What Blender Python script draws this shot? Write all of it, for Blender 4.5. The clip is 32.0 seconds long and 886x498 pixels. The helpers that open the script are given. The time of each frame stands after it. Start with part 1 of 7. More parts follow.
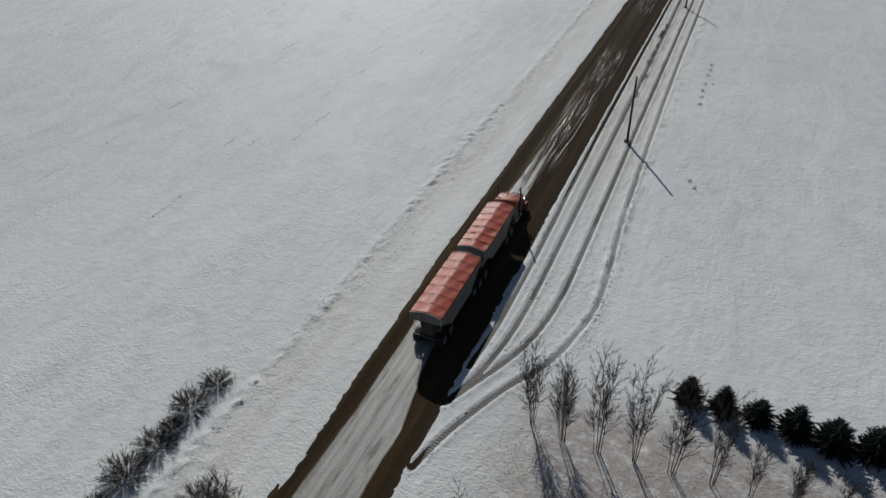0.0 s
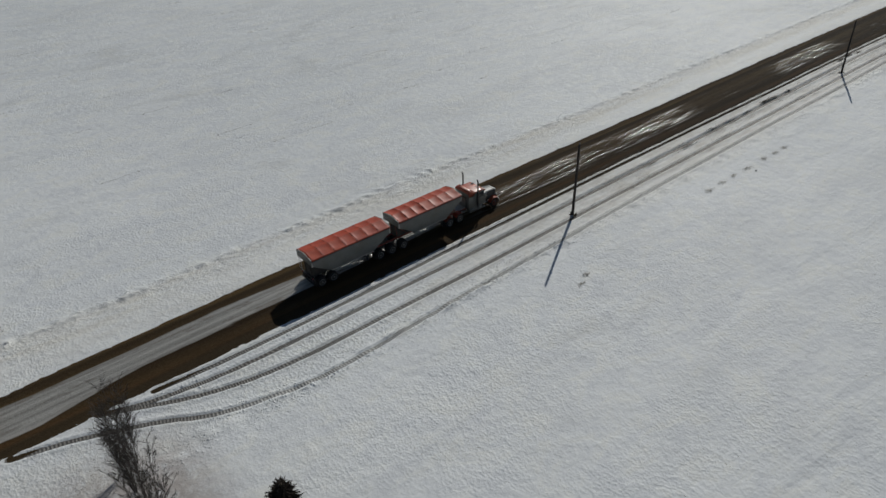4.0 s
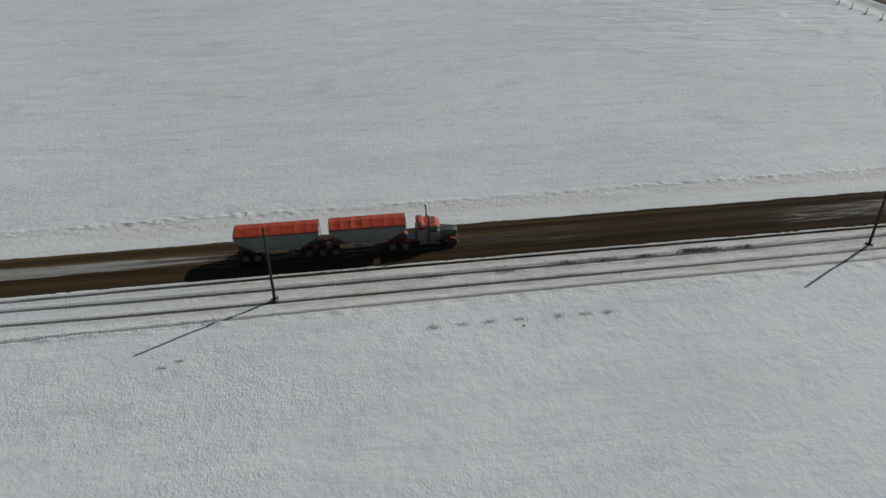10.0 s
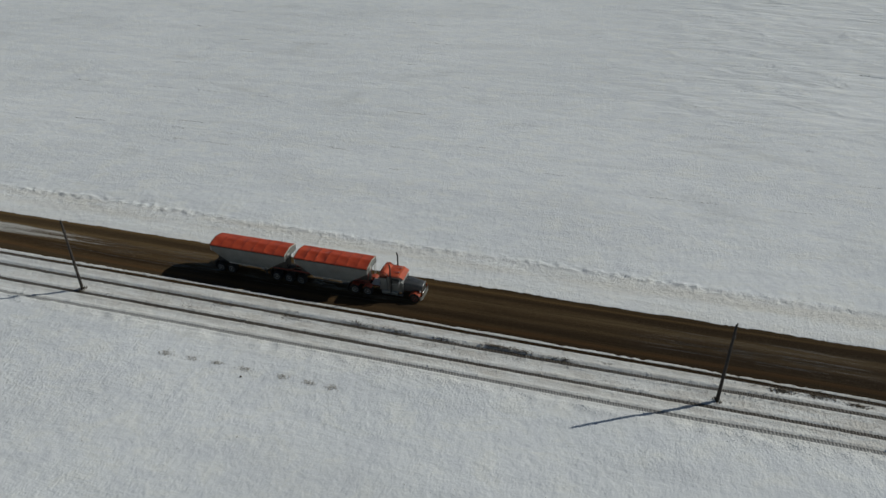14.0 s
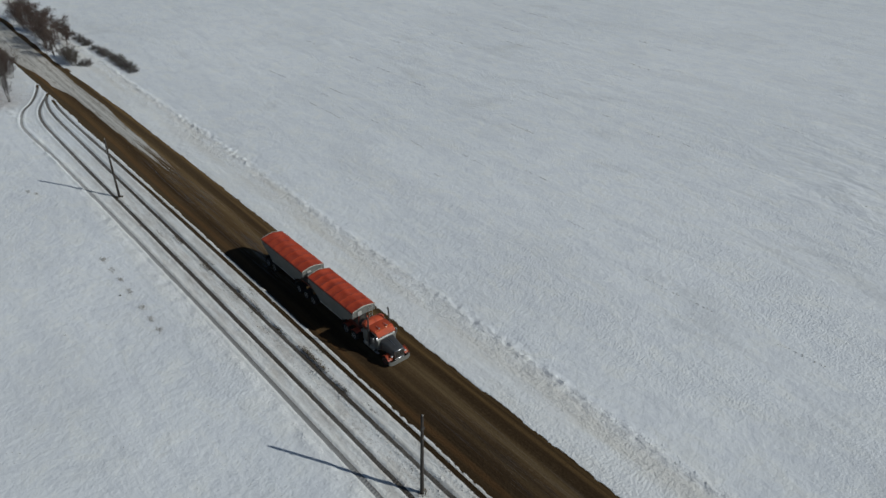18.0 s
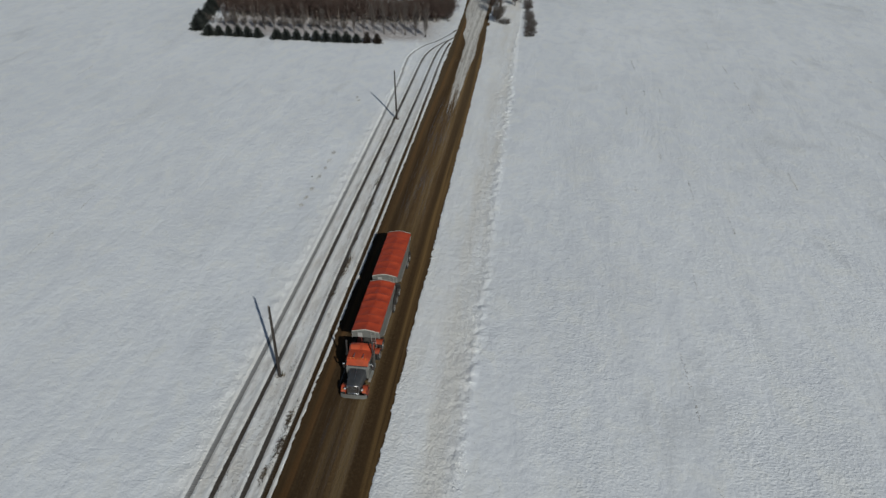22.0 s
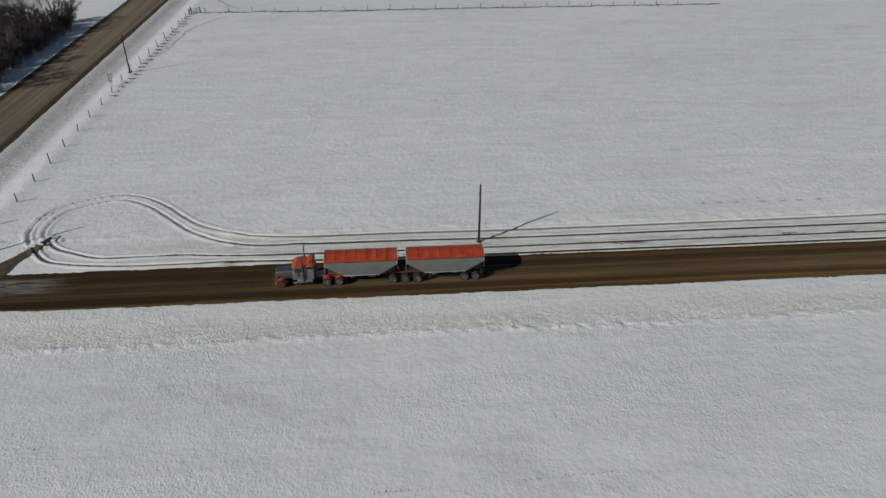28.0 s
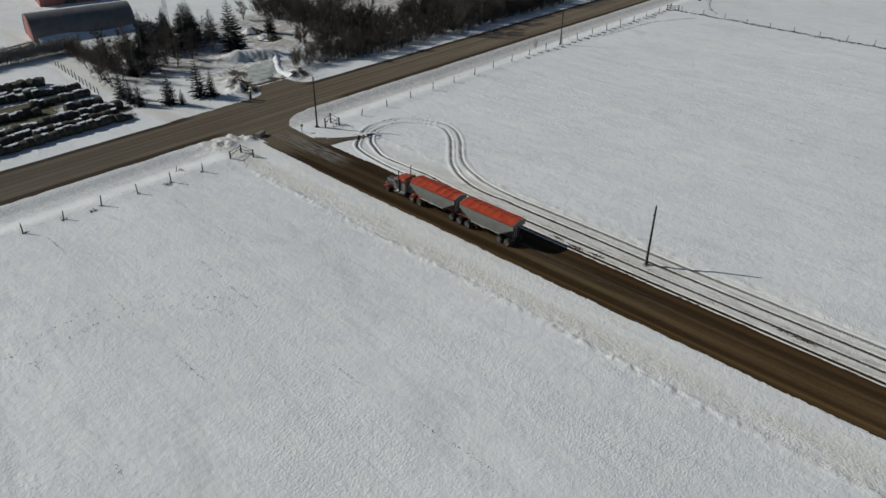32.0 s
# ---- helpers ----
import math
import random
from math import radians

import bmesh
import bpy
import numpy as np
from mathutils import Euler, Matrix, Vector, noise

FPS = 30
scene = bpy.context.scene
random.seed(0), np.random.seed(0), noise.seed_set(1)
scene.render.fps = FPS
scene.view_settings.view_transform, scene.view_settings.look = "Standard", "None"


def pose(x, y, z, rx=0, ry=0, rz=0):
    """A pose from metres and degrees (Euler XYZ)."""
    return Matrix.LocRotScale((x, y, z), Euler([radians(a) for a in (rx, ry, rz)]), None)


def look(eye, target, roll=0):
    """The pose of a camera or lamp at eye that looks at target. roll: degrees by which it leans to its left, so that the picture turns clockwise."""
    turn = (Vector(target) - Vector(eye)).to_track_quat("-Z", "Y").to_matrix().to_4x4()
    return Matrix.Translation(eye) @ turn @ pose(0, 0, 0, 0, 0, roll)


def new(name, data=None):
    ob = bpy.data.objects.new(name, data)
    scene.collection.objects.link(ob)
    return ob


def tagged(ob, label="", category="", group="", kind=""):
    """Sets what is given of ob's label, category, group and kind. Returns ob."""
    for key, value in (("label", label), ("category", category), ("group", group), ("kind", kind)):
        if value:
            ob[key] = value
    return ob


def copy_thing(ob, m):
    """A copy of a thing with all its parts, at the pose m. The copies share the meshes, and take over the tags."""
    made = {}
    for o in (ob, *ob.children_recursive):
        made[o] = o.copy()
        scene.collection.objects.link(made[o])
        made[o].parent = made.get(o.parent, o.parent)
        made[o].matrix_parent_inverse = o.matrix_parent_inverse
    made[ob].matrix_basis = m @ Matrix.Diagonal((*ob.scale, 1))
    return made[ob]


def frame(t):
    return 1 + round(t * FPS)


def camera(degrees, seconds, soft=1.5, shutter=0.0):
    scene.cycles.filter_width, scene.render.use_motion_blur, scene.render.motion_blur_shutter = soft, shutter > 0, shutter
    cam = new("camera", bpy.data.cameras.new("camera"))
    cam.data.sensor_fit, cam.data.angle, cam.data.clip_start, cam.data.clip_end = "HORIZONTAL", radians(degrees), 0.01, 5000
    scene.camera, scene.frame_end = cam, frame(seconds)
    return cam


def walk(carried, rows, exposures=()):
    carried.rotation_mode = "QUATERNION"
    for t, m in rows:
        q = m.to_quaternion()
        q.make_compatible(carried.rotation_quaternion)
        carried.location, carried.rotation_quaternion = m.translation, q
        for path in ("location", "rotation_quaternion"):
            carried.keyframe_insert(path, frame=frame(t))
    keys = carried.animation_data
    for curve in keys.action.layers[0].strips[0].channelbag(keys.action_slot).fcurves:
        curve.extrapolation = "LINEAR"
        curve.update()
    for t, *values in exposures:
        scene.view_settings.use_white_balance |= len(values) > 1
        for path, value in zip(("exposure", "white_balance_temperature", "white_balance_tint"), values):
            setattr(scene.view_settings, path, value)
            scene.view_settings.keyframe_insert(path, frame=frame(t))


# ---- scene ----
cam = camera(63.8, 32.0)
PATH = [
    (0, (-1.697, -2.072, 38.16), (-2.346, -0.541, 37.049), -0.8),
    (0.5, (2.799, 0.429, 38.3), (2.065, 1.924, 37.193), -1.1),
    (1, (7.176, 3.381, 38.468), (6.363, 4.836, 37.363), -1.3),
    (1.5, (11.465, 6.725, 38.643), (10.576, 8.137, 37.538), -1.3),
    (2, (15.656, 10.397, 38.842), (14.68, 11.75, 37.738), -1.3),
    (2.5, (19.741, 14.429, 39.002), (18.657, 15.697, 37.899), -1.5),
    (3, (23.614, 18.679, 39.134), (22.446, 19.874, 38.035), -1.5),
    (3.5, (27.088, 23.097, 39.253), (25.859, 24.231, 38.156), -1.4),
    (5.5, (38.094, 41.758, 40.233), (36.657, 42.622, 39.144), -1.3),
    (6, (40.339, 46.607, 40.31), (38.865, 47.416, 39.228), -1.1),
    (6.5, (42.143, 51.54, 40.36), (40.633, 52.29, 39.285), -0.9),
    (7, (43.691, 56.782, 40.473), (42.148, 57.472, 39.403), -0.7),
    (7.5, (45.043, 62.279, 40.68), (43.471, 62.903, 39.613), -0.7),
    (8, (46.194, 67.858, 40.92), (44.596, 68.416, 39.855), -0.8),
    (8.5, (46.987, 73.446, 41.108), (45.365, 73.935, 40.046), -0.9),
    (9, (47.442, 79.049, 41.241), (45.797, 79.456, 40.179), -0.9),
    (9.5, (47.654, 84.731, 41.363), (45.985, 85.045, 40.305), -0.8),
    (10, (47.603, 90.431, 41.484), (45.917, 90.647, 40.43), -0.8),
    (10.5, (47.312, 96.075, 41.632), (45.614, 96.2, 40.582), -0.8),
    (11, (46.752, 101.667, 41.786), (45.048, 101.719, 40.74), -0.8),
    (11.5, (45.875, 107.161, 41.914), (44.168, 107.14, 40.873), -0.6),
    (12, (44.776, 112.8, 42.08), (43.073, 112.653, 41.043), -0.3),
    (12.5, (43.61, 118.473, 42.288), (41.913, 118.254, 41.253), -0.2),
    (13, (42.2, 124.183, 42.49), (40.512, 123.892, 41.458), -0.0),
    (13.5, (40.296, 129.815, 42.626), (38.621, 129.448, 41.596), 0.0),
    (15.5, (29.376, 151.859, 43.818), (27.899, 151.01, 42.77), 0.0),
    (16, (26.252, 156.991, 43.962), (24.835, 156.04, 42.92), 0.1),
    (16.5, (22.841, 161.781, 44.146), (21.488, 160.739, 43.105), 0.1),
    (17, (19.111, 166.247, 44.338), (17.829, 165.12, 43.296), 0.2),
    (17.5, (14.982, 170.502, 44.541), (13.779, 169.291, 43.498), 0.5),
    (18, (10.495, 174.487, 44.744), (9.384, 173.194, 43.698), 0.7),
    (18.5, (5.685, 178.21, 44.929), (4.677, 176.837, 43.879), 0.6),
    (19, (0.572, 181.646, 45.105), (-0.305, 180.191, 44.05), 0.4),
    (19.5, (-4.803, 184.782, 45.312), (-5.533, 183.252, 44.25), 0.2),
    (20, (-10.42, 187.641, 45.503), (-10.998, 186.049, 44.439), 0.1),
    (20.5, (-16.285, 190.048, 45.638), (-16.695, 188.408, 44.57), -0.2),
    (21, (-22.273, 191.918, 45.736), (-22.472, 190.24, 44.667), -0.4),
    (21.5, (-28.358, 193.151, 45.828), (-28.344, 191.461, 44.758), -0.5),
    (22, (-34.57, 193.701, 45.925), (-34.349, 192.024, 44.857), -0.5),
    (22.5, (-40.823, 193.584, 46.025), (-40.399, 191.946, 44.96), -0.6),
    (23, (-47.047, 192.878, 46.115), (-46.443, 191.296, 45.051), -0.6),
    (23.5, (-53.103, 191.504, 46.21), (-52.33, 189.995, 45.149), -0.6),
    (24, (-58.782, 189.613, 46.259), (-57.847, 188.197, 45.201), -0.6),
    (24.5, (-63.951, 186.79, 46.297), (-62.868, 185.482, 45.241), -0.5),
    (26.5, (-81.749, 172.12, 46.716), (-80.203, 171.412, 45.663), -0.0),
    (27, (-85.166, 167.296, 46.753), (-83.549, 166.769, 45.702), 0.0),
    (27.5, (-87.918, 161.941, 46.785), (-86.249, 161.607, 45.735), 0.1),
    (28, (-90.018, 156.243, 46.821), (-88.32, 156.109, 45.773), 0.1),
    (28.5, (-91.475, 150.391, 46.896), (-89.773, 150.451, 45.847), -0.1),
    (29, (-92.303, 144.564, 46.989), (-90.617, 144.81, 45.941), 0.1),
    (29.5, (-92.537, 138.838, 47.051), (-90.888, 139.266, 46.004), 0.1),
    (30, (-92.0, 133.246, 47.121), (-90.408, 133.854, 46.075), 0.2),
    (30.5, (-90.785, 127.772, 47.135), (-89.275, 128.562, 46.087), 0.2),
    (31, (-88.983, 122.503, 47.154), (-87.565, 123.448, 46.106), 0.2),
    (31.5, (-86.635, 117.702, 47.21), (-85.297, 118.758, 46.164), 0.2),
    (32, (-83.801, 113.339, 47.298), (-82.554, 114.503, 46.254), 0.4),
]
EXPOSURES = [(0.0, -0.11, 6240, 9.5), (6.0, -0.15, 6340, 8.0), (9.0, -0.13, 6270, 7.8), (13.0, -0.08, 6290, 6.6), (16.0, -0.02, 6180, 6.5), (19.5, 0.0, 5880, 7.5), (23.0, -0.03, 6220, 8.0), (28.0, -0.05, 6330, 8.4), (30.0, 0.02, 6330, 8.4), (32.0, 0.10, 6340, 8.4)]
walk(cam, [(t, look(eye, target, roll)) for t, eye, target, roll in PATH], EXPOSURES)

# ---- world and sun ----
SUN_ELEVATION, SUN_ROTATION = radians(30.8), radians(329.7)
world = bpy.data.worlds.new("world")
scene.world = world
world.use_nodes = True
wn = world.node_tree.nodes
sky = wn.new("ShaderNodeTexSky")
sky.sky_type, sky.sun_disc = "NISHITA", False
sky.sun_elevation, sky.sun_rotation = SUN_ELEVATION, SUN_ROTATION
sky.dust_density, sky.altitude = 0.6, 700
wn["Background"].inputs["Strength"].default_value = 0.034
world.node_tree.links.new(sky.outputs[0], wn["Background"].inputs["Color"])
sun_data = bpy.data.lights.new("sun", "SUN")
sun_data.energy, sun_data.angle, sun_data.color = 2.85, radians(0.55), (1.0, 0.965, 0.885)
sun = new("sun", sun_data)
SUN_WAY = Vector((math.cos(SUN_ELEVATION) * math.sin(SUN_ROTATION), math.cos(SUN_ELEVATION) * math.cos(SUN_ROTATION), math.sin(SUN_ELEVATION)))
sun.matrix_world = look(tuple(SUN_WAY * 300), (0, 0, 0))
scene.view_settings.exposure = 0.0


# ---- materials ----
def blank(name):
    m = bpy.data.materials.new(name)
    m.use_nodes = True
    nt = m.node_tree
    return m, nt, nt.nodes["Principled BSDF"]


def node(nt, kind, **values):
    n = nt.nodes.new(kind)
    for key, value in values.items():
        n.inputs[key.replace("_", " ")].default_value = value
    return n


def mixed(nt, fac, a, b):
    """A colour mix; each of fac, a and b is a socket or a value."""
    n = nt.nodes.new("ShaderNodeMix")
    n.data_type = "RGBA"
    for socket, value in ((n.inputs[0], fac), (n.inputs[6], a), (n.inputs[7], b)):
        if isinstance(value, bpy.types.NodeSocket):
            nt.links.new(value, socket)
        elif isinstance(value, tuple):
            socket.default_value = (*value, 1.0)
        else:
            socket.default_value = value
    return n.outputs[2]


def maths(nt, operation, a, b=0.0, clamp=False):
    n = nt.nodes.new("ShaderNodeMath")
    n.operation, n.use_clamp = operation, clamp
    for socket, value in zip(n.inputs, (a, b)):
        if isinstance(value, bpy.types.NodeSocket):
            nt.links.new(value, socket)
        else:
            socket.default_value = value
    return n.outputs[0]


def ramp(nt, fac, low, high):
    """0 below low, 1 above high, smooth between."""
    n = nt.nodes.new("ShaderNodeMapRange")
    n.interpolation_type = "SMOOTHSTEP"
    n.inputs["From Min"].default_value, n.inputs["From Max"].default_value = low, high
    nt.links.new(fac, n.inputs["Value"])
    return n.outputs["Result"]


def place(nt, scale=(1, 1, 1), turn=0.0, world_space=True):
    """Coordinates in metres, stretched and turned."""
    if world_space:
        src = nt.nodes.new("ShaderNodeNewGeometry").outputs["Position"]
    else:
        src = nt.nodes.new("ShaderNodeTexCoord").outputs["Object"]
    n = nt.nodes.new("ShaderNodeMapping")
    n.inputs["Scale"].default_value = scale
    n.inputs["Rotation"].default_value = (0, 0, radians(turn))
    nt.links.new(src, n.inputs["Vector"])
    return n.outputs["Vector"]


def noisy(nt, where, scale, detail=4.0, rough=0.55, distortion=0.0):
    n = node(nt, "ShaderNodeTexNoise", Scale=scale, Detail=detail, Roughness=rough, Distortion=distortion)
    nt.links.new(where, n.inputs["Vector"])
    return n.outputs["Fac"]


def bumped(nt, shader, height, strength, distance, under=None):
    b = node(nt, "ShaderNodeBump", Strength=strength, Distance=distance)
    nt.links.new(height, b.inputs["Height"])
    if under is not None:
        nt.links.new(under, b.inputs["Normal"])
    nt.links.new(b.outputs[0], shader.inputs["Normal"])
    return b.outputs[0]


def surface(name, dark, light, scale=3.0, fine=40.0, roughness=0.6, metal=0.0, bump=0.3, depth=0.01, dirt=None, dirt_amount=0.35, spread=0.0, coat=0.0):
    """Paint, metal, wood, rubber: two scales of noise, relief, and a dirt tint that gathers in patches."""
    m, nt, s = blank(name)
    at = place(nt, world_space=False)
    big, small = noisy(nt, at, scale, 5.0), noisy(nt, at, fine, 3.0)
    both = maths(nt, "ADD", maths(nt, "MULTIPLY", big, 0.65), maths(nt, "MULTIPLY", small, 0.35))
    colour = mixed(nt, ramp(nt, both, 0.33, 0.67), dark, light)
    if dirt:
        colour = mixed(nt, maths(nt, "MULTIPLY", ramp(nt, noisy(nt, at, scale * 0.6, 6.0, 0.65), 0.42, 0.7), dirt_amount), colour, dirt)
    if spread:
        info = nt.nodes.new("ShaderNodeObjectInfo")
        hsv = nt.nodes.new("ShaderNodeHueSaturation")
        nt.links.new(colour, hsv.inputs["Color"])
        nt.links.new(maths(nt, "ADD", maths(nt, "MULTIPLY", info.outputs["Random"], 2 * spread), 1 - spread), hsv.inputs["Value"])
        colour = hsv.outputs["Color"]
    nt.links.new(colour, s.inputs["Base Color"])
    nt.links.new(maths(nt, "ADD", maths(nt, "MULTIPLY", big, 0.25), roughness - 0.125, True), s.inputs["Roughness"])
    s.inputs["Metallic"].default_value = metal
    s.inputs["Coat Weight"].default_value = coat
    if bump:
        bumped(nt, s, both, bump, depth)
    return m


def snow_material():
    m, nt, s = blank("snow")
    at = place(nt)
    grain = noisy(nt, at, 1.3, 5.0, 0.62)
    pits = noisy(nt, place(nt, (2.9, 4.6, 3.0), 24), 1.0, 3.0, 0.55, 0.2)
    drift = noisy(nt, place(nt, (0.16, 0.030, 0.1), -12), 1.0, 6.0, 0.6, 0.6)
    wide = noisy(nt, at, 0.018, 4.0, 0.6)
    thin = noisy(nt, place(nt, (0.5, 0.09, 0.3), -12), 1.0, 5.0, 0.7, 0.4)
    colour = mixed(nt, ramp(nt, wide, 0.3, 0.7), (0.77, 0.785, 0.785), (0.84, 0.85, 0.845))
    colour = mixed(nt, maths(nt, "MULTIPLY", ramp(nt, drift, 0.45, 0.75), 0.42), colour, (0.715, 0.725, 0.72))
    patch = noisy(nt, place(nt, (0.075, 0.035, 0.1), 18), 1.0, 5.0, 0.62, 0.5)
    colour = mixed(nt, maths(nt, "MULTIPLY", ramp(nt, patch, 0.46, 0.68), 0.38), colour, (0.69, 0.695, 0.69))
    # cool and creamy mottling where meltwater has refrozen, and a few blown specks of chaff
    mottle = noisy(nt, place(nt, (0.42, 0.26, 0.3), 20), 1.0, 6.0, 0.70, 0.6)
    colour = mixed(nt, maths(nt, "MULTIPLY", ramp(nt, mottle, 0.48, 0.62), 0.45), colour, (0.695, 0.71, 0.735))
    colour = mixed(nt, maths(nt, "MULTIPLY", maths(nt, "SUBTRACT", 1.0, ramp(nt, mottle, 0.36, 0.50)), 0.42), colour, (0.86, 0.85, 0.785))
    chaff = maths(nt, "MULTIPLY", ramp(nt, noisy(nt, at, 4.2, 1.0, 0.5), 0.735, 0.775), ramp(nt, noisy(nt, at, 0.16, 3.0, 0.6), 0.45, 0.60))
    colour = mixed(nt, maths(nt, "MULTIPLY", chaff, 0.6), colour, (0.30, 0.28, 0.235))
    # old dust blown off the lanes lies along both verges
    xyz = nt.nodes.new("ShaderNodeSeparateXYZ")
    nt.links.new(at, xyz.inputs[0])
    off = maths(nt, "ABSOLUTE", maths(nt, "ADD", xyz.outputs[0], 20.5))
    near = maths(nt, "SUBTRACT", 1.0, ramp(nt, off, 8.0, 14.0))
    dust = maths(nt, "MULTIPLY", maths(nt, "MULTIPLY", near, ramp(nt, noisy(nt, place(nt, (0.5, 0.10, 1)), 1.0, 7.0, 0.7), 0.42, 0.70)), 0.26)
    colour = mixed(nt, dust, colour, (0.56, 0.52, 0.44))
    verge = maths(nt, "MULTIPLY", ramp(nt, xyz.outputs[0], -31.0, -29.3), maths(nt, "SUBTRACT", 1.0, ramp(nt, xyz.outputs[0], -28.0, -26.0)))
    verge = maths(nt, "MULTIPLY", verge, maths(nt, "MULTIPLY", ramp(nt, noisy(nt, place(nt, (0.4, 0.05, 1)), 1.0, 6.0, 0.7), 0.34, 0.62), 0.44))
    colour = mixed(nt, verge, colour, (0.60, 0.545, 0.44))
    bank = maths(nt, "MULTIPLY", ramp(nt, xyz.outputs[0], -31.2, -29.8), maths(nt, "SUBTRACT", 1.0, ramp(nt, xyz.outputs[0], -24.6, -22.8)))
    colour = mixed(nt, maths(nt, "MULTIPLY", bank, 0.25), colour, (0.80, 0.775, 0.715))
    grey = noisy(nt, place(nt, (0.11, 0.055, 0.1), 30), 1.0, 6.0, 0.66, 0.6)
    colour = mixed(nt, maths(nt, "MULTIPLY", ramp(nt, grey, 0.56, 0.72), 0.42), colour, (0.56, 0.565, 0.555))
    strip = maths(nt, "MULTIPLY", ramp(nt, xyz.outputs[0], -17.5, -16.0), maths(nt, "SUBTRACT", 1.0, ramp(nt, xyz.outputs[0], -10.0, -6.5)))
    strip = maths(nt, "MULTIPLY", strip, maths(nt, "MULTIPLY", ramp(nt, xyz.outputs[1], 55.0, 85.0), maths(nt, "SUBTRACT", 1.0, ramp(nt, xyz.outputs[1], 176.0, 196.0))))
    colour = mixed(nt, maths(nt, "MULTIPLY", strip, 0.45), colour, (0.79, 0.76, 0.69))
    # churned, soiled snow between the wheel tracks, and litter under the planted rows
    churn = maths(nt, "MULTIPLY", ramp(nt, xyz.outputs[0], -17.2, -16.0), maths(nt, "SUBTRACT", 1.0, ramp(nt, xyz.outputs[0], -11.0, -8.6)))
    churn = maths(nt, "MULTIPLY", churn, maths(nt, "MULTIPLY", ramp(nt, xyz.outputs[1], 40.0, 90.0), maths(nt, "SUBTRACT", 1.0, ramp(nt, xyz.outputs[1], 176.0, 196.0))))
    soil = maths(nt, "MULTIPLY", maths(nt, "MULTIPLY", churn, ramp(nt, noisy(nt, place(nt, (1.1, 0.22, 1)), 1.0, 7.0, 0.72), 0.40, 0.64)), 0.46)
    colour = mixed(nt, soil, colour, (0.44, 0.385, 0.32))
    rows = maths(nt, "MULTIPLY", ramp(nt, xyz.outputs[0], -15.0, -6.0), maths(nt, "MULTIPLY", maths(nt, "SUBTRACT", 1.0, ramp(nt, xyz.outputs[1], 33.0, 38.5)), ramp(nt, xyz.outputs[1], -5.0, 8.0)))
    rows = maths(nt, "MULTIPLY", rows, maths(nt, "SUBTRACT", 1.0, ramp(nt, xyz.outputs[0], 40.0, 45.0)))
    litter = maths(nt, "MULTIPLY", maths(nt, "MULTIPLY", rows, ramp(nt, noisy(nt, at, 0.9, 8.0, 0.78), 0.26, 0.56)), 0.80)
    colour = mixed(nt, litter, colour, (0.335, 0.282, 0.252))
    banks = maths(nt, "MULTIPLY", maths(nt, "MULTIPLY", ramp(nt, xyz.outputs[0], -15.0, -11.0), maths(nt, "SUBTRACT", 1.0, ramp(nt, xyz.outputs[0], 3.0, 9.0))), maths(nt, "MULTIPLY", ramp(nt, xyz.outputs[1], 231.0, 234.0), maths(nt, "SUBTRACT", 1.0, ramp(nt, xyz.outputs[1], 248.0, 256.0))))
    colour = mixed(nt, maths(nt, "MULTIPLY", maths(nt, "MULTIPLY", banks, ramp(nt, noisy(nt, at, 0.55, 7.0, 0.72), 0.42, 0.60)), 0.8), colour, (0.24, 0.21, 0.15))
    # farmyard ground: dirt and the shade of the trees in one brown tint
    yard = maths(nt, "MULTIPLY", ramp(nt, xyz.outputs[1], 249.0, 257.0), maths(nt, "MULTIPLY", ramp(nt, xyz.outputs[0], -28.0, -23.0), maths(nt, "SUBTRACT", 1.0, ramp(nt, xyz.outputs[1], 284.0, 290.0))))
    yard = maths(nt, "MULTIPLY", maths(nt, "MULTIPLY", yard, ramp(nt, noisy(nt, at, 0.4, 7.0, 0.75), 0.34, 0.58)), 0.8)
    colour = mixed(nt, yard, colour, (0.30, 0.265, 0.23))
    # the verge of the wider gravel road is grey with thrown grit
    offy = maths(nt, "ABSOLUTE", maths(nt, "ADD", xyz.outputs[1], -216.4))
    neary = maths(nt, "SUBTRACT", 1.0, ramp(nt, offy, 2.2, 4.0))
    neary = maths(nt, "MULTIPLY", neary, maths(nt, "ADD", maths(nt, "MULTIPLY", ramp(nt, xyz.outputs[0], -30.0, -14.0), 0.45), 0.55))
    grit = maths(nt, "MULTIPLY", maths(nt, "MULTIPLY", neary, ramp(nt, noisy(nt, at, 2.4, 7.0, 0.8), 0.34, 0.62)), 0.85)
    colour = mixed(nt, grit, colour, (0.40, 0.37, 0.34))
    straw = maths(nt, "MULTIPLY", ramp(nt, thin, 0.69, 0.78), 0.35)
    colour = mixed(nt, straw, colour, (0.42, 0.38, 0.30))
    nt.links.new(colour, s.inputs["Base Color"])
    s.inputs["Roughness"].default_value = 0.62
    s.inputs["Specular IOR Level"].default_value = 0.085
    b1 = bumped(nt, s, drift, 0.65, 0.33)
    waves = noisy(nt, place(nt, (0.21, 0.085, 0.3), 34), 1.0, 3.0, 0.5, 0.8)
    outer = maths(nt, "MULTIPLY", maths(nt, "SUBTRACT", 1.0, ramp(nt, xyz.outputs[0], -100.0, -62.0)), ramp(nt, xyz.outputs[1], 115.0, 165.0))
    waves = maths(nt, "MULTIPLY", waves, maths(nt, "ADD", maths(nt, "MULTIPLY", outer, 1.0), 0.08))
    b1 = bumped(nt, s, waves, 1.0, 1.0, b1)
    b2 = bumped(nt, s, grain, 0.6, 0.15, b1)
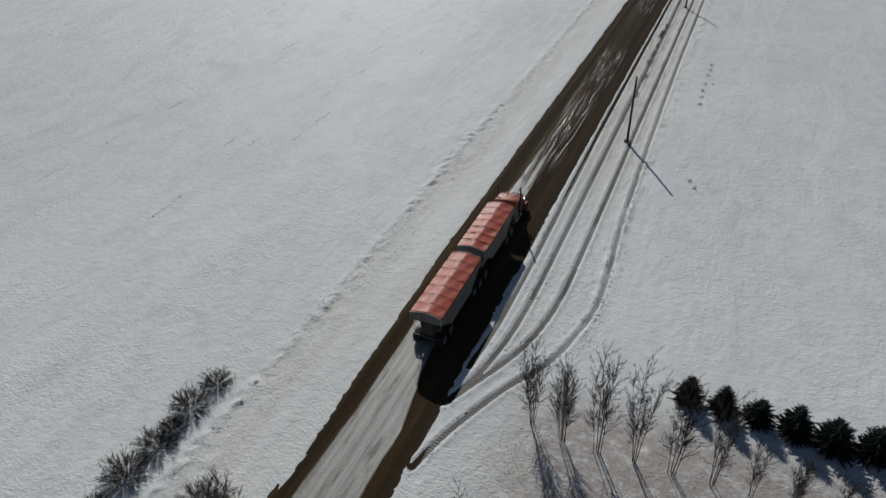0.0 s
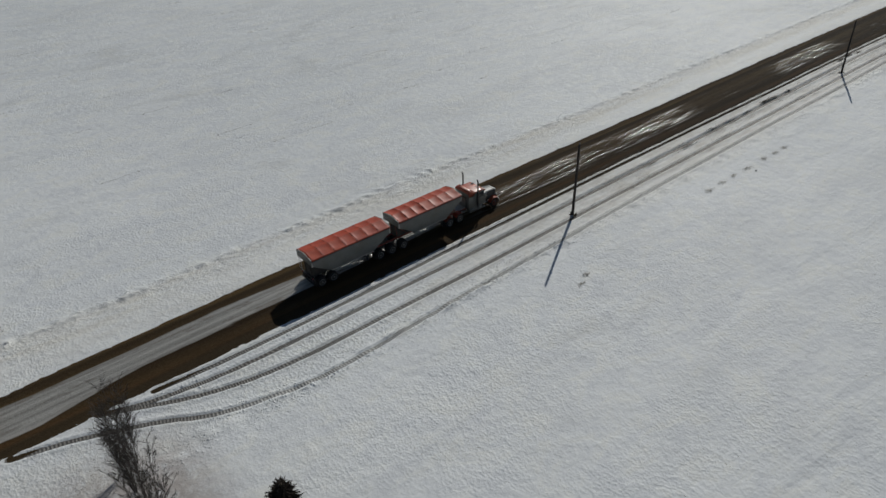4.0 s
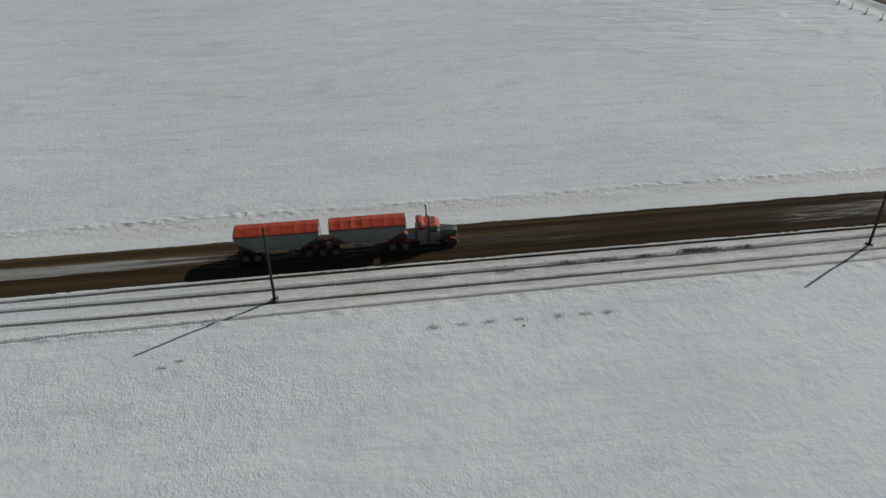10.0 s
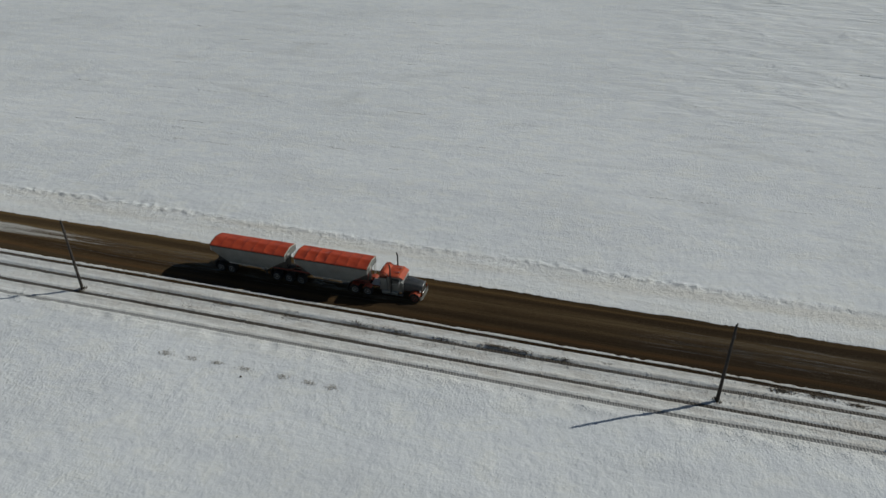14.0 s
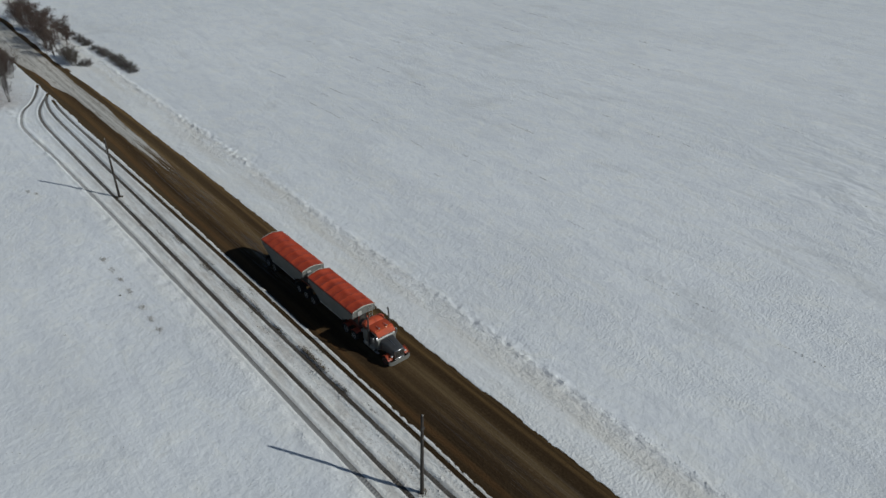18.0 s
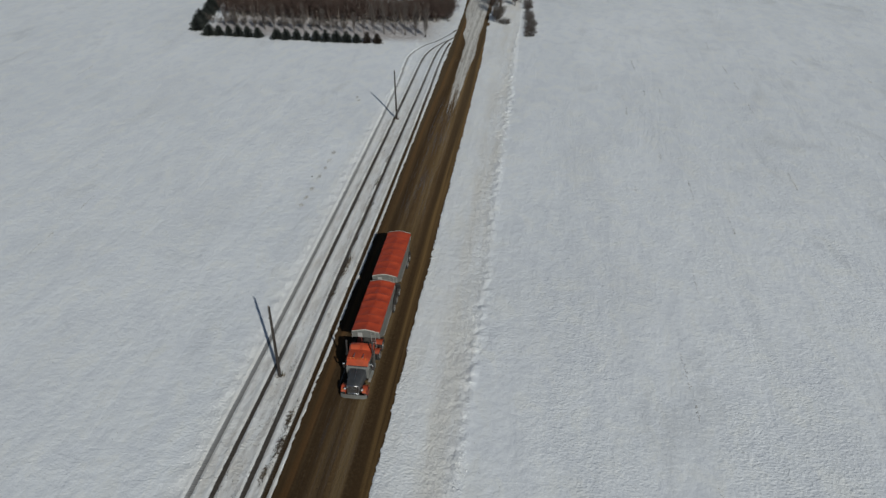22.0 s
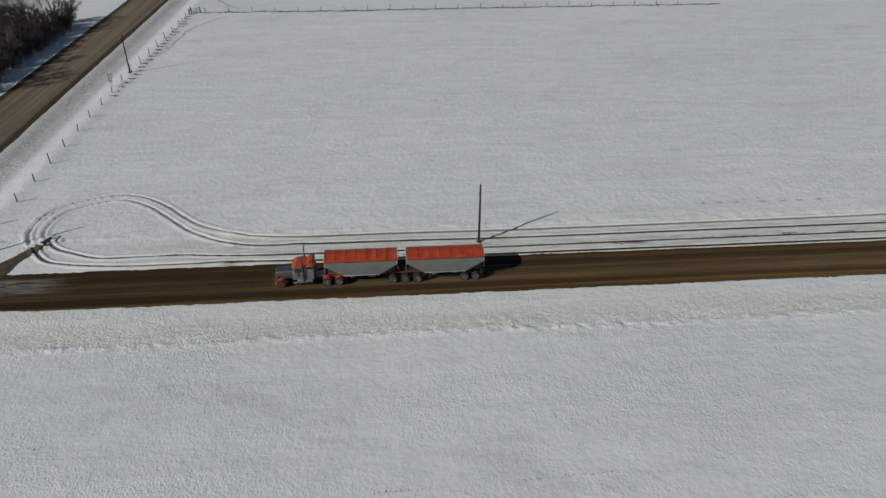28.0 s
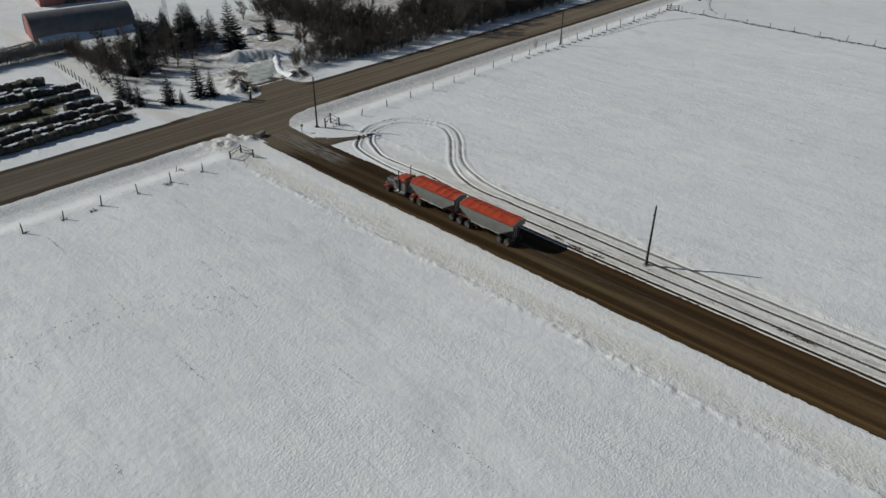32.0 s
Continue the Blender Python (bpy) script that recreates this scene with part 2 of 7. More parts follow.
    calm = maths(nt, "ADD", maths(nt, "MULTIPLY", ramp(nt, noisy(nt, place(nt, (0.10, 0.05, 0.1), 25), 1.0, 4.0, 0.6), 0.30, 0.68), 1.1), 0.10)
    calm = maths(nt, "MULTIPLY", calm, maths(nt, "SUBTRACT", 1.0, maths(nt, "MULTIPLY", maths(nt, "MULTIPLY", ramp(nt, xyz.outputs[0], -9.0, 0.0), ramp(nt, xyz.outputs[1], 85.0, 125.0)), 0.58)))
    # sun cups: small pits with sharp rims, deep in patches, nearly gone in others
    cup = node(nt, "ShaderNodeTexVoronoi", Scale=1.0, Randomness=1.0)
    nt.links.new(place(nt, (3.6, 5.0, 2.0), 24), cup.inputs["Vector"])
    cups = maths(nt, "MULTIPLY", maths(nt, "POWER", cup.outputs["Distance"], 1.4), 0.55)
    fleck = maths(nt, "MULTIPLY", maths(nt, "ADD", maths(nt, "ADD", pits, cups), maths(nt, "MULTIPLY", noisy(nt, at, 9.0, 2.0, 0.6), 0.3)), calm)
    b3 = bumped(nt, s, fleck, 1.0, 0.045, b2)
    band = maths(nt, "MULTIPLY", ramp(nt, xyz.outputs[0], -31.4, -30.4), maths(nt, "SUBTRACT", 1.0, ramp(nt, xyz.outputs[0], -28.6, -26.4)))
    band = maths(nt, "ADD", band, maths(nt, "MULTIPLY", churn, 0.35))
    crumble = maths(nt, "MULTIPLY", noisy(nt, place(nt, (3.6, 2.6, 2)), 1.0, 5.0, 0.68), band)
    bumped(nt, s, crumble, 0.9, 0.13, b3)
    return m


def dirt_material(name, dark, light, grey, ice=True, along_x=False):
    """A thawing earth or gravel road: long wheel streaks, wet dark bands, and packed ice where the snow was never scraped off."""
    m, nt, s = blank(name)
    at = place(nt)
    xyz = nt.nodes.new("ShaderNodeSeparateXYZ")
    nt.links.new(at, xyz.inputs[0])
    turned = (lambda a, b: (b, a, 1)) if along_x else (lambda a, b: (a, b, 1))
    lanes = noisy(nt, place(nt, turned(0.75, 0.006)), 1.0, 3.0, 0.55, 0.25)
    streak = noisy(nt, place(nt, turned(2.2, 0.03)), 1.0, 5.0, 0.6, 0.3)
    rut = noisy(nt, place(nt, turned(6.0, 0.16)), 1.0, 4.0, 0.6, 0.4)
    grain = noisy(nt, at, 5.0, 7.0, 0.72)
    blotch = noisy(nt, place(nt, turned(0.35, 0.10)), 1.0, 5.0, 0.6)
    colour = mixed(nt, ramp(nt, lanes, 0.36, 0.66), dark, light)
    colour = mixed(nt, maths(nt, "MULTIPLY", ramp(nt, streak, 0.50, 0.72), 0.55), colour, grey)
    colour = mixed(nt, maths(nt, "MULTIPLY", ramp(nt, blotch, 0.45, 0.70), 0.45), colour, dark)
    colour = mixed(nt, maths(nt, "MULTIPLY", ramp(nt, grain, 0.42, 0.72), 0.5), colour, grey)
    # mud thrown to the sides stays wet and dark
    across = maths(nt, "ABSOLUTE", maths(nt, "ADD", xyz.outputs[1 if along_x else 0], -224.7 if along_x else 19.9))
    brim = ramp(nt, maths(nt, "ADD", across, maths(nt, "MULTIPLY", streak, 1.2)), *((4.6, 6.2) if along_x else (2.4, 3.6)))
    if along_x:
        carriageway = maths(nt, "SUBTRACT", 1.0, ramp(nt, across, 5.8, 6.4))
        colour = mixed(nt, maths(nt, "MULTIPLY", maths(nt, "MULTIPLY", brim, carriageway), 0.6), colour, dark)
    else:
        # the southern stretch has drying ochre shoulders, the northern one dark wet ones
        northern = ramp(nt, xyz.outputs[1], 60.0, 130.0)
        colour = mixed(nt, maths(nt, "MULTIPLY", brim, 0.65), colour, mixed(nt, northern, (0.072, 0.052, 0.030), dark))
    if along_x:
        mouth = maths(nt, "ABSOLUTE", maths(nt, "ADD", xyz.outputs[0], 13.0))
        edge = maths(nt, "MULTIPLY", carriageway, maths(nt, "MULTIPLY", ramp(nt, mouth, 11.0, 15.0), 0.88))
        colour = mixed(nt, maths(nt, "MULTIPLY", ramp(nt, maths(nt, "ADD", across, maths(nt, "MULTIPLY", rut, 0.6)), 4.7, 5.25), edge), colour, (0.055, 0.038, 0.024))
    wet = maths(nt, "MULTIPLY", ramp(nt, noisy(nt, place(nt, turned(3.0, 0.11)), 1.0, 5.0, 0.6), 0.60, 0.68), ramp(nt, blotch, 0.45, 0.6))
    rough = maths(nt, "SUBTRACT", 0.86, maths(nt, "MULTIPLY", wet, 0.42))
    if ice:
        # dusty tan wheel lines on the western half, a dark wet one on the eastern
        sway = maths(nt, "MULTIPLY", maths(nt, "SUBTRACT", noisy(nt, place(nt, (0.05, 0.012, 1)), 1.0, 3.0, 0.6), 0.5), 2.6)
        bed = maths(nt, "ADD", xyz.outputs[0], sway)
        for middle, half, tint, much in ((-21.3, 0.50, (0.20, 0.140, 0.070), 0.46), (-19.5, 0.28, (0.17, 0.120, 0.062), 0.36), (-18.5, 0.75, (0.034, 0.021, 0.011), 0.75), (-19.9, 0.5, (0.046, 0.029, 0.015), 0.5), (-22.6, 0.35, (0.042, 0.025, 0.012), 0.5), (-17.3, 0.35, (0.115, 0.060, 0.024), 0.6), (-23.5, 0.45, (0.175, 0.108, 0.044), 0.65)):
            gap = maths(nt, "ABSOLUTE", maths(nt, "SUBTRACT", bed, middle))
            line = maths(nt, "MULTIPLY", maths(nt, "SUBTRACT", 1.0, ramp(nt, gap, 0.25 * half, 1.5 * half)), maths(nt, "MULTIPLY", ramp(nt, streak, 0.28, 0.62), much))
            colour = mixed(nt, line, colour, tint)
        melt = maths(nt, "MULTIPLY", ramp(nt, xyz.outputs[1], 68.0, 78.0), maths(nt, "SUBTRACT", 1.0, ramp(nt, xyz.outputs[1], 108.0, 120.0)))
        melt = maths(nt, "MAXIMUM", melt, maths(nt, "MULTIPLY", ramp(nt, xyz.outputs[1], 136.0, 144.0), maths(nt, "SUBTRACT", 1.0, ramp(nt, xyz.outputs[1], 154.0, 162.0))))
        melt = maths(nt, "MULTIPLY", melt, maths(nt, "SUBTRACT", 1.0, ramp(nt, maths(nt, "ABSOLUTE", maths(nt, "ADD", xyz.outputs[0], 20.0)), 1.2, 2.2)))
        melt = maths(nt, "MULTIPLY", melt, ramp(nt, noisy(nt, place(nt, (3.6, 0.12, 1)), 1.0, 5.0, 0.65), 0.52, 0.57))
        rough = maths(nt, "SUBTRACT", rough, maths(nt, "MULTIPLY", melt, 0.70), True)
        # packed ice down the middle at the south end, and a short tongue near the junction
        wob = maths(nt, "MULTIPLY", maths(nt, "SUBTRACT", noisy(nt, place(nt, (0.4, 0.05, 1)), 1.0, 5.0, 0.7), 0.5), 1.3)
        x = maths(nt, "ADD", xyz.outputs[0], wob)
        north = ramp(nt, xyz.outputs[1], 40.0, 100.0)
        far = maths(nt, "SUBTRACT", 1.0, ramp(nt, xyz.outputs[1], 4.0, 22.0))
        east_rim = maths(nt, "SUBTRACT", maths(nt, "SUBTRACT", maths(nt, "ADD", maths(nt, "MULTIPLY", far, 1.5), -17.9), maths(nt, "MULTIPLY", ramp(nt, xyz.outputs[1], 27.0, 38.0), 1.45)), maths(nt, "MULTIPLY", north, 0.9))
        west_rim = maths(nt, "ADD", maths(nt, "MULTIPLY", north, 1.1), -21.95)
        band = ramp(nt, maths(nt, "MINIMUM", maths(nt, "SUBTRACT", east_rim, x), maths(nt, "SUBTRACT", x, west_rim)), -0.08, 0.12)
        torn = ramp(nt, maths(nt, "SUBTRACT", noisy(nt, place(nt, (3.2, 0.055, 1)), 1.0, 6.0, 0.78), maths(nt, "MULTIPLY", north, 0.52)), 0.18, 0.30)
        mud = ramp(nt, noisy(nt, place(nt, (1.3, 0.22, 1)), 1.0, 7.0, 0.75), 0.36, 0.50)
        mask = maths(nt, "MULTIPLY", maths(nt, "MULTIPLY", band, torn), maths(nt, "ADD", maths(nt, "MULTIPLY", mud, 0.45), 0.55))
        side2 = maths(nt, "ABSOLUTE", maths(nt, "ADD", x, 19.0))
        tongue = maths(nt, "MULTIPLY", ramp(nt, maths(nt, "SUBTRACT", 1.6, side2), -0.3, 0.5), ramp(nt, xyz.outputs[1], 192.0, 203.0))
        tongue = maths(nt, "MULTIPLY", tongue, ramp(nt, noisy(nt, place(nt, (2.0, 0.2, 1)), 1.0, 6.0, 0.75), 0.40, 0.6))
        mask = maths(nt, "MAXIMUM", mask, maths(nt, "MULTIPLY", tongue, 0.75))
        colour = mixed(nt, mask, colour, mixed(nt, ramp(nt, streak, 0.35, 0.68), (0.52, 0.495, 0.45), (0.27, 0.25, 0.215)))
    if ice:
        # gravel dragged in from the junction
        drag = ramp(nt, maths(nt, "ADD", xyz.outputs[1], maths(nt, "MULTIPLY", streak, 14.0)), 208.0, 217.0)
        colour = mixed(nt, maths(nt, "MULTIPLY", drag, 0.9), colour, mixed(nt, ramp(nt, grain, 0.35, 0.7), (0.165, 0.130, 0.090), (0.26, 0.215, 0.158)))
    nt.links.new(colour, s.inputs["Base Color"])
    if ice:
        rough = maths(nt, "SUBTRACT", rough, maths(nt, "MULTIPLY", mask, 0.46), True)
    nt.links.new(rough, s.inputs["Roughness"])
    if ice:
        nt.links.new(maths(nt, "ADD", maths(nt, "ADD", maths(nt, "MULTIPLY", melt, 0.55), maths(nt, "MULTIPLY", mask, 0.75)), 0.05), s.inputs["Specular IOR Level"])
    else:
        s.inputs["Specular IOR Level"].default_value = 0.14
    s.inputs["Diffuse Roughness"].default_value = 0.55
    b1 = bumped(nt, s, rut, 0.7, 0.07)
    bumped(nt, s, grain, 0.85, 0.09, b1)
    return m


def rutted_material():
    """Snow pressed by tyres, with earth showing through in stretches."""
    m, nt, s = blank("pressed_snow")
    at = place(nt)
    earth = ramp(nt, noisy(nt, place(nt, (0.5, 0.04, 1)), 1.0, 6.0, 0.75), 0.36, 0.54)
    grain = noisy(nt, at, 8.0, 5.0, 0.7)
    colour = mixed(nt, ramp(nt, grain, 0.35, 0.65), (0.060, 0.054, 0.046), (0.24, 0.232, 0.215))
    xyz = nt.nodes.new("ShaderNodeSeparateXYZ")
    nt.links.new(at, xyz.inputs[0])
    inner = maths(nt, "SUBTRACT", 1.0, ramp(nt, xyz.outputs[0], -11.4, -9.2))
    along = maths(nt, "MULTIPLY", ramp(nt, xyz.outputs[1], 55.0, 90.0), maths(nt, "SUBTRACT", 1.0, ramp(nt, xyz.outputs[1], 180.0, 195.0)))
    soiled = maths(nt, "MULTIPLY", inner, maths(nt, "ADD", maths(nt, "MULTIPLY", along, 0.5), 0.5))
    colour = mixed(nt, maths(nt, "MULTIPLY", maths(nt, "SUBTRACT", 1.0, soiled), 0.85), colour, (0.38, 0.375, 0.36))
    colour = mixed(nt, maths(nt, "MULTIPLY", soiled, 0.8), colour, mixed(nt, ramp(nt, grain, 0.38, 0.62), (0.055, 0.045, 0.035), (0.13, 0.115, 0.098)))
    colour = mixed(nt, maths(nt, "MULTIPLY", maths(nt, "MULTIPLY", earth, soiled), 0.85), colour, (0.050, 0.038, 0.026))
    nt.links.new(colour, s.inputs["Base Color"])
    s.inputs["Roughness"].default_value = 0.6
    bumped(nt, s, grain, 0.6, 0.05)
    return m


def needle_material(name="needles", low=(0.012, 0.016, 0.015), high=(0.042, 0.048, 0.043)):
    m, nt, s = blank(name)
    at = place(nt, world_space=False)
    info = nt.nodes.new("ShaderNodeNewGeometry")
    colour = mixed(nt, info.outputs["Random Per Island"], low, high)
    colour = mixed(nt, maths(nt, "MULTIPLY", ramp(nt, noisy(nt, at, 2.0, 3.0), 0.5, 0.75), 0.5), colour, (0.06, 0.05, 0.03))
    nt.links.new(colour, s.inputs["Base Color"])
    s.inputs["Roughness"].default_value = 0.75
    s.inputs["Specular IOR Level"].default_value = 0.2
    return m


def twig_material(name, dark, light):
    m, nt, s = blank(name)
    at = place(nt, world_space=False)
    info = nt.nodes.new("ShaderNodeNewGeometry")
    colour = mixed(nt, info.outputs["Random Per Island"], dark, light)
    colour = mixed(nt, maths(nt, "MULTIPLY", noisy(nt, at, 14.0, 3.0), 0.4), colour, dark)
    nt.links.new(colour, s.inputs["Base Color"])
    s.inputs["Roughness"].default_value = 0.85
    return m


def glass_material():
    m, nt, s = blank("dark_glass")
    at = place(nt, world_space=False)
    nt.links.new(mixed(nt, noisy(nt, at, 3.0), (0.010, 0.012, 0.014), (0.03, 0.034, 0.038)), s.inputs["Base Color"])
    s.inputs["Roughness"].default_value = 0.08
    s.inputs["IOR"].default_value = 1.5
    return m


SNOW = snow_material()
DIRT = dirt_material("thawing_earth", (0.038, 0.023, 0.011), (0.090, 0.056, 0.026), (0.138, 0.096, 0.052))
GRAVEL = dirt_material("wet_gravel", (0.135, 0.103, 0.068), (0.235, 0.190, 0.134), (0.275, 0.228, 0.170), ice=False, along_x=True)
RUTS = rutted_material()
EARTH = surface("bare_earth", (0.045, 0.032, 0.020), (0.12, 0.085, 0.052), 1.5, 12.0, 0.85, bump=0.7, depth=0.06)
DRY_GRASS = twig_material("dry_grass", (0.05, 0.038, 0.022), (0.17, 0.125, 0.065))
GREY_PAINT = surface("grey_paint", (0.140, 0.143, 0.132), (0.182, 0.184, 0.170), 1.2, 30.0, 0.38, bump=0.05, depth=0.004, dirt=(0.12, 0.09, 0.06), dirt_amount=0.35, coat=0.2)
HOOD_PAINT = surface("charcoal_paint", (0.032, 0.034, 0.036), (0.056, 0.058, 0.060), 1.2, 30.0, 0.5, bump=0.04, depth=0.004, dirt=(0.12, 0.09, 0.06), dirt_amount=0.35, coat=0.1)
MUDDY_RED = surface("muddy_red_paint", (0.30, 0.046, 0.017), (0.46, 0.072, 0.025), 3.0, 22.0, 0.6, bump=0.1, depth=0.006, dirt=(0.12, 0.07, 0.042), dirt_amount=0.5)
ORANGE_PAINT = surface("orange_paint", (0.44, 0.062, 0.018), (0.55, 0.088, 0.028), 1.4, 30.0, 0.5, bump=0.04, depth=0.004, dirt=(0.20, 0.09, 0.05), dirt_amount=0.4, coat=0.08)
# darker copy of the orange: weaker light on flat roofs, put into the colour
ROOF_SHADE_PAINT = surface("shaded_orange_paint", (0.34, 0.050, 0.018), (0.45, 0.070, 0.024), 1.4, 30.0, 0.45, bump=0.04, depth=0.004, dirt=(0.16, 0.07, 0.04), dirt_amount=0.4, coat=0.1)
TARP = surface("orange_tarp", (0.37, 0.046, 0.018), (0.50, 0.074, 0.028), 1.1, 18.0, 0.50, bump=0.35, depth=0.03, dirt=(0.24, 0.045, 0.028), dirt_amount=0.45)
TARP.node_tree.nodes["Principled BSDF"].inputs["Specular IOR Level"].default_value = 0.30
STEEL = surface("dark_steel", (0.035, 0.033, 0.032), (0.08, 0.075, 0.07), 3.0, 40.0, 0.6, 0.3, 0.3, 0.006, (0.10, 0.075, 0.05), 0.5)
SOOT = surface("sooty_pipe", (0.022, 0.020, 0.019), (0.06, 0.055, 0.05), 2.0, 30.0, 0.6, 0.2, 0.2, 0.004)
# bow seams in dark red, with the tarp's shade put into the colour
TARP_SEAM_SHADE = surface("shaded_tarp_seam", (0.13, 0.022, 0.014), (0.22, 0.035, 0.020), 3.0, 30.0, 0.7, bump=0.2, depth=0.006)
RED_FRAME = surface("dull_red_frame", (0.17, 0.035, 0.025), (0.28, 0.06, 0.04), 3.0, 40.0, 0.55, 0.0, 0.2, 0.006, (0.10, 0.075, 0.05), 0.5)
CREAM = surface("cream_edging", (0.46, 0.43, 0.36), (0.58, 0.55, 0.47), 3.0, 30.0, 0.6, bump=0.1, depth=0.004, dirt=(0.2, 0.15, 0.1), dirt_amount=0.3)
CHROME = surface("chrome", (0.55, 0.56, 0.57), (0.66, 0.66, 0.66), 2.0, 30.0, 0.34, 1.0, 0.03, 0.003, (0.2, 0.16, 0.12), 0.45)
ALLOY = surface("dusty_alloy", (0.40, 0.385, 0.36), (0.55, 0.53, 0.49), 4.0, 40.0, 0.5, 0.3, 0.1, 0.004, (0.20, 0.15, 0.11), 0.4)
RUBBER = surface("dusty_rubber", (0.014, 0.013, 0.012), (0.032, 0.029, 0.026), 4.0, 50.0, 0.85, bump=0.3, depth=0.006, dirt=(0.07, 0.052, 0.036), dirt_amount=0.4)
GLASS = glass_material()
AMBER = surface("amber_lens", (0.55, 0.20, 0.02), (0.65, 0.26, 0.03), 6.0, 40.0, 0.25, bump=0.05, depth=0.002)
LENS = surface("lamp_lens", (0.62, 0.62, 0.60), (0.75, 0.75, 0.74), 6.0, 40.0, 0.15, bump=0.05, depth=0.002)
RED_LENS = surface("red_lens", (0.30, 0.015, 0.012), (0.38, 0.02, 0.015), 6.0, 40.0, 0.2, bump=0.05, depth=0.002)
POLE_WOOD = surface("tarred_pole_wood", (0.017, 0.014, 0.012), (0.050, 0.040, 0.032), 1.4, 25.0, 0.85, bump=0.6, depth=0.012, spread=0.15)
POST_WOOD = surface("weathered_post_wood", (0.06, 0.05, 0.042), (0.17, 0.145, 0.12), 3.0, 30.0, 0.85, bump=0.6, depth=0.01, spread=0.25)
BARK = surface("grey_bark", (0.050, 0.041, 0.033), (0.130, 0.108, 0.088), 2.5, 22.0, 0.9, bump=0.7, depth=0.02, spread=0.2)
PALE_BARK = surface("pale_bark", (0.30, 0.265, 0.21), (0.54, 0.49, 0.42), 2.5, 22.0, 0.85, bump=0.5, depth=0.01, dirt=(0.07, 0.05, 0.04), dirt_amount=0.5, spread=0.2)
TWIGS = twig_material("grey_twigs", (0.046, 0.037, 0.030), (0.155, 0.128, 0.106))
FINE_TWIGS = twig_material("fine_pale_twigs", (0.052, 0.043, 0.037), (0.155, 0.132, 0.115))
PALE_TWIGS = twig_material("pale_hedge_twigs", (0.15, 0.14, 0.132), (0.36, 0.345, 0.325))
TRODDEN = surface("trodden_hay", (0.040, 0.034, 0.022), (0.13, 0.105, 0.065), 1.0, 8.0, 0.9, bump=0.6, depth=0.05)
OLIVE_MAT = surface("olive_turf", (0.050, 0.045, 0.020), (0.15, 0.13, 0.058), 0.8, 7.0, 0.9, bump=0.6, depth=0.05)
SAGE = surface("sage_siding", (0.20, 0.225, 0.21), (0.28, 0.30, 0.285), 0.7, 12.0, 0.6, bump=0.2, depth=0.01)
OLIVE_MUD = surface("olive_mud", (0.058, 0.052, 0.036), (0.12, 0.108, 0.074), 0.6, 8.0, 0.8, bump=0.5, depth=0.05)
OLIVE = twig_material("trodden_olive_grass", (0.055, 0.050, 0.022), (0.17, 0.145, 0.062))
ICE = surface("milky_ice", (0.34, 0.37, 0.33), (0.58, 0.60, 0.55), 0.5, 6.0, 0.28, bump=0.15, depth=0.02, dirt=(0.30, 0.30, 0.24), dirt_amount=0.4)
RED_TWIGS = twig_material("russet_twigs", (0.040, 0.026, 0.021), (0.112, 0.070, 0.053))
NEEDLES = needle_material()
BROWN_NEEDLES = needle_material("browned_needles", (0.017, 0.014, 0.012), (0.050, 0.038, 0.030))
WEEDS = twig_material("grey_weeds", (0.032, 0.028, 0.024), (0.105, 0.09, 0.075))
STUBBLE = twig_material("bleached_stubble", (0.17, 0.152, 0.125), (0.40, 0.37, 0.32))
LITTER = twig_material("leaf_litter", (0.16, 0.125, 0.10), (0.36, 0.30, 0.25))
SMUDGE = twig_material("thawed_grit", (0.34, 0.32, 0.285), (0.55, 0.52, 0.47))
SNOWY = surface("lying_snow", (0.74, 0.76, 0.79), (0.84, 0.85, 0.86), 1.0, 9.0, 0.55, bump=0.5, depth=0.06)
GALVANISED = surface("dark_roof_sheet", (0.12, 0.122, 0.130), (0.20, 0.195, 0.19), 0.5, 10.0, 0.5, 0.1, 0.15, 0.01, (0.17, 0.14, 0.11), 0.4)
BARN_RED = surface("faded_red_sheet", (0.30, 0.105, 0.09), (0.40, 0.155, 0.13), 0.6, 10.0, 0.6, 0.0, 0.2, 0.01, (0.14, 0.09, 0.07), 0.4)
BALE_WRAP = surface("weathered_bale", (0.026, 0.025, 0.020), (0.090, 0.080, 0.056), 1.2, 14.0, 0.85, bump=0.7, depth=0.05, spread=0.3)
WHITE_WALL = surface("white_siding", (0.62, 0.62, 0.60), (0.74, 0.74, 0.72), 0.7, 12.0, 0.6, bump=0.2, depth=0.01, dirt=(0.42, 0.40, 0.36), dirt_amount=0.3)
WHITE_PAINT = surface("white_car_paint", (0.66, 0.67, 0.68), (0.76, 0.77, 0.78), 1.0, 30.0, 0.3, bump=0.03, depth=0.003, dirt=(0.3, 0.27, 0.23), dirt_amount=0.3, coat=0.3)
BLACK_PAINT = surface("black_car_paint", (0.014, 0.014, 0.016), (0.035, 0.035, 0.038), 1.0, 30.0, 0.3, bump=0.03, depth=0.003, dirt=(0.12, 0.10, 0.08), dirt_amount=0.35, coat=0.3)
CONCRETE = surface("grey_concrete", (0.17, 0.155, 0.135), (0.27, 0.25, 0.22), 2.0, 25.0, 0.85, bump=0.4, depth=0.01)


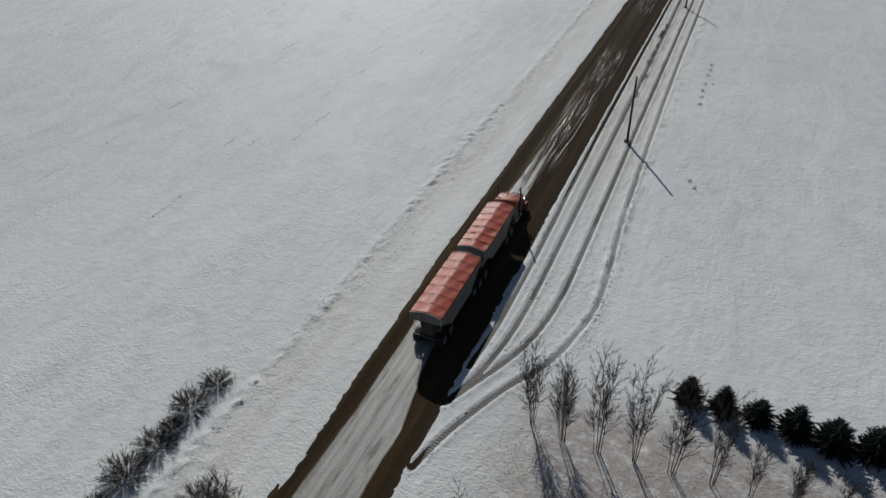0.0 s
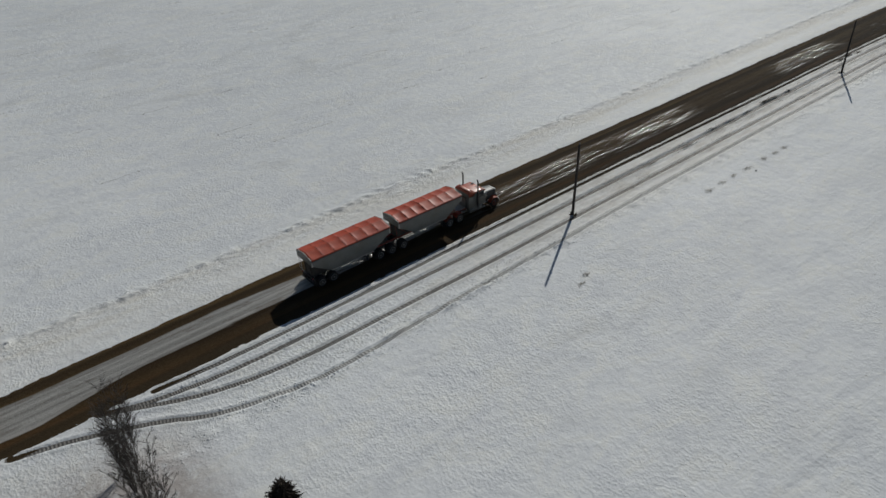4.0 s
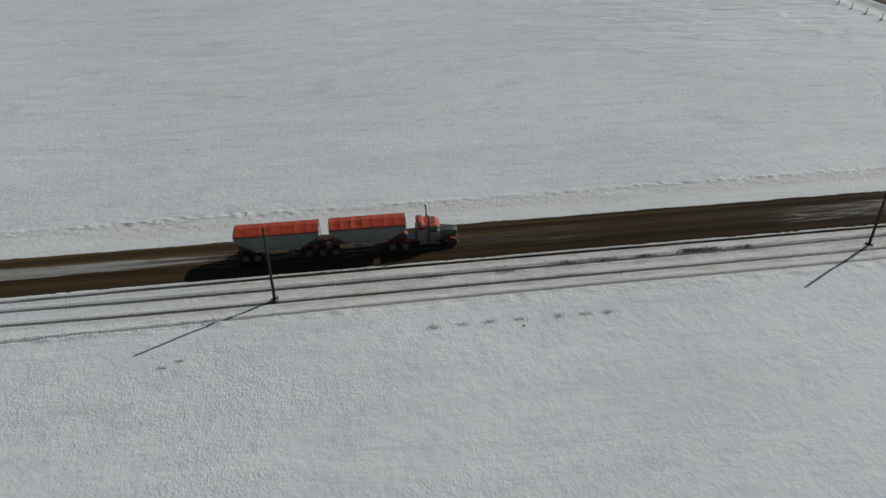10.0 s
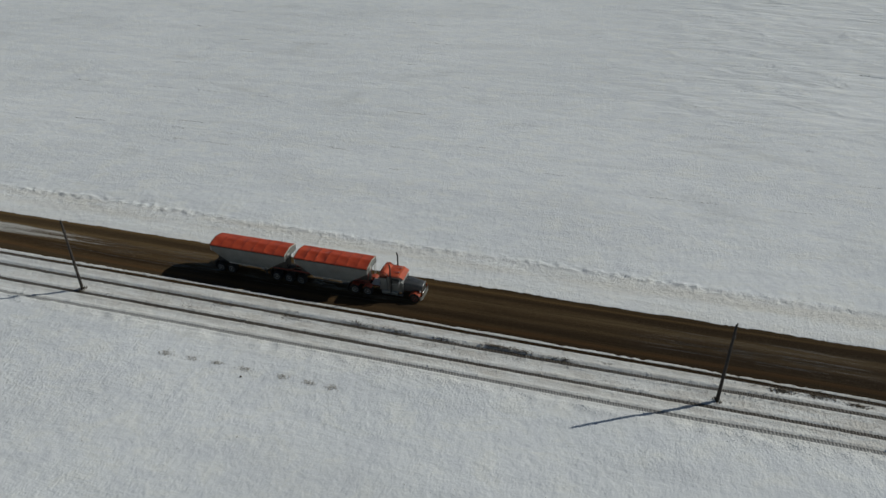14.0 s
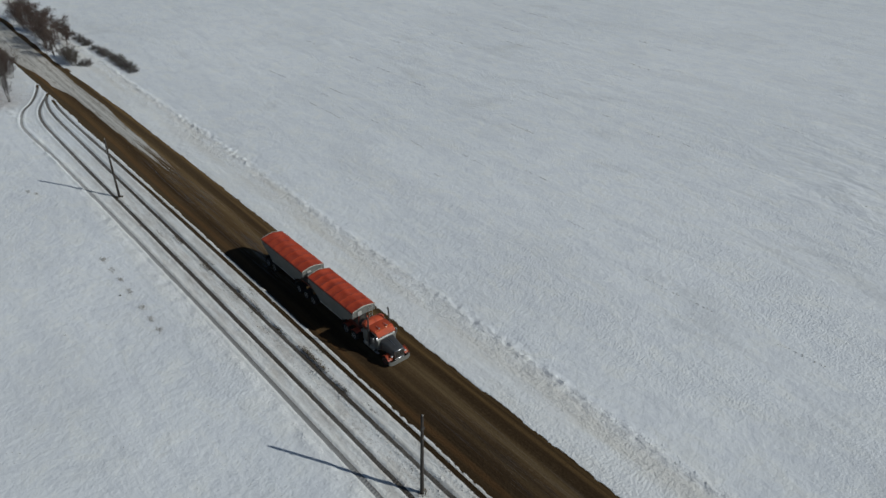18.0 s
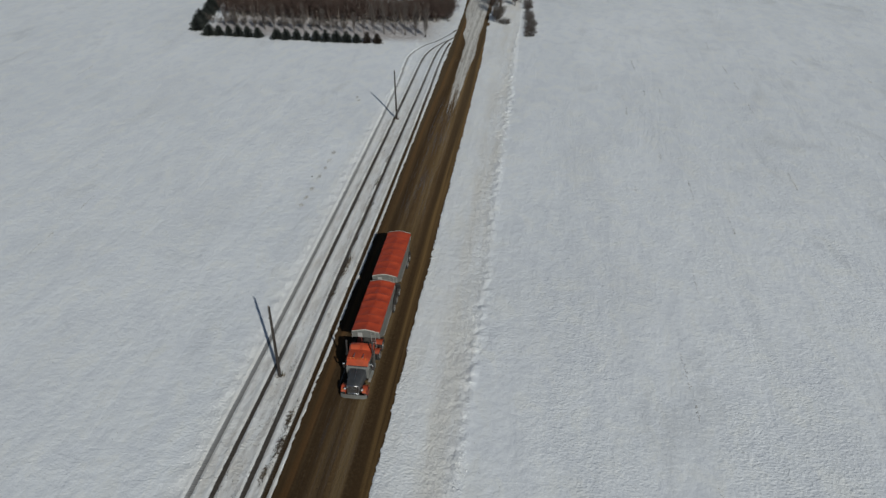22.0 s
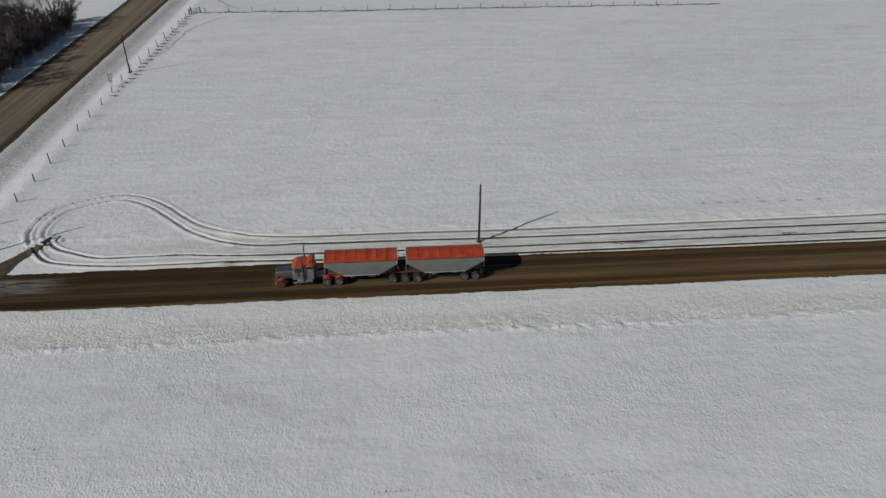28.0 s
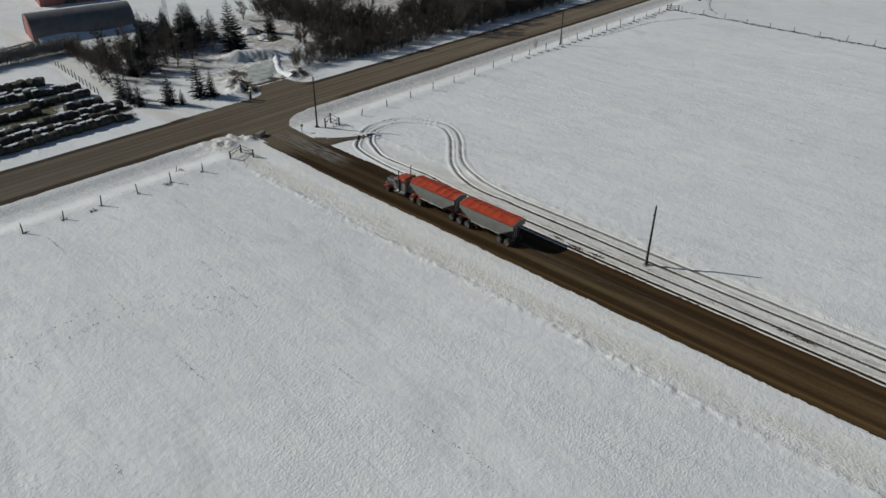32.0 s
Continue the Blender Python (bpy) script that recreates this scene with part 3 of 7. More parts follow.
# ---- mesh helpers ----
class Shape:
    """Vertices and faces that are gathered into one mesh."""

    def __init__(self):
        self.v, self.f = [], []

    def add(self, verts, faces):
        k = len(self.v)
        self.v.extend(verts)
        self.f.extend([tuple(i + k for i in face) for face in faces])
        return self

    def box(self, x0, x1, y0, y1, z0, z1, c=0.02):
        """A box with chamfered edges."""
        c = min(c, (x1 - x0) * 0.3, (y1 - y0) * 0.3, (z1 - z0) * 0.3)
        vs, index = [], {}
        for ix, X in ((-1, x0), (1, x1)):
            for iy, Y in ((-1, y0), (1, y1)):
                for iz, Z in ((-1, z0), (1, z1)):
                    for ax, p in enumerate(((X, Y - iy * c, Z - iz * c), (X - ix * c, Y, Z - iz * c), (X - ix * c, Y - iy * c, Z))):
                        index[ix, iy, iz, ax] = len(vs)
                        vs.append(p)
        fs = []
        s = (-1, 1)
        for a in s:
            fs.append([index[a, b, d, 0] for b, d in ((-1, -1), (1, -1), (1, 1), (-1, 1))][::a])
            fs.append([index[b, a, d, 1] for b, d in ((-1, -1), (1, -1), (1, 1), (-1, 1))][::-a])
            fs.append([index[b, d, a, 2] for b, d in ((-1, -1), (1, -1), (1, 1), (-1, 1))][::a])
        for a in s:
            for b in s:
                fs.append([index[a, b, -1, 0], index[a, b, 1, 0], index[a, b, 1, 1], index[a, b, -1, 1]][:: -a * b])
                fs.append([index[a, -1, b, 0], index[a, 1, b, 0], index[a, 1, b, 2], index[a, -1, b, 2]][:: a * b])
                fs.append([index[-1, a, b, 1], index[1, a, b, 1], index[1, a, b, 2], index[-1, a, b, 2]][:: -a * b])
                for d in s:
                    fs.append([index[a, b, d, 0], index[a, b, d, 1], index[a, b, d, 2]][:: a * b * d])
        return self.add(vs, fs)

    def tube(self, p, q, r0, r1, n=8, caps=True):
        p, q = Vector(p), Vector(q)
        d = (q - p).normalized()
        u = d.orthogonal().normalized()
        w = d.cross(u)
        vs = []
        for c, r in ((p, r0), (q, r1)):
            for i in range(n):
                a = 2 * math.pi * i / n
                vs.append(tuple(c + u * (r * math.cos(a)) + w * (r * math.sin(a))))
        fs = [(i, (i + 1) % n, n + (i + 1) % n, n + i) for i in range(n)]
        if caps:
            fs += [tuple(range(n))[::-1], tuple(range(n, 2 * n))]
        return self.add(vs, fs)

    def spun(self, profile, axis="x", n=20, at=(0, 0, 0)):
        """Turn (along, radius) pairs about an axis."""
        vs, fs = [], []
        for along, r in profile:
            for i in range(n):
                a = 2 * math.pi * i / n
                u, w = r * math.cos(a), r * math.sin(a)
                p = {"x": (along, u, w), "y": (w, along, u), "z": (u, w, along)}[axis]
                vs.append((p[0] + at[0], p[1] + at[1], p[2] + at[2]))
        for k in range(len(profile) - 1):
            for i in range(n):
                j = (i + 1) % n
                fs.append((k * n + i, k * n + j, (k + 1) * n + j, (k + 1) * n + i))
        fs += [tuple(range(n))[::-1], tuple(range((len(profile) - 1) * n, len(profile) * n))]
        return self.add(vs, fs)

    def prism(self, outline, x0, x1, axis="x"):
        """A closed outline pushed from x0 to x1 along an axis; outline is (y, z), (x, z) or (x, y)."""
        n = len(outline)
        put = {"x": lambda a, b, t: (t, a, b), "y": lambda a, b, t: (a, t, b), "z": lambda a, b, t: (a, b, t)}[axis]
        vs = [put(a, b, x0) for a, b in outline] + [put(a, b, x1) for a, b in outline]
        fs = [(i, (i + 1) % n, n + (i + 1) % n, n + i) for i in range(n)] + [tuple(range(n))[::-1], tuple(range(n, 2 * n))]
        return self.add(vs, fs)

    def loft(self, rings, closed=True):
        """Skin between rings of equal length, ends capped."""
        n = len(rings[0])
        vs = [p for ring in rings for p in ring]
        fs = []
        for k in range(len(rings) - 1):
            for i in range(n if closed else n - 1):
                j = (i + 1) % n
                fs.append((k * n + i, k * n + j, (k + 1) * n + j, (k + 1) * n + i))
        if closed:
            fs += [tuple(range(n))[::-1], tuple(range((len(rings) - 1) * n, len(rings) * n))]
        return self.add(vs, fs)

    def mesh(self, name, material, smooth=False, fix=True):
        me = bpy.data.meshes.new(name)
        me.from_pydata(self.v, [], self.f)
        if fix:
            bm = bmesh.new()
            bm.from_mesh(me)
            bmesh.ops.recalc_face_normals(bm, faces=bm.faces)
            bm.to_mesh(me)
            bm.free()
        me.materials.append(material)
        if smooth:
            me.polygons.foreach_set("use_smooth", [True] * len(me.polygons))
            me.set_sharp_from_angle(angle=radians(38))
        me.update()
        return me


def part(name, shape, material, parent, label="", smooth=True, at=None, fix=True):
    """One mesh object under a thing or under a part."""
    me = shape if isinstance(shape, bpy.types.Mesh) else shape.mesh(name, material, smooth, fix)
    ob = new(name, me)
    ob.parent = parent
    if at is not None:
        ob.matrix_basis = at
    if label:
        ob["label"] = label
    return ob


def thing(name, label, category, at=None, group="", kind=""):
    ob = tagged(new(name), label, category, group, kind)
    ob.empty_display_size = 0.3
    if at is not None:
        ob.matrix_basis = at
    return ob


def single(name, shape, material, label, category, at=None, group="", kind="", smooth=True, fix=True):
    ob = tagged(new(name, shape.mesh(name, material, smooth, fix)), label, category, group, kind)
    if at is not None:
        ob.matrix_basis = at
    return ob


# ---- the lie of the land ----
LATTICE = np.random.RandomState(5).rand(256, 256)


def value_noise(x, y):
    """Smooth noise from 0 to 1, one cell a metre."""
    x, y = np.asarray(x, float), np.asarray(y, float)
    x, y = 0.82 * x - 0.57 * y + 300, 0.57 * x + 0.82 * y + 300
    i, j = np.floor(x).astype(int), np.floor(y).astype(int)
    u, v = x - i, y - j
    u, v = u * u * (3 - 2 * u), v * v * (3 - 2 * v)
    a, b = LATTICE[i % 256, j % 256], LATTICE[(i + 1) % 256, j % 256]
    c, d = LATTICE[i % 256, (j + 1) % 256], LATTICE[(i + 1) % 256, (j + 1) % 256]
    return (a * (1 - u) + b * u) * (1 - v) + (c * (1 - u) + d * u) * v


def step(x, low, high):
    s = np.clip((x - low) / (high - low), 0, 1)
    return s * s * (3 - 2 * s)


ROAD_X, ROAD_HALF = -20.0, 3.85          # the earth road runs along y
CROSS_Y, CROSS_HALF = 224.7, 5.9         # the gravel road runs along x


def box_distance(x, y, cx, cy, hx, hy):
    dx, dy = np.abs(x - cx) - hx, np.abs(y - cy) - hy
    return np.hypot(np.maximum(dx, 0), np.maximum(dy, 0)) + np.minimum(np.maximum(dx, dy), 0)


def blend_min(a, b, k):
    h = np.clip(0.5 + 0.5 * (b - a) / k, 0, 1)
    return b + (a - b) * h - k * h * (1 - h)


def lane_distance(x, y):
    """Metres to the nearest road edge, negative on the road."""
    west = np.interp(y, (-30, 7, 17, 30, 45, 60, 190, 204, 212), (-22.4, -22.1, -22.6, -23.1, -23.45, -23.68, -23.75, -23.3, -22.4))
    east = np.interp(y, (-4, 7, 20, 40, 110, 205), (-15.7, -16.25, -16.35, -16.38, -16.45, -16.4))
    lane = np.maximum(np.maximum(west - x, x - east), y - 224)
    cross = np.abs(y - CROSS_Y) - CROSS_HALF
    d = blend_min(lane, cross, 9.0)
    drive = box_distance(x, y, -4.5, 232.0, 4.2, 4.0)
    return blend_min(d, drive, 4.0)


# wheel tracks beside the road: out of the road, along it, round a loop and back
TRACK_ROADSIDE = [(-15.8, 36.0), (-15.4, 42.0), (-15.3, 52.0), (-15.5, 66.0), (-15.7, 84.0), (-15.8, 110.0), (-15.8, 130.0), (-15.8, 150.0), (-15.6, 165.0), (-15.2, 176.0), (-15.3, 181.0), (-15.3, 183.6), (-15.3, 188.0), (-15.0, 192.2), (-14.3, 196.4), (-13.0, 199.2), (-8.9, 202.5)]
TRACK_INNER = [(-16.0, 32.0), (-14.6, 37.0), (-13.8, 46.0), (-13.8, 70.0), (-13.9, 120.0), (-14.1, 150.0), (-14.0, 166.0), (-13.9, 174.0), (-13.5, 179.3), (-13.1, 182.7), (-13.2, 188.1), (-13.1, 192.7), (-11.6, 196.4), (-10.4, 198.6), (-7.4, 201.3), (-4.8, 201.8), (-2.2, 201.5), (0.3, 199.8), (2.0, 196.8), (2.2, 193.8), (0.1, 190.2), (-2.2, 187.8), (-4.9, 185.3), (-7.8, 182.4), (-9.9, 179.0), (-11.2, 175.3), (-11.6, 171.6), (-11.4, 167.9), (-11.6, 165.0), (-11.7, 140.0), (-11.6, 100.0), (-11.4, 60.0), (-11.5, 47.0), (-12.6, 40.0), (-15.0, 34.2), (-16.4, 31.4)]
TRACK_OUTER = [(-8.9, 202.5), (-6.6, 203.5), (-3.4, 203.7), (-0.6, 202.9), (2.0, 200.5), (3.5, 197.3), (3.9, 194.5), (2.7, 191.2), (-0.1, 187.6), (-2.7, 185.2), (-5.4, 182.5), (-7.0, 180.0), (-8.5, 176.6), (-9.3, 173.1), (-9.7, 168.9), (-9.8, 164.0), (-9.8, 140.0), (-9.6, 100.0), (-9.0, 65.0), (-8.4, 52.0), (-8.5, 45.5), (-10.2, 39.0), (-12.6, 34.8), (-14.8, 29.6), (-16.1, 25.0)]
TRACKS = (TRACK_ROADSIDE, TRACK_INNER, TRACK_OUTER)


def smooth_line(points, gap=0.3):
    """A Catmull-Rom line through points, resampled."""
    p = [Vector(a) for a in points]
    p = [2 * p[0] - p[1]] + p + [2 * p[-1] - p[-2]]
    out = []
    for a, b, c, d in zip(p, p[1:], p[2:], p[3:]):
        n = max(2, int((c - b).length / gap))
        for k in range(n):
            t = k / n
            out.append(0.5 * (2 * b + (c - a) * t + (2 * a - 5 * b + 4 * c - d) * t * t + (3 * b - a - 3 * c + d) * t ** 3))
    out.append(p[-2])
    return np.array([tuple(v) for v in out])


TRACK_LINES = [smooth_line(line, 0.13) for line in TRACKS]


def track_distance(x, y):
    best = np.full(x.shape, 9.0)
    for line in TRACK_LINES:
        coarse = line[::6]
        for k in range(0, len(coarse) - 1):
            (ax, ay), (bx, by) = coarse[k], coarse[k + 1]
            near = (np.abs(y - (ay + by) / 2) < 1.6) & (np.abs(x - (ax + bx) / 2) < 1.6)
            if not near.any():
                continue
            px, py = x[near] - ax, y[near] - ay
            ux, uy = bx - ax, by - ay
            t = np.clip((px * ux + py * uy) / (ux * ux + uy * uy + 1e-9), 0, 1)
            best[near] = np.minimum(best[near], np.hypot(px - t * ux, py - t * uy))
    return best


def height(x, y, tracks=True):
    """The snow's surface."""
    x, y = np.asarray(x, float), np.asarray(y, float)
    d = lane_distance(x, y)
    rough = value_noise(x * 1.7, y * 1.7) - 0.5
    lumps = value_noise(x * 0.9 + 31, y * 0.9) - 0.5
    broad = (value_noise(x * 0.035, y * 0.035 + 50) - 0.5) * 0.3 + (value_noise(x * 0.12 + 9, y * 0.05) - 0.5) * 0.14
    far = step(d, 3, 14)
    close = step(x, -38, -35) * (1 - step(x, 3, 6)) * step(y, 10, 20) * (1 - step(y, 240, 250))
    z = 0.05 + 0.05 * step(d, 0.8, 3.5) + broad * far + rough * 0.03 * step(d, 0.3, 2) * close
    # the western ditch and its scuffed ridge
    lane = step(210 - y, 0, 6) * step(y + 40, 0, 20)
    west = ROAD_X - x
    z += lane * (-0.34 * step(west, 4.3, 10.6) * (1 - step(west, 11.5, 27.0)))
    ridge = np.exp(-((west - 10.45 - 0.25 * np.sin(y * 0.11)) / 0.55) ** 2)
    heaps = value_noise(x * 1.6 + 5, y * 1.4) - 0.5 + 0.5 * (value_noise(x * 2.8, y * 2.1 + 40) - 0.5)
    fade = 0.45 + 1.2 * value_noise(x * 0.1, y * 0.07 + 3) * value_noise(x * 0.3, y * 0.25 + 60)
    z += lane * ridge * fade * (0.04 + 0.30 * heaps)
    z += lane * np.exp(-((west - 9.0) / 1.0) ** 2) * fade * (0.03 * lumps + 0.08 * heaps)
    # shallow eastern verge
    east = x - ROAD_X
    deep = 0.10 + 0.14 * step(y, 52, 70) * (1 - step(y, 140, 156))
    z -= lane * deep * step(east, 5.0, 6.8) * (1 - step(east, 9.4, 13.0))
    z += lane * np.exp(-((east - 11.4) / 0.6) ** 2) * (0.05 + 0.22 * lumps)
    # ditches of the gravel road
    away = np.minimum(np.abs(x + 20), 60)
    clear = step(away, 8, 14)
    south = CROSS_Y - y
    z += clear * (-0.42 * step(south, 6.6, 9.5) * (1 - step(south, 10.5, 15.5)))
    z += clear * np.exp(-((south - 15.0) / 1.6) ** 2) * 0.10
    # ploughed-up heaps at the junction's western corner
    heap = np.exp(-(((x + 26.5) / 4.2) ** 2 + ((y - 215.6) / 2.2) ** 2))
    z += heap * (0.45 + 1.1 * lumps + 0.6 * rough)
    # banks round the farm drive
    for cx, cy, r, h in ((-11.5, 236.0, 2.8, 1.0), (2.8, 236.5, 2.2, 0.9), (4.5, 246.0, 2.4, 0.6), (-10.5, 241.5, 2.2, 0.8), (-9.0, 200.6, 1.0, 0.35), (-24.3, 213.6, 1.0, 0.3)):
        z += h * np.exp(-(((x - cx) ** 2 + (y - cy) ** 2) / r ** 2)) * (1 + 1.6 * lumps)
    # a steep plough bank behind the melt water, falling away slowly to the north
    along, across = (x - 0.8) * 0.913 - (y - 250.6) * 0.41, (x - 0.8) * 0.41 + (y - 250.6) * 0.913 + 0.9 * lumps
    z += np.exp(-(along / 6.2) ** 4) * step(across, 0, 1.9) * (1 - step(across, 2.0, 10.0)) * (2.1 + 0.5 * rough)
    if tracks:
        t = track_distance(x, y)
        z += np.where(t < 3, -0.09 * (1 - step(t, 0.16, 0.32)) + (0.075 + 0.13 * step(y, 166, 180)) * np.exp(-((t - 0.43) / 0.13) ** 2), 0)
    edge = d + 0.18 * (value_noise(x * 0.8, y * 0.35 + 7) - 0.5) + 0.14 * rough + 0.16 * (value_noise(x * 3.9, y * 2.9) - 0.5)
    inside = 1 - step(edge, -0.22, 0.22)
    return z * (1 - inside) - (0.14 - 0.12 * step(y, 212, 215)) * inside


def ground_z(x, y):
    return float(height(np.array([x]), np.array([y]))[0])


def spaced(*runs):
    """Grid lines: (start, end, gap) one after another."""
    out = []
    for a, b, gap in runs:
        n = max(1, int(round((b - a) / gap)))
        out += [a + (b - a) * k / n for k in range(n)]
    return np.array(out + [runs[-1][1]])


def grid_mesh(name, xs, ys, zs, keep, material):
    nx, ny = len(xs), len(ys)
    X, Y = np.meshgrid(xs, ys, indexing="ij")
    co = np.stack([X, Y, zs], -1).reshape(-1, 3)
    i, j = np.meshgrid(np.arange(nx - 1), np.arange(ny - 1), indexing="ij")
    a = (i * ny + j)
    quads = np.stack([a, a + ny, a + ny + 1, a + 1], -1).reshape(-1, 4)
    if keep is not None:
        quads = quads[keep.reshape(-1)]
        used, quads = np.unique(quads, return_inverse=True)
        quads, co = quads.reshape(-1, 4), co[used]
    me = bpy.data.meshes.new(name)
    me.vertices.add(len(co))
    me.vertices.foreach_set("co", co.astype(np.float32).reshape(-1))
    me.loops.add(quads.size)
    me.loops.foreach_set("vertex_index", quads.astype(np.int32).reshape(-1))
    me.polygons.add(len(quads))
    me.polygons.foreach_set("loop_start", np.arange(0, quads.size, 4, dtype=np.int32))
    me.polygons.foreach_set("use_smooth", [True] * len(quads))
    me.update(calc_edges=True)
    me.validate()
    me.materials.append(material)
    return me


GX = spaced((-2600, -600, 500), (-600, -260, 60), (-260, -110, 10), (-110, -36, 1.5), (-36, -32, 0.5), (-32, -28, 0.16), (-28, -8, 0.18), (-8, 5, 0.34), (5, 125, 2.0), (125, 260, 10), (260, 600, 60), (600, 2600, 500))
GY = spaced((-2400, -400, 500), (-400, -120, 40), (-120, -60, 6), (-60, 15, 1.2), (15, 204, 0.28), (204, 240, 0.42), (240, 272, 1.0), (272, 350, 2.5), (350, 600, 40), (600, 2800, 550))
MX, MY = np.meshgrid(GX, GY, indexing="ij")
ground = tagged(new("ground", grid_mesh("ground", GX, GY, height(MX, MY), None, SNOW)), "wind-crusted white snow over flat farm fields", "snow field", kind="structure")

RX, RY = spaced((-24.6, -15.6, 0.25)), spaced((-330, -40, 10), (-40, 213, 0.9))
X, Y = np.meshgrid(RX, RY, indexing="ij")
off = np.abs(X - ROAD_X)
rut_z = 0.03 + 0.05 * (1 - (off / 4.2) ** 2) - 0.035 * np.exp(-((off - 1.0) / 0.32) ** 2) + 0.03 * (value_noise(X * 2.1, Y * 0.25) - 0.5)
earth_road = tagged(new("road", grid_mesh("road", RX, RY, rut_z, None, DIRT)), "thawing brown earth road with wet wheel streaks and packed ice", "road", kind="structure")

CX = spaced((-420, -60, 12), (-60, -38, 1.5), (-38, 14, 0.5), (14, 120, 3), (120, 420, 12))
CY = spaced((213, 238, 0.5))
X, Y = np.meshgrid(CX, CY, indexing="ij")
xm, ym = (CX[1:] + CX[:-1]) / 2, (CY[1:] + CY[:-1]) / 2
XM, YM = np.meshgrid(xm, ym, indexing="ij")
cz = 0.03 + 0.06 * np.clip(1 - np.abs(Y - CROSS_Y) / 6.5, 0, 1) + 0.03 * (value_noise(X * 0.3, Y * 2.0) - 0.5)
cross_road = tagged(new("cross_road", grid_mesh("cross_road", CX, CY, cz, lane_distance(XM, YM) < 0.55, GRAVEL)), "wide grey-brown wet gravel road at the junction", "road", kind="structure")


def track_strip(line, width, k):
    """Pressed snow in the bottom of a wheel track, with tread bars across it."""
    rnd = random.Random(k)
    s = Shape()
    way = np.gradient(line, axis=0)
    way /= np.maximum(np.linalg.norm(way, axis=1, keepdims=True), 1e-6)
    side = np.stack([way[:, 1], -way[:, 0]], -1)
    z0 = height(line[:, 0], line[:, 1])
    verts, faces = [], []
    for i, (p, q) in enumerate(zip(line, side)):
        w = width * (0.9 + 0.2 * rnd.random())
        lift = 0.03 + (0.035 if i % 2 else 0.0)
        for a in (-0.5, -0.2, 0.2, 0.5):
            x, y = p + q * (a * w)
            verts.append((x, y, z0[i] + (lift if abs(a) < 0.4 else 0.055)))
    for i in range(len(line) - 1):
        for a in range(3):
            b = i * 4 + a
            faces.append((b, b + 1, b + 5, b + 4))
    return s.add(verts, faces)


for k, line in enumerate(TRACK_LINES):
    d = lane_distance(line[:, 0], line[:, 1])
    single("tyre_track", track_strip(line[d > 0.35], 0.45, k), RUTS, "pressed tyre track with tread marks in the verge snow", "tyre track", kind="structure", smooth=False, fix=False)


# ---- the lorry and its two trailers: forward is y, the front axle stands over the tractor's origin ----
TYRE_R = 0.51


def tyre_shape(x0, x1):
    w, r = x1 - x0, TYRE_R
    s = Shape().spun([(x0 + 0.02, r * 0.58), (x0, r * 0.70), (x0 + w * 0.03, r * 0.90), (x0 + w * 0.14, r * 0.985), (x0 + w * 0.3, r), (x0 + w * 0.7, r), (x1 - w * 0.14, r * 0.985), (x1 - w * 0.03, r * 0.90), (x1, r * 0.70), (x1 - 0.02, r * 0.58)], "x", 26)
    for i in range(26):
        a = 2 * math.pi * i / 26
        for u in (0.27, 0.73):
            x = x0 + w * u
            c, d = math.cos(a), math.sin(a)
            s.tube((x - w * 0.16, c * r * 0.985, d * r * 0.985), (x + w * 0.16, c * r * 0.985, d * r * 0.985), 0.022, 0.022, 4)
    return s


def rim_shape(x0, x1, out, deep):
    """A dished steel rim with a hub and ten studs on the outer side."""
    r = TYRE_R * 0.60
    face = x1 if out > 0 else x0
    inner = face - out * deep
    s = Shape().spun(sorted([(face, r), (face - out * 0.03, r * 0.94), (inner, r * 0.80), (inner, r * 0.34), (face - out * 0.02, r * 0.30), (face, r * 0.2)], key=lambda p: p[0] * out), "x", 20)
    for i in range(10):
        a = 2 * math.pi * i / 10
        p = (inner, r * 0.5 * math.cos(a), r * 0.5 * math.sin(a))
        s.tube(p, (inner + out * 0.045, p[1], p[2]), 0.024, 0.02, 6)
    return s


WHEEL_PARTS = {}


def wheel(parent, x, y, dual, rim_material):
    """x is the outer face; the wheel turns about its own x axis."""
    out = 1 if x > 0 else -1
    key = (out, dual, rim_material.name)
    if key not in WHEEL_PARTS:
        spans = [(-0.30, 0.0), (-0.66, -0.36)] if dual else [(-0.31, 0.0)]
        spans = [(a, b) if out > 0 else (-b, -a) for a, b in spans]
        meshes = [("tyre", tyre_shape(a, b).mesh("tyre", RUBBER, True)) for a, b in spans]
        meshes.append(("rim", rim_shape(*spans[0], out, 0.16 if dual else 0.03).mesh("rim", STEEL, True)))
        r, face = TYRE_R * 0.60, spans[0][1 if out > 0 else 0]
        ring = [(face - out * 0.04, r * 0.90), (face - out * 0.005, r * 0.90), (face + out * 0.012, r * 0.95), (face + out * 0.012, r * 1.03), (face - out * 0.02, r * 1.04)]
        ring = Shape().spun(ring if out > 0 else ring[::-1], "x", 20)
        ring.f = ring.f[:-2]
        meshes.append(("rim_ring", ring.mesh("rim_ring", rim_material, True)))
        meshes.append(("hub", Shape().spun(sorted([(face - out * 0.12, r * 0.30), (face + out * 0.01, r * 0.26), (face + out * 0.03, r * 0.12)], key=lambda p: p[0]), "x", 12).mesh("hub", rim_material, True)))
        WHEEL_PARTS[key] = meshes
    w = new("wheel")
    w.parent = parent
    w.empty_display_size = 0.2
    w.matrix_basis = pose(x, y, TYRE_R + 0.03)
    for name, me in WHEEL_PARTS[key]:
        part(name, me, None, w)
    ROLLING.append((w, x, y))
    return w


ROLLING = []


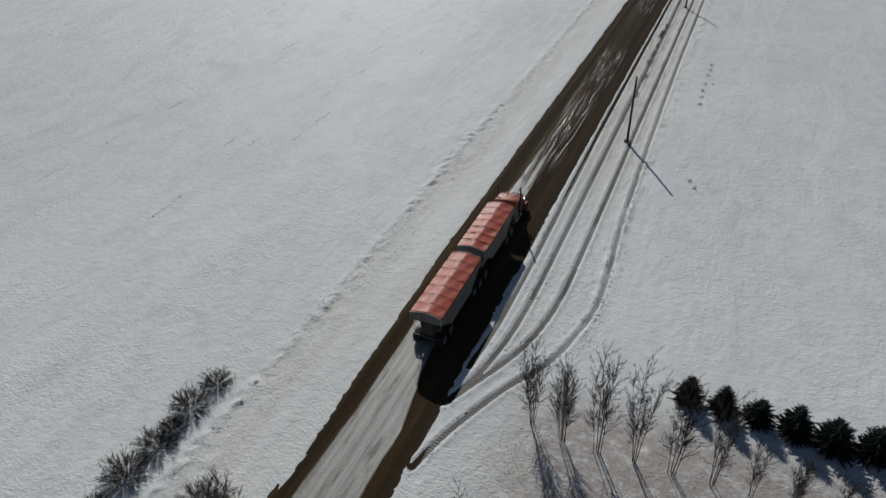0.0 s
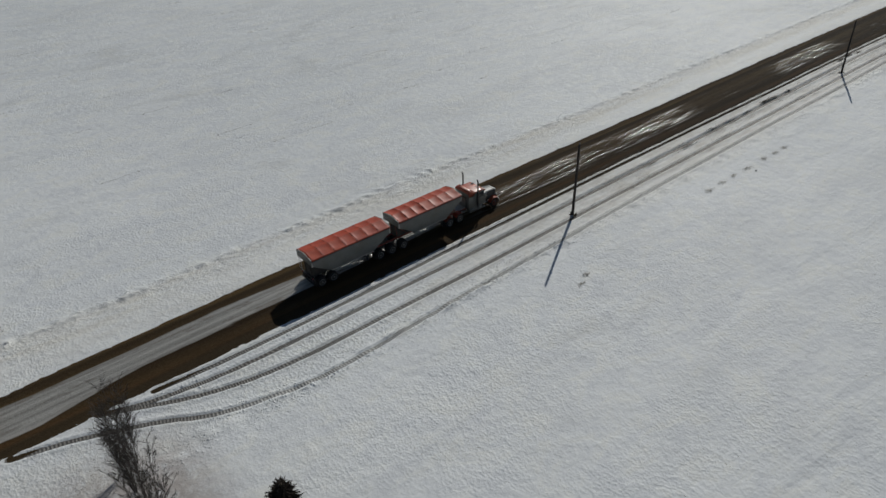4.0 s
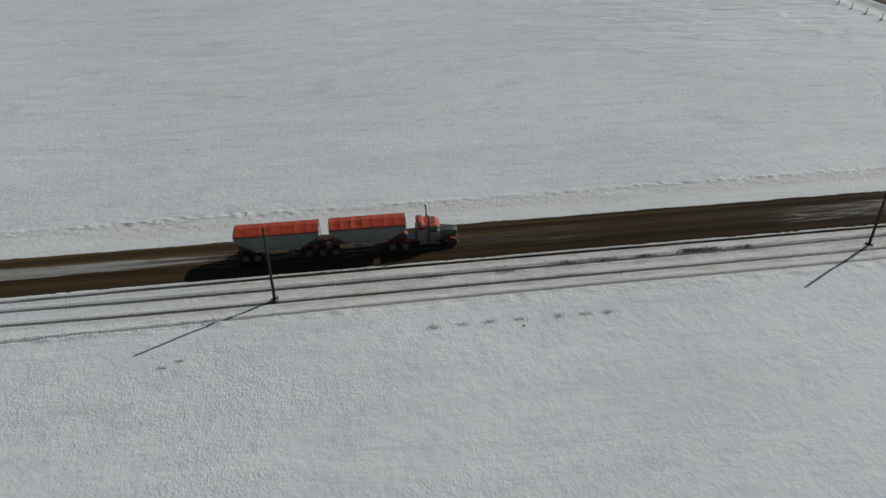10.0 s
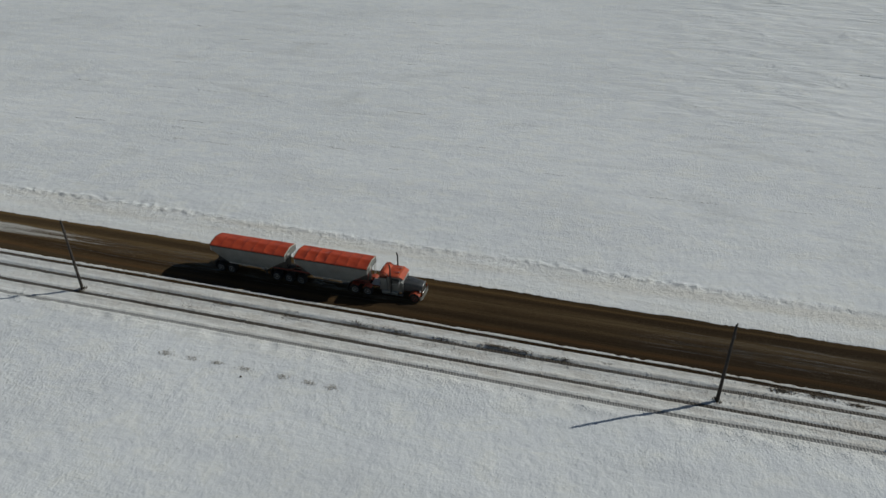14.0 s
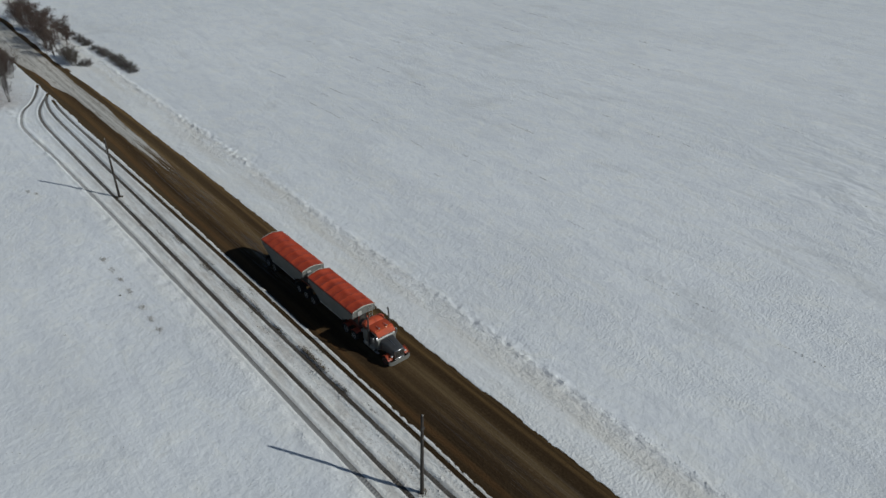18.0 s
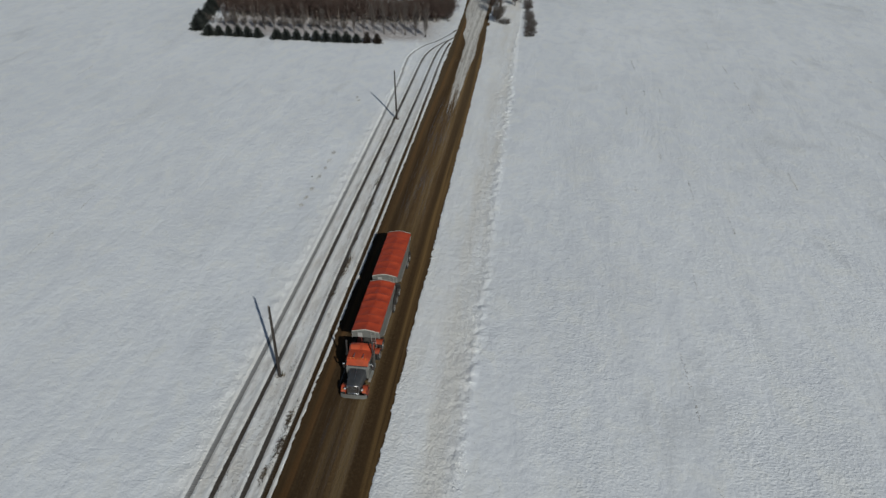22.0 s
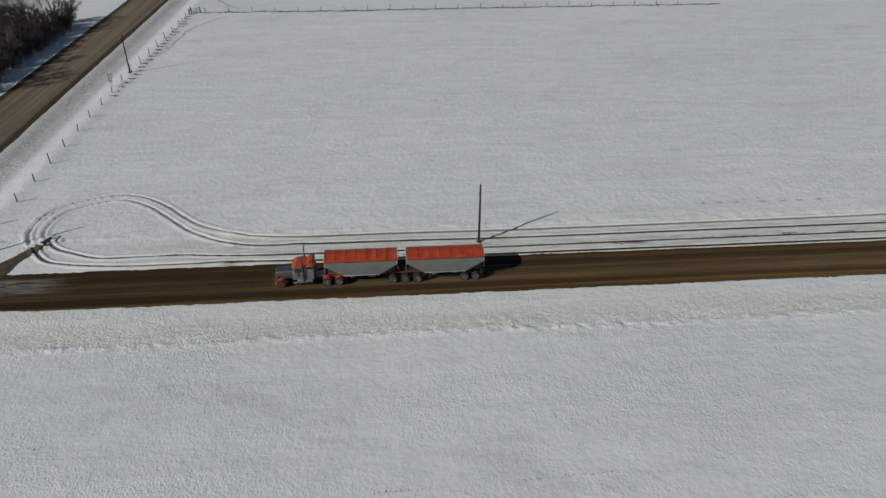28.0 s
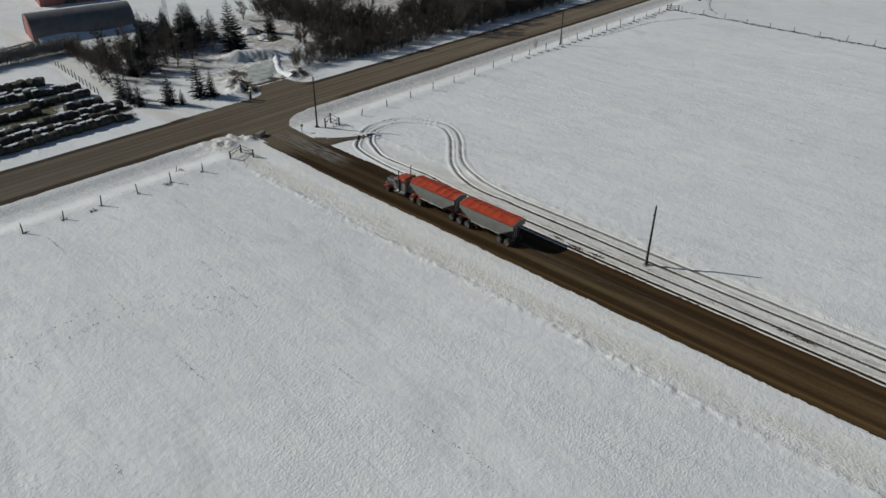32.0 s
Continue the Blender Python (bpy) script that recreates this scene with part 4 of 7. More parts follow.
def arched_cover(x0, x1, y, r, start, end, thick=0.03, n=10, flat=0.0):
    """A mudguard over a wheel at y: an arc of the radius r from start to end degrees (0 is ahead, 90 is up)."""
    outer, inner = [], []
    for i in range(n + 1):
        a = radians(start + (end - start) * i / n)
        outer.append((y + r * math.cos(a), TYRE_R + r * math.sin(a)))
        inner.append((y + (r - thick) * math.cos(a), TYRE_R + (r - thick) * math.sin(a)))
    return Shape().prism(outer + inner[::-1], x0, x1)


def build_tractor():
    t = thing("semi_truck", "long-nosed grey highway tractor with orange-red roof and muddy red mudguards", "truck")
    s = Shape()
    for x in (-0.46, 0.36):
        s.box(x, x + 0.1, -7.2, 0.6, 0.78, 1.02, 0.015)
    for y in (-6.9, -5.85, -4.6, -3.0, -1.2):
        s.box(-0.36, 0.36, y - 0.06, y + 0.06, 0.8, 0.98, 0.01)
    part("frame", s, RED_FRAME, t, "dull red frame rails")
    for y in (0.0, -5.15, -6.55):
        s = Shape().tube((-1.0, y, 0.54), (1.0, y, 0.54), 0.075, 0.075, 8)
        if y < 0:
            s.spun([(-0.2, 0.1), (-0.12, 0.2), (0.12, 0.2), (0.2, 0.1)], "x", 10, (0, y, 0.54))
        part("axle", s, STEEL, t)
    # bonnet: a long tapering nose
    rings = []
    for y, w, z0, z1 in ((0.62, 0.56, 0.92, 1.72), (0.50, 0.60, 0.92, 1.80), (0.0, 0.64, 0.98, 1.86), (-0.7, 0.72, 1.02, 1.95), (-1.28, 0.80, 1.05, 2.02)):
        rings.append([(-w, y, z0), (-w, y, z1 - 0.14), (-w + 0.05, y, z1 - 0.05), (-w + 0.17, y, z1), (0, y, z1 + 0.035), (w - 0.17, y, z1), (w - 0.05, y, z1 - 0.05), (w, y, z1 - 0.14), (w, y, z0)])
    hood = part("hood", Shape().loft(rings), HOOD_PAINT, t, "charcoal bonnet")
    part("hood_seam", Shape().box(-0.018, 0.018, -1.25, 0.5, 1.76, 1.80, 0.004).tube((0, 0.55, 1.80), (0, -1.27, 2.075), 0.014, 0.014, 5), CHROME, hood)
    grille = part("grille", Shape().box(-0.55, -0.47, 0.62, 0.70, 0.80, 1.74).box(0.47, 0.55, 0.62, 0.70, 0.80, 1.74).box(-0.55, 0.55, 0.62, 0.71, 1.66, 1.76).box(-0.55, 0.55, 0.62, 0.70, 0.78, 0.86), CHROME, t, "chrome grille surround")
    s = Shape().box(-0.47, 0.47, 0.61, 0.64, 0.85, 1.67, 0.004)
    part("grille_screen", s, STEEL, grille)
    for i in range(9):
        x = -0.42 + i * 0.105
        part("grille_bar", Shape().box(x - 0.01, x + 0.01, 0.635, 0.665, 0.86, 1.66, 0.003), CHROME, grille)
    part("bumper", Shape().loft([[(-1.2, 0.60, 0.36), (-1.2, 0.66, 0.36), (-1.2, 0.66, 0.74), (-1.2, 0.60, 0.74)], [(-0.9, 0.74, 0.34), (-0.9, 0.82, 0.34), (-0.9, 0.82, 0.76), (-0.9, 0.74, 0.76)], [(0.9, 0.74, 0.34), (0.9, 0.82, 0.34), (0.9, 0.82, 0.76), (0.9, 0.74, 0.76)], [(1.2, 0.60, 0.36), (1.2, 0.66, 0.36), (1.2, 0.66, 0.74), (1.2, 0.60, 0.74)]]), GREY_PAINT, t, "dusty steel bumper")
    for side in (-1, 1):
        x0, x1 = sorted((side * 0.74, side * 1.2))
        g = arched_cover(x0, x1, 0.0, 0.63, 30, 164, 0.02)
        g.prism([(0.64, TYRE_R + 0.14), (0.60, 0.95), (0.30, 1.16), (-0.2, 1.2), (-0.2, TYRE_R + 0.62)], x0, x0 + 0.03 if side > 0 else x0 + 0.03)
        part("front_fender", g, MUDDY_RED, t, "mud-browned red front mudguard")
        lamp = part("headlight", Shape().spun([(0.30, 0.03), (0.34, 0.10), (0.46, 0.115), (0.475, 0.09)], "y", 14, (side * 0.78, 0.1, 1.22)), CHROME, t)
        part("lens", Shape().spun([(0.474, 0.088), (0.49, 0.05), (0.494, 0.01)], "y", 12, (side * 0.78, 0.1, 1.22)), LENS, lamp)
        part("turn_signal", Shape().box(side * 1.0 - 0.06, side * 1.0 + 0.06, 0.5, 0.56, 1.02, 1.10, 0.015), AMBER, t)
    # cab
    cab_outline = [(-1.28, 0.95), (-1.28, 1.98), (-1.46, 2.10), (-1.72, 2.66), (-1.80, 2.74), (-2.95, 2.76), (-2.95, 0.95)]
    cab = part("cab", Shape().loft([[(x * s, y, z) for y, z in cab_outline] for x, s in ((-1.05, 1), (-0.98, 0.0 + 1), (0.98, 1), (1.05, 1))]), GREY_PAINT, t, "silver-grey cab")
    part("windscreen", Shape().add([(-0.90, -1.475, 2.12), (0.90, -1.475, 2.12), (0.86, -1.685, 2.60), (-0.86, -1.685, 2.60), (-0.90, -1.455, 2.13), (0.90, -1.455, 2.13), (0.86, -1.665, 2.61), (-0.86, -1.665, 2.61)], [(0, 1, 2, 3), (4, 5, 6, 7), (0, 1, 5, 4), (1, 2, 6, 5), (2, 3, 7, 6), (3, 0, 4, 7)]), GLASS, cab, "dark two-pane windscreen", smooth=False)
    part("windscreen_post", Shape().tube((0, -1.452, 2.11), (0, -1.668, 2.62), 0.018, 0.018, 5), GREY_PAINT, cab)
    part("visor", Shape().loft([[(-1.0, -1.22, 2.48), (-1.0, -1.24, 2.42), (-1.0, -1.84, 2.74), (-1.0, -1.84, 2.86)], [(1.0, -1.22, 2.48), (1.0, -1.24, 2.42), (1.0, -1.84, 2.74), (1.0, -1.84, 2.86)]]), ORANGE_PAINT, cab, "orange sun visor")
    roof = []
    for x, drop in ((-1.07, 0.20), (-1.06, 0.05), (-0.92, 0.01), (0, -0.03), (0.92, 0.01), (1.06, 0.05), (1.07, 0.20)):
        roof.append([(x, -1.66, 2.79 - drop), (x, -1.76, 2.83 - drop), (x, -2.96, 2.86 - drop), (x, -2.96, 2.70 - drop * 0.5)])
    part("cab_roof", Shape().loft(roof), ROOF_SHADE_PAINT, t, "orange-red cab roof, toned darker for the weaker light on the flat")
    for side in (-1, 1):
        x = side * 1.052
        door = part("door", Shape().box(min(x, x + side * 0.025), max(x, x + side * 0.025), -2.55, -1.52, 1.0, 2.62, 0.012), GREY_PAINT, cab)
        part("side_window", Shape().box(min(x + side * 0.02, x + side * 0.035), max(x + side * 0.02, x + side * 0.035), -2.45, -1.66, 1.95, 2.52, 0.005), GLASS, door)
        part("door_handle", Shape().box(min(x + side * 0.02, x + side * 0.05), max(x + side * 0.02, x + side * 0.05), -2.46, -2.30, 1.72, 1.77, 0.01), CHROME, door)
        m = part("mirror", Shape().box(side * 1.34 - 0.09, side * 1.34 + 0.09, -1.62, -1.54, 1.75, 2.35, 0.02).tube((side * 1.06, -1.6, 2.4), (side * 1.36, -1.58, 2.3), 0.016, 0.016, 5).tube((side * 1.06, -1.6, 1.7), (side * 1.36, -1.58, 1.8), 0.016, 0.016, 5), CHROME, t, "chrome wing mirror on stays")
    # sleeper
    part("sleeper", Shape().box(-1.1, 1.1, -3.76, -2.98, 0.95, 2.86, 0.05), GREY_PAINT, t, "silver-grey sleeper box")
    roof = []
    for x, drop in ((-1.12, 0.34), (-1.12, 0.12), (-0.95, 0.0), (0, -0.05), (0.95, 0.0), (1.12, 0.12), (1.12, 0.34)):
        roof.append([(x, -2.97, 2.84 - drop), (x, -3.30, 3.08 - drop), (x, -3.62, 3.10 - drop), (x, -3.78, 2.98 - drop), (x, -3.78, 2.75 - drop), (x, -2.96, 2.75 - drop)])
    part("sleeper_roof", Shape().loft(roof), ROOF_SHADE_PAINT, t, "orange-red sleeper roof, toned darker for the weaker light on the flat")
    # sunlit front slope of the roof, its brightness put into the paint
    part("roof_fairing", Shape().prism([(-2.94, 2.86), (-3.30, 3.125), (-3.34, 3.125), (-3.34, 3.06), (-2.98, 2.80)], -0.98, 0.98), ORANGE_PAINT, t, "front slope of the sleeper roof in brighter sunlit orange")
    for side in (-1, 1):
        part("fuel_tank", Shape().spun([(-3.6, 0.05), (-3.58, 0.30), (-3.5, 0.33), (-1.9, 0.33), (-1.82, 0.30), (-1.8, 0.05)], "y", 18, (side * 0.88, 0, 0.72)), GREY_PAINT, t, "dusty grey fuel tank")
        part("step", Shape().box(side * 1.0 - 0.12, side * 1.0 + 0.12, -1.78, -1.30, 0.50, 0.55, 0.01), ALLOY, t)
        stack = part("exhaust_stack", Shape().tube((side * 1.2, -2.56, 0.85), (side * 1.2, -2.56, 3.95), 0.075, 0.075, 12).tube((side * 1.2, -2.56, 3.91), (side * 1.2, -2.67, 4.2), 0.075, 0.08, 12), SOOT, t, "tall sooty exhaust stack")
        part("heat_shield", Shape().tube((side * 1.2, -2.56, 1.35), (side * 1.2, -2.56, 2.75), 0.115, 0.115, 14), STEEL, stack)
        part("horn", Shape().spun([(-0.26, 0.02), (0.0, 0.03), (0.2, 0.05), (0.27, 0.09), (0.28, 0.02)], "y", 10, (side * 0.42, -2.1, 2.95)), CHROME, t)
        x0, x1 = sorted((side * 0.58, side * 1.25))
        for y in (-5.15, -6.55):
            part("rear_fender", arched_cover(x0, x1, y, 0.65, 48, 150, n=9), MUDDY_RED, t, "mud-browned red rear mudguard")
        part("mudflap", Shape().box(x0, x1, -7.32, -7.29, 0.25, 0.95, 0.008), RUBBER, t)
        part("tail_light", Shape().box(side * 0.7 - 0.08, side * 0.7 + 0.08, -7.27, -7.22, 0.86, 0.96, 0.01), RED_LENS, t)
    for i in range(5):
        x = -0.7 + i * 0.35
        part("marker_lamp", Shape().box(x - 0.05, x + 0.05, -1.82, -1.72, 2.79, 2.86, 0.02), AMBER, t)
    part("deck_plate", Shape().box(-0.6, 0.6, -4.95, -3.80, 1.02, 1.06, 0.01), ALLOY, t)
    part("headache_rack", Shape().box(-0.75, -0.68, -3.88, -3.81, 1.05, 2.3, 0.01).box(0.68, 0.75, -3.88, -3.81, 1.05, 2.3, 0.01).box(-0.75, 0.75, -3.88, -3.81, 2.24, 2.32, 0.01), STEEL, t)
    part("fifth_wheel", Shape().spun([(1.05, 0.30), (1.08, 0.46), (1.16, 0.47), (1.18, 0.44)], "z", 18, (0, -5.8, 0)), STEEL, t)
    for side in (-1, 1):
        wheel(t, side * 1.2, 0.0, False, MUDDY_RED)
        for y in (-5.15, -6.55):
            wheel(t, side * 1.24, y, True, ALLOY)
    return t


def build_trailer(length, axles, lead, label):
    """A two-hopper grain trailer; its front wall stands over the origin, it reaches back to -length."""
    t = thing("grain_trailer", label, "trailer", group="grain trailers")
    L, W, top, mid, low = length, 1.275, 3.30, 2.64, 1.36
    cut = 2.05
    prof = [(0, top), (0, mid), (-cut, low), (-(L - cut), low), (-L, mid), (-L, top)]
    rings = []
    for x, pull in ((-W, 0.0), (W, 0.0)):
        rings.append([(x, y, z) for y, z in prof])
    body = part("hopper_body", Shape().loft(rings), GREY_PAINT, t, "smooth grey hopper body with sloping ends")
    for side in (-1, 1):
        a, b = sorted((side * W, side * (W + 0.035)))
        part("top_rail", Shape().box(a - 0.02, b + 0.02, -L - 0.04, 0.04, top - 0.15, top - 0.02, 0.015), STEEL, body)
        part("bottom_rail", Shape().box(a, b, -(L - cut) - 0.05, -cut + 0.05, low - 0.04, low + 0.07, 0.012), ALLOY, body)
        for y in (0.0, -L):
            part("corner_post", Shape().box(min(a, b), max(a, b), y - 0.05, y + 0.05, mid - 0.05, top, 0.012), ALLOY, body)
    # tarp on arched bows, sagging a little between them
    n_bow = 7
    ny, nx = n_bow * 8, 16
    rnd = random.Random(int(length * 100))
    slack = [rnd.uniform(0.02, 0.10) if lead else rnd.uniform(0.012, 0.045) for _ in range(n_bow)]
    rows = []
    for j in range(ny + 1):
        v = j / ny
        k = min(n_bow - 1, int(v * n_bow))
        u = v * n_bow - k
        sag = slack[k] * math.sin(math.pi * u) ** 0.8
        ridge = 0.022 * max(0.0, 1 - min(u, 1 - u) * 9)
        row = []
        for i in range(nx + 1):
            a = -1 + 2 * i / nx
            arch = 0.27 * (1 - abs(a) ** 1.3)
            z = top + 0.035 + arch + (ridge - sag) * min(1.0, 3.2 * (1 - abs(a))) * min(1.0, 0.35 + 2.4 * abs(a)) + 0.010 * math.sin(9 * a + 13 * v + k)
            row.append((a * (W + 0.05), -L * v, z))
        skirt = 0.13 + 0.02 * math.sin(k * 2.1)
        rows.append([(-(W + 0.062), -L * v, top + 0.03 - skirt)] + row + [(W + 0.062, -L * v, top + 0.03 - skirt)])
    vs = [p for r in rows for p in r]
    m = nx + 3
    fs = [(j * m + i, j * m + i + 1, (j + 1) * m + i + 1, (j + 1) * m + i) for j in range(ny) for i in range(m - 1)]
    tarp = part("tarp", Shape().add(vs, fs), TARP, t, "taut orange roll tarp over arched bows", fix=False)
    sol = tarp.modifiers.new("thickness", "SOLIDIFY")
    sol.thickness = 0.012
    for k in range(n_bow + 1):
        pts = []
        for i in range(13):
            a = -1 + 2 * i / 12
            pts.append((a * (W + 0.045), -L * k / n_bow, top + 0.058 + 0.27 * (1 - abs(a) ** 1.3)))
        s = Shape()
        for p, q in zip(pts, pts[1:]):
            s.tube(p, q, 0.020, 0.020, 5, False)
        part("bow", s, TARP_SEAM_SHADE, tarp, "seam over a tarp bow, its shade put into the dark red")
    part("roll_tube", Shape().tube((W + 0.075, 0.02, top - 0.10), (W + 0.075, -L - 0.02, top - 0.10), 0.045, 0.045, 8), STEEL, tarp)
    for y, out in ((0.03, 1), (-L - 0.03, -1)):
        arc = [(a * W, top + 0.02 + 0.26 * (1 - abs(a) ** 1.3)) for a in np.linspace(-1, 1, 11)]
        y0, y1 = sorted((y, y + out * 0.03))
        cap = part("end_cap", Shape().prism(arc + [(W, top - 0.10), (-W, top - 0.10)], y0, y1, "y"), GREY_PAINT, t, "grey end cap under the tarp")
        trim = Shape()
        rise = [(a * (W + 0.03), top + 0.05 + 0.27 * (1 - abs(a) ** 1.3)) for a in np.linspace(-1, 1, 11)]
        for (xa, za), (xb, zb) in zip(rise, rise[1:]):
            trim.tube((xa, y + out * 0.035, za), (xb, y + out * 0.035, zb), 0.04, 0.04, 6, False)
        part("cap_trim", trim, CREAM, cap, "cream edging round the end cap")
        if out > 0:
            part("inspection_panel", Shape().box(0.30, 0.75, y1, y1 + 0.03, mid + 0.1, top - 0.08, 0.01), ALLOY, t)
    # ladders on both ends
    for y, slope in ((0.10, 1), (-L - 0.10, -1)):
        s = Shape()
        for x in (-0.95, -0.55):
            s.tube((x, y, 1.5), (x, y, top + 0.05), 0.018, 0.018, 6)
        for k in range(6):
            z = 1.6 + k * 0.28
            s.tube((-0.95, y, z), (-0.55, y, z), 0.014, 0.014, 5)
        part("ladder", s, ALLOY, t)
    # two discharge hoppers below
    for y in (-L * 0.36, -L * 0.64):
        hopper = part("hopper", Shape().loft([[(-0.95, y - 0.95, low + 0.02), (0.95, y - 0.95, low + 0.02), (0.95, y + 0.95, low + 0.02), (-0.95, y + 0.95, low + 0.02)], [(-0.3, y - 0.3, 0.58), (0.3, y - 0.3, 0.58), (0.3, y + 0.3, 0.58), (-0.3, y + 0.3, 0.58)]]), STEEL, t, "dark discharge hopper")
        part("slide_gate", Shape().box(-0.36, 0.36, y - 0.4, y + 0.36, 0.50, 0.57, 0.01), ALLOY, hopper)
    # running gear
    back = min(axles) - 0.75
    s = Shape()
    for x in (-0.52, 0.42):
        s.box(x, x + 0.1, back, -cut - 0.3 if not lead else -L * 0.5, 0.98, 1.16, 0.012)
        s.box(x, x + 0.1, -L * 0.5, -0.15, 1.16, 1.32, 0.012)
        s.tube((x + 0.05, -0.3, 1.3), (x + 0.05, -0.2, 2.5), 0.045, 0.045, 6)
        s.tube((x + 0.05, -L + 0.3, 1.15), (x + 0.05, -L + 0.12, 2.5), 0.045, 0.045, 6)
        s.tube((x + 0.05, -1.4, 1.3), (x * 1.7, -0.12, 2.55), 0.035, 0.035, 6)
        s.tube((x + 0.05, -L + 1.5, 1.15), (x * 1.7, -L + 0.12, 2.55), 0.035, 0.035, 6)
    for y in np.arange(back + 0.1, -0.2, 1.1):
        s.box(-0.42, 0.42, y - 0.05, y + 0.05, 1.0, 1.14, 0.01)
    part("frame", s, RED_FRAME if lead else STEEL, t, "braced steel underframe")
    for y in axles:
        s = Shape().tube((-1.0, y, 0.54), (1.0, y, 0.54), 0.07, 0.07, 8)
        for x in (-0.5, 0.5):
            s.box(x - 0.05, x + 0.05, y - 0.5, y + 0.5, 0.70, 0.78, 0.02)
            s.tube((x, y, 0.6), (x, y, 0.98), 0.10, 0.12, 8)
        part("axle", s, STEEL, t)
    for side in (-1, 1):
        leg_y = -2.3 if lead else -2.6
        leg = part("landing_leg", Shape().box(side * 0.85 - 0.06, side * 0.85 + 0.06, leg_y - 0.06, leg_y + 0.06, 0.42, 1.36, 0.012), STEEL, t)
        part("foot", Shape().box(side * 0.85 - 0.14, side * 0.85 + 0.14, leg_y - 0.12, leg_y + 0.12, 0.37, 0.42, 0.01), STEEL, leg)
        part("leg_brace", Shape().tube((side * 0.85, leg_y, 0.7), (side * 0.5, leg_y - 0.9, 1.2), 0.03, 0.03, 6), STEEL, leg)
        x0, x1 = sorted((side * 0.6, side * 1.26))
        part("mudflap", Shape().box(x0, x1, back + 0.12, back + 0.15, 0.22, 0.98, 0.008), RUBBER, t)
        part("tail_light", Shape().box(side * 0.9 - 0.09, side * 0.9 + 0.09, back - 0.04, back, 1.0, 1.1, 0.012), RED_LENS, t)
        for y in axles:
            wheel(t, side * 1.26, y, True, ALLOY)
    s = Shape().box(-1.2, 1.2, back - 0.02, back + 0.1, 0.98, 1.12, 0.02)
    if not lead:
        s.box(-1.1, 1.1, back - 0.1, back - 0.02, 0.48, 0.58, 0.02).box(-0.7, -0.62, back - 0.08, back, 0.5, 1.0, 0.01).box(0.62, 0.7, back - 0.08, back, 0.5, 1.0, 0.01)
    part("rear_bumper", s, STEEL, t)
    for x in np.linspace(-1.1, 1.1, 5):
        part("marker_lamp", Shape().box(x - 0.05, x + 0.05, -L - 0.09, -L - 0.05, top - 0.02, top + 0.03, 0.01), RED_LENS, t)
    if lead:
        part("fifth_wheel", Shape().spun([(1.16, 0.30), (1.19, 0.46), (1.26, 0.47), (1.28, 0.44)], "z", 18, (0, -L - 1.15, 0)), STEEL, t)
    # solid wedges added in place of struts, to block light under the slopes
    part("kingpin_box", Shape().prism([(-0.25, 1.2), (-0.25, mid - 0.25), (-cut + 0.1, low + 0.02), (-cut - 0.5, low), (-cut - 0.5, 1.2)], -0.5, 0.5), STEEL, t, "solid dark wedge added under the front slope to block light")
    part("tail_box", Shape().prism([(-L + 0.25, 1.1), (-L + 0.25, mid - 0.3), (-L + cut - 0.1, low + 0.02), (-L + cut + 0.5, low), (-L + cut + 0.5, 1.1)], -0.5, 0.5), STEEL, t)
    part("kingpin_plate", Shape().box(-0.5, 0.5, -1.4, -0.2, 1.14, 1.18, 0.008), STEEL, t)
    return t


tractor = build_tractor()
trailer_lead = build_trailer(8.2, (-7.70, -9.13, -10.57), True, "front grain hopper trailer with an orange tarp and three axles")
trailer_rear = build_trailer(8.85, (-6.70, -8.00), False, "rear grain hopper trailer with an orange tarp and two axles")
CONVOY = ((tractor, 0.0), (trailer_lead, -5.05), (trailer_rear, -14.4))


# ---- poles ----
def utility_pole(x, y, h, lean=0.0):
    p = thing("utility_pole", "dark tarred wooden utility pole standing in the verge snow", "utility pole", pose(x, y, ground_z(x, y) - 0.05, 0, lean), "poles along the road")
    part("shaft", Shape().spun([(-0.3, 0.165), (0.2, 0.16), (h * 0.5, 0.135), (h - 0.02, 0.105), (h, 0.09)], "z", 12), POLE_WOOD, p)
    part("top_pin", Shape().tube((0.0, 0.05, h - 0.35), (0.0, 0.05, h + 0.05), 0.025, 0.02, 6), STEEL, p)
    part("insulator", Shape().spun([(0, 0.03), (0.02, 0.07), (0.1, 0.065), (0.14, 0.03)], "z", 10, (0.0, 0.05, h + 0.04)), CONCRETE, p, "small grey insulator")
    part("bracket", Shape().box(-0.14, 0.14, 0.08, 0.16, h - 1.25, h - 1.1, 0.01), STEEL, p)
    s = Shape()
    rnd = random.Random(int(x * 7 + y))
    for k in range(22):
        a = rnd.uniform(0, 6.28)
        r = rnd.uniform(0.16, 0.42)
        s.tube((r * math.cos(a), r * math.sin(a), 0.0), (r * 1.25 * math.cos(a + 0.3), r * 1.25 * math.sin(a + 0.3), rnd.uniform(0.12, 0.3)), 0.06, 0.01, 4)
    tagged(part("weeds", s, DRY_GRASS, p, "dry weeds round the foot", smooth=False), kind="stuff")
    return p


utility_pole(-11.97, 81.05, 8.35, 0.4)
utility_pole(-12.54, 145.54, 8.2, -0.5)
utility_pole(-12.8, 210.1, 9.0, 0.3)
utility_pole(60.5, 210.0, 7.9, 0.5)
utility_pole(128.7, 207.9, 8.0, -0.4)
utility_pole(-11.3, 14.0, 7.9, -0.6)


# ---- trees and shrubs ----
def wander(rnd, way, amount):
    return (way + Vector((rnd.gauss(0, amount), rnd.gauss(0, amount), rnd.gauss(0, amount)))).normalized()


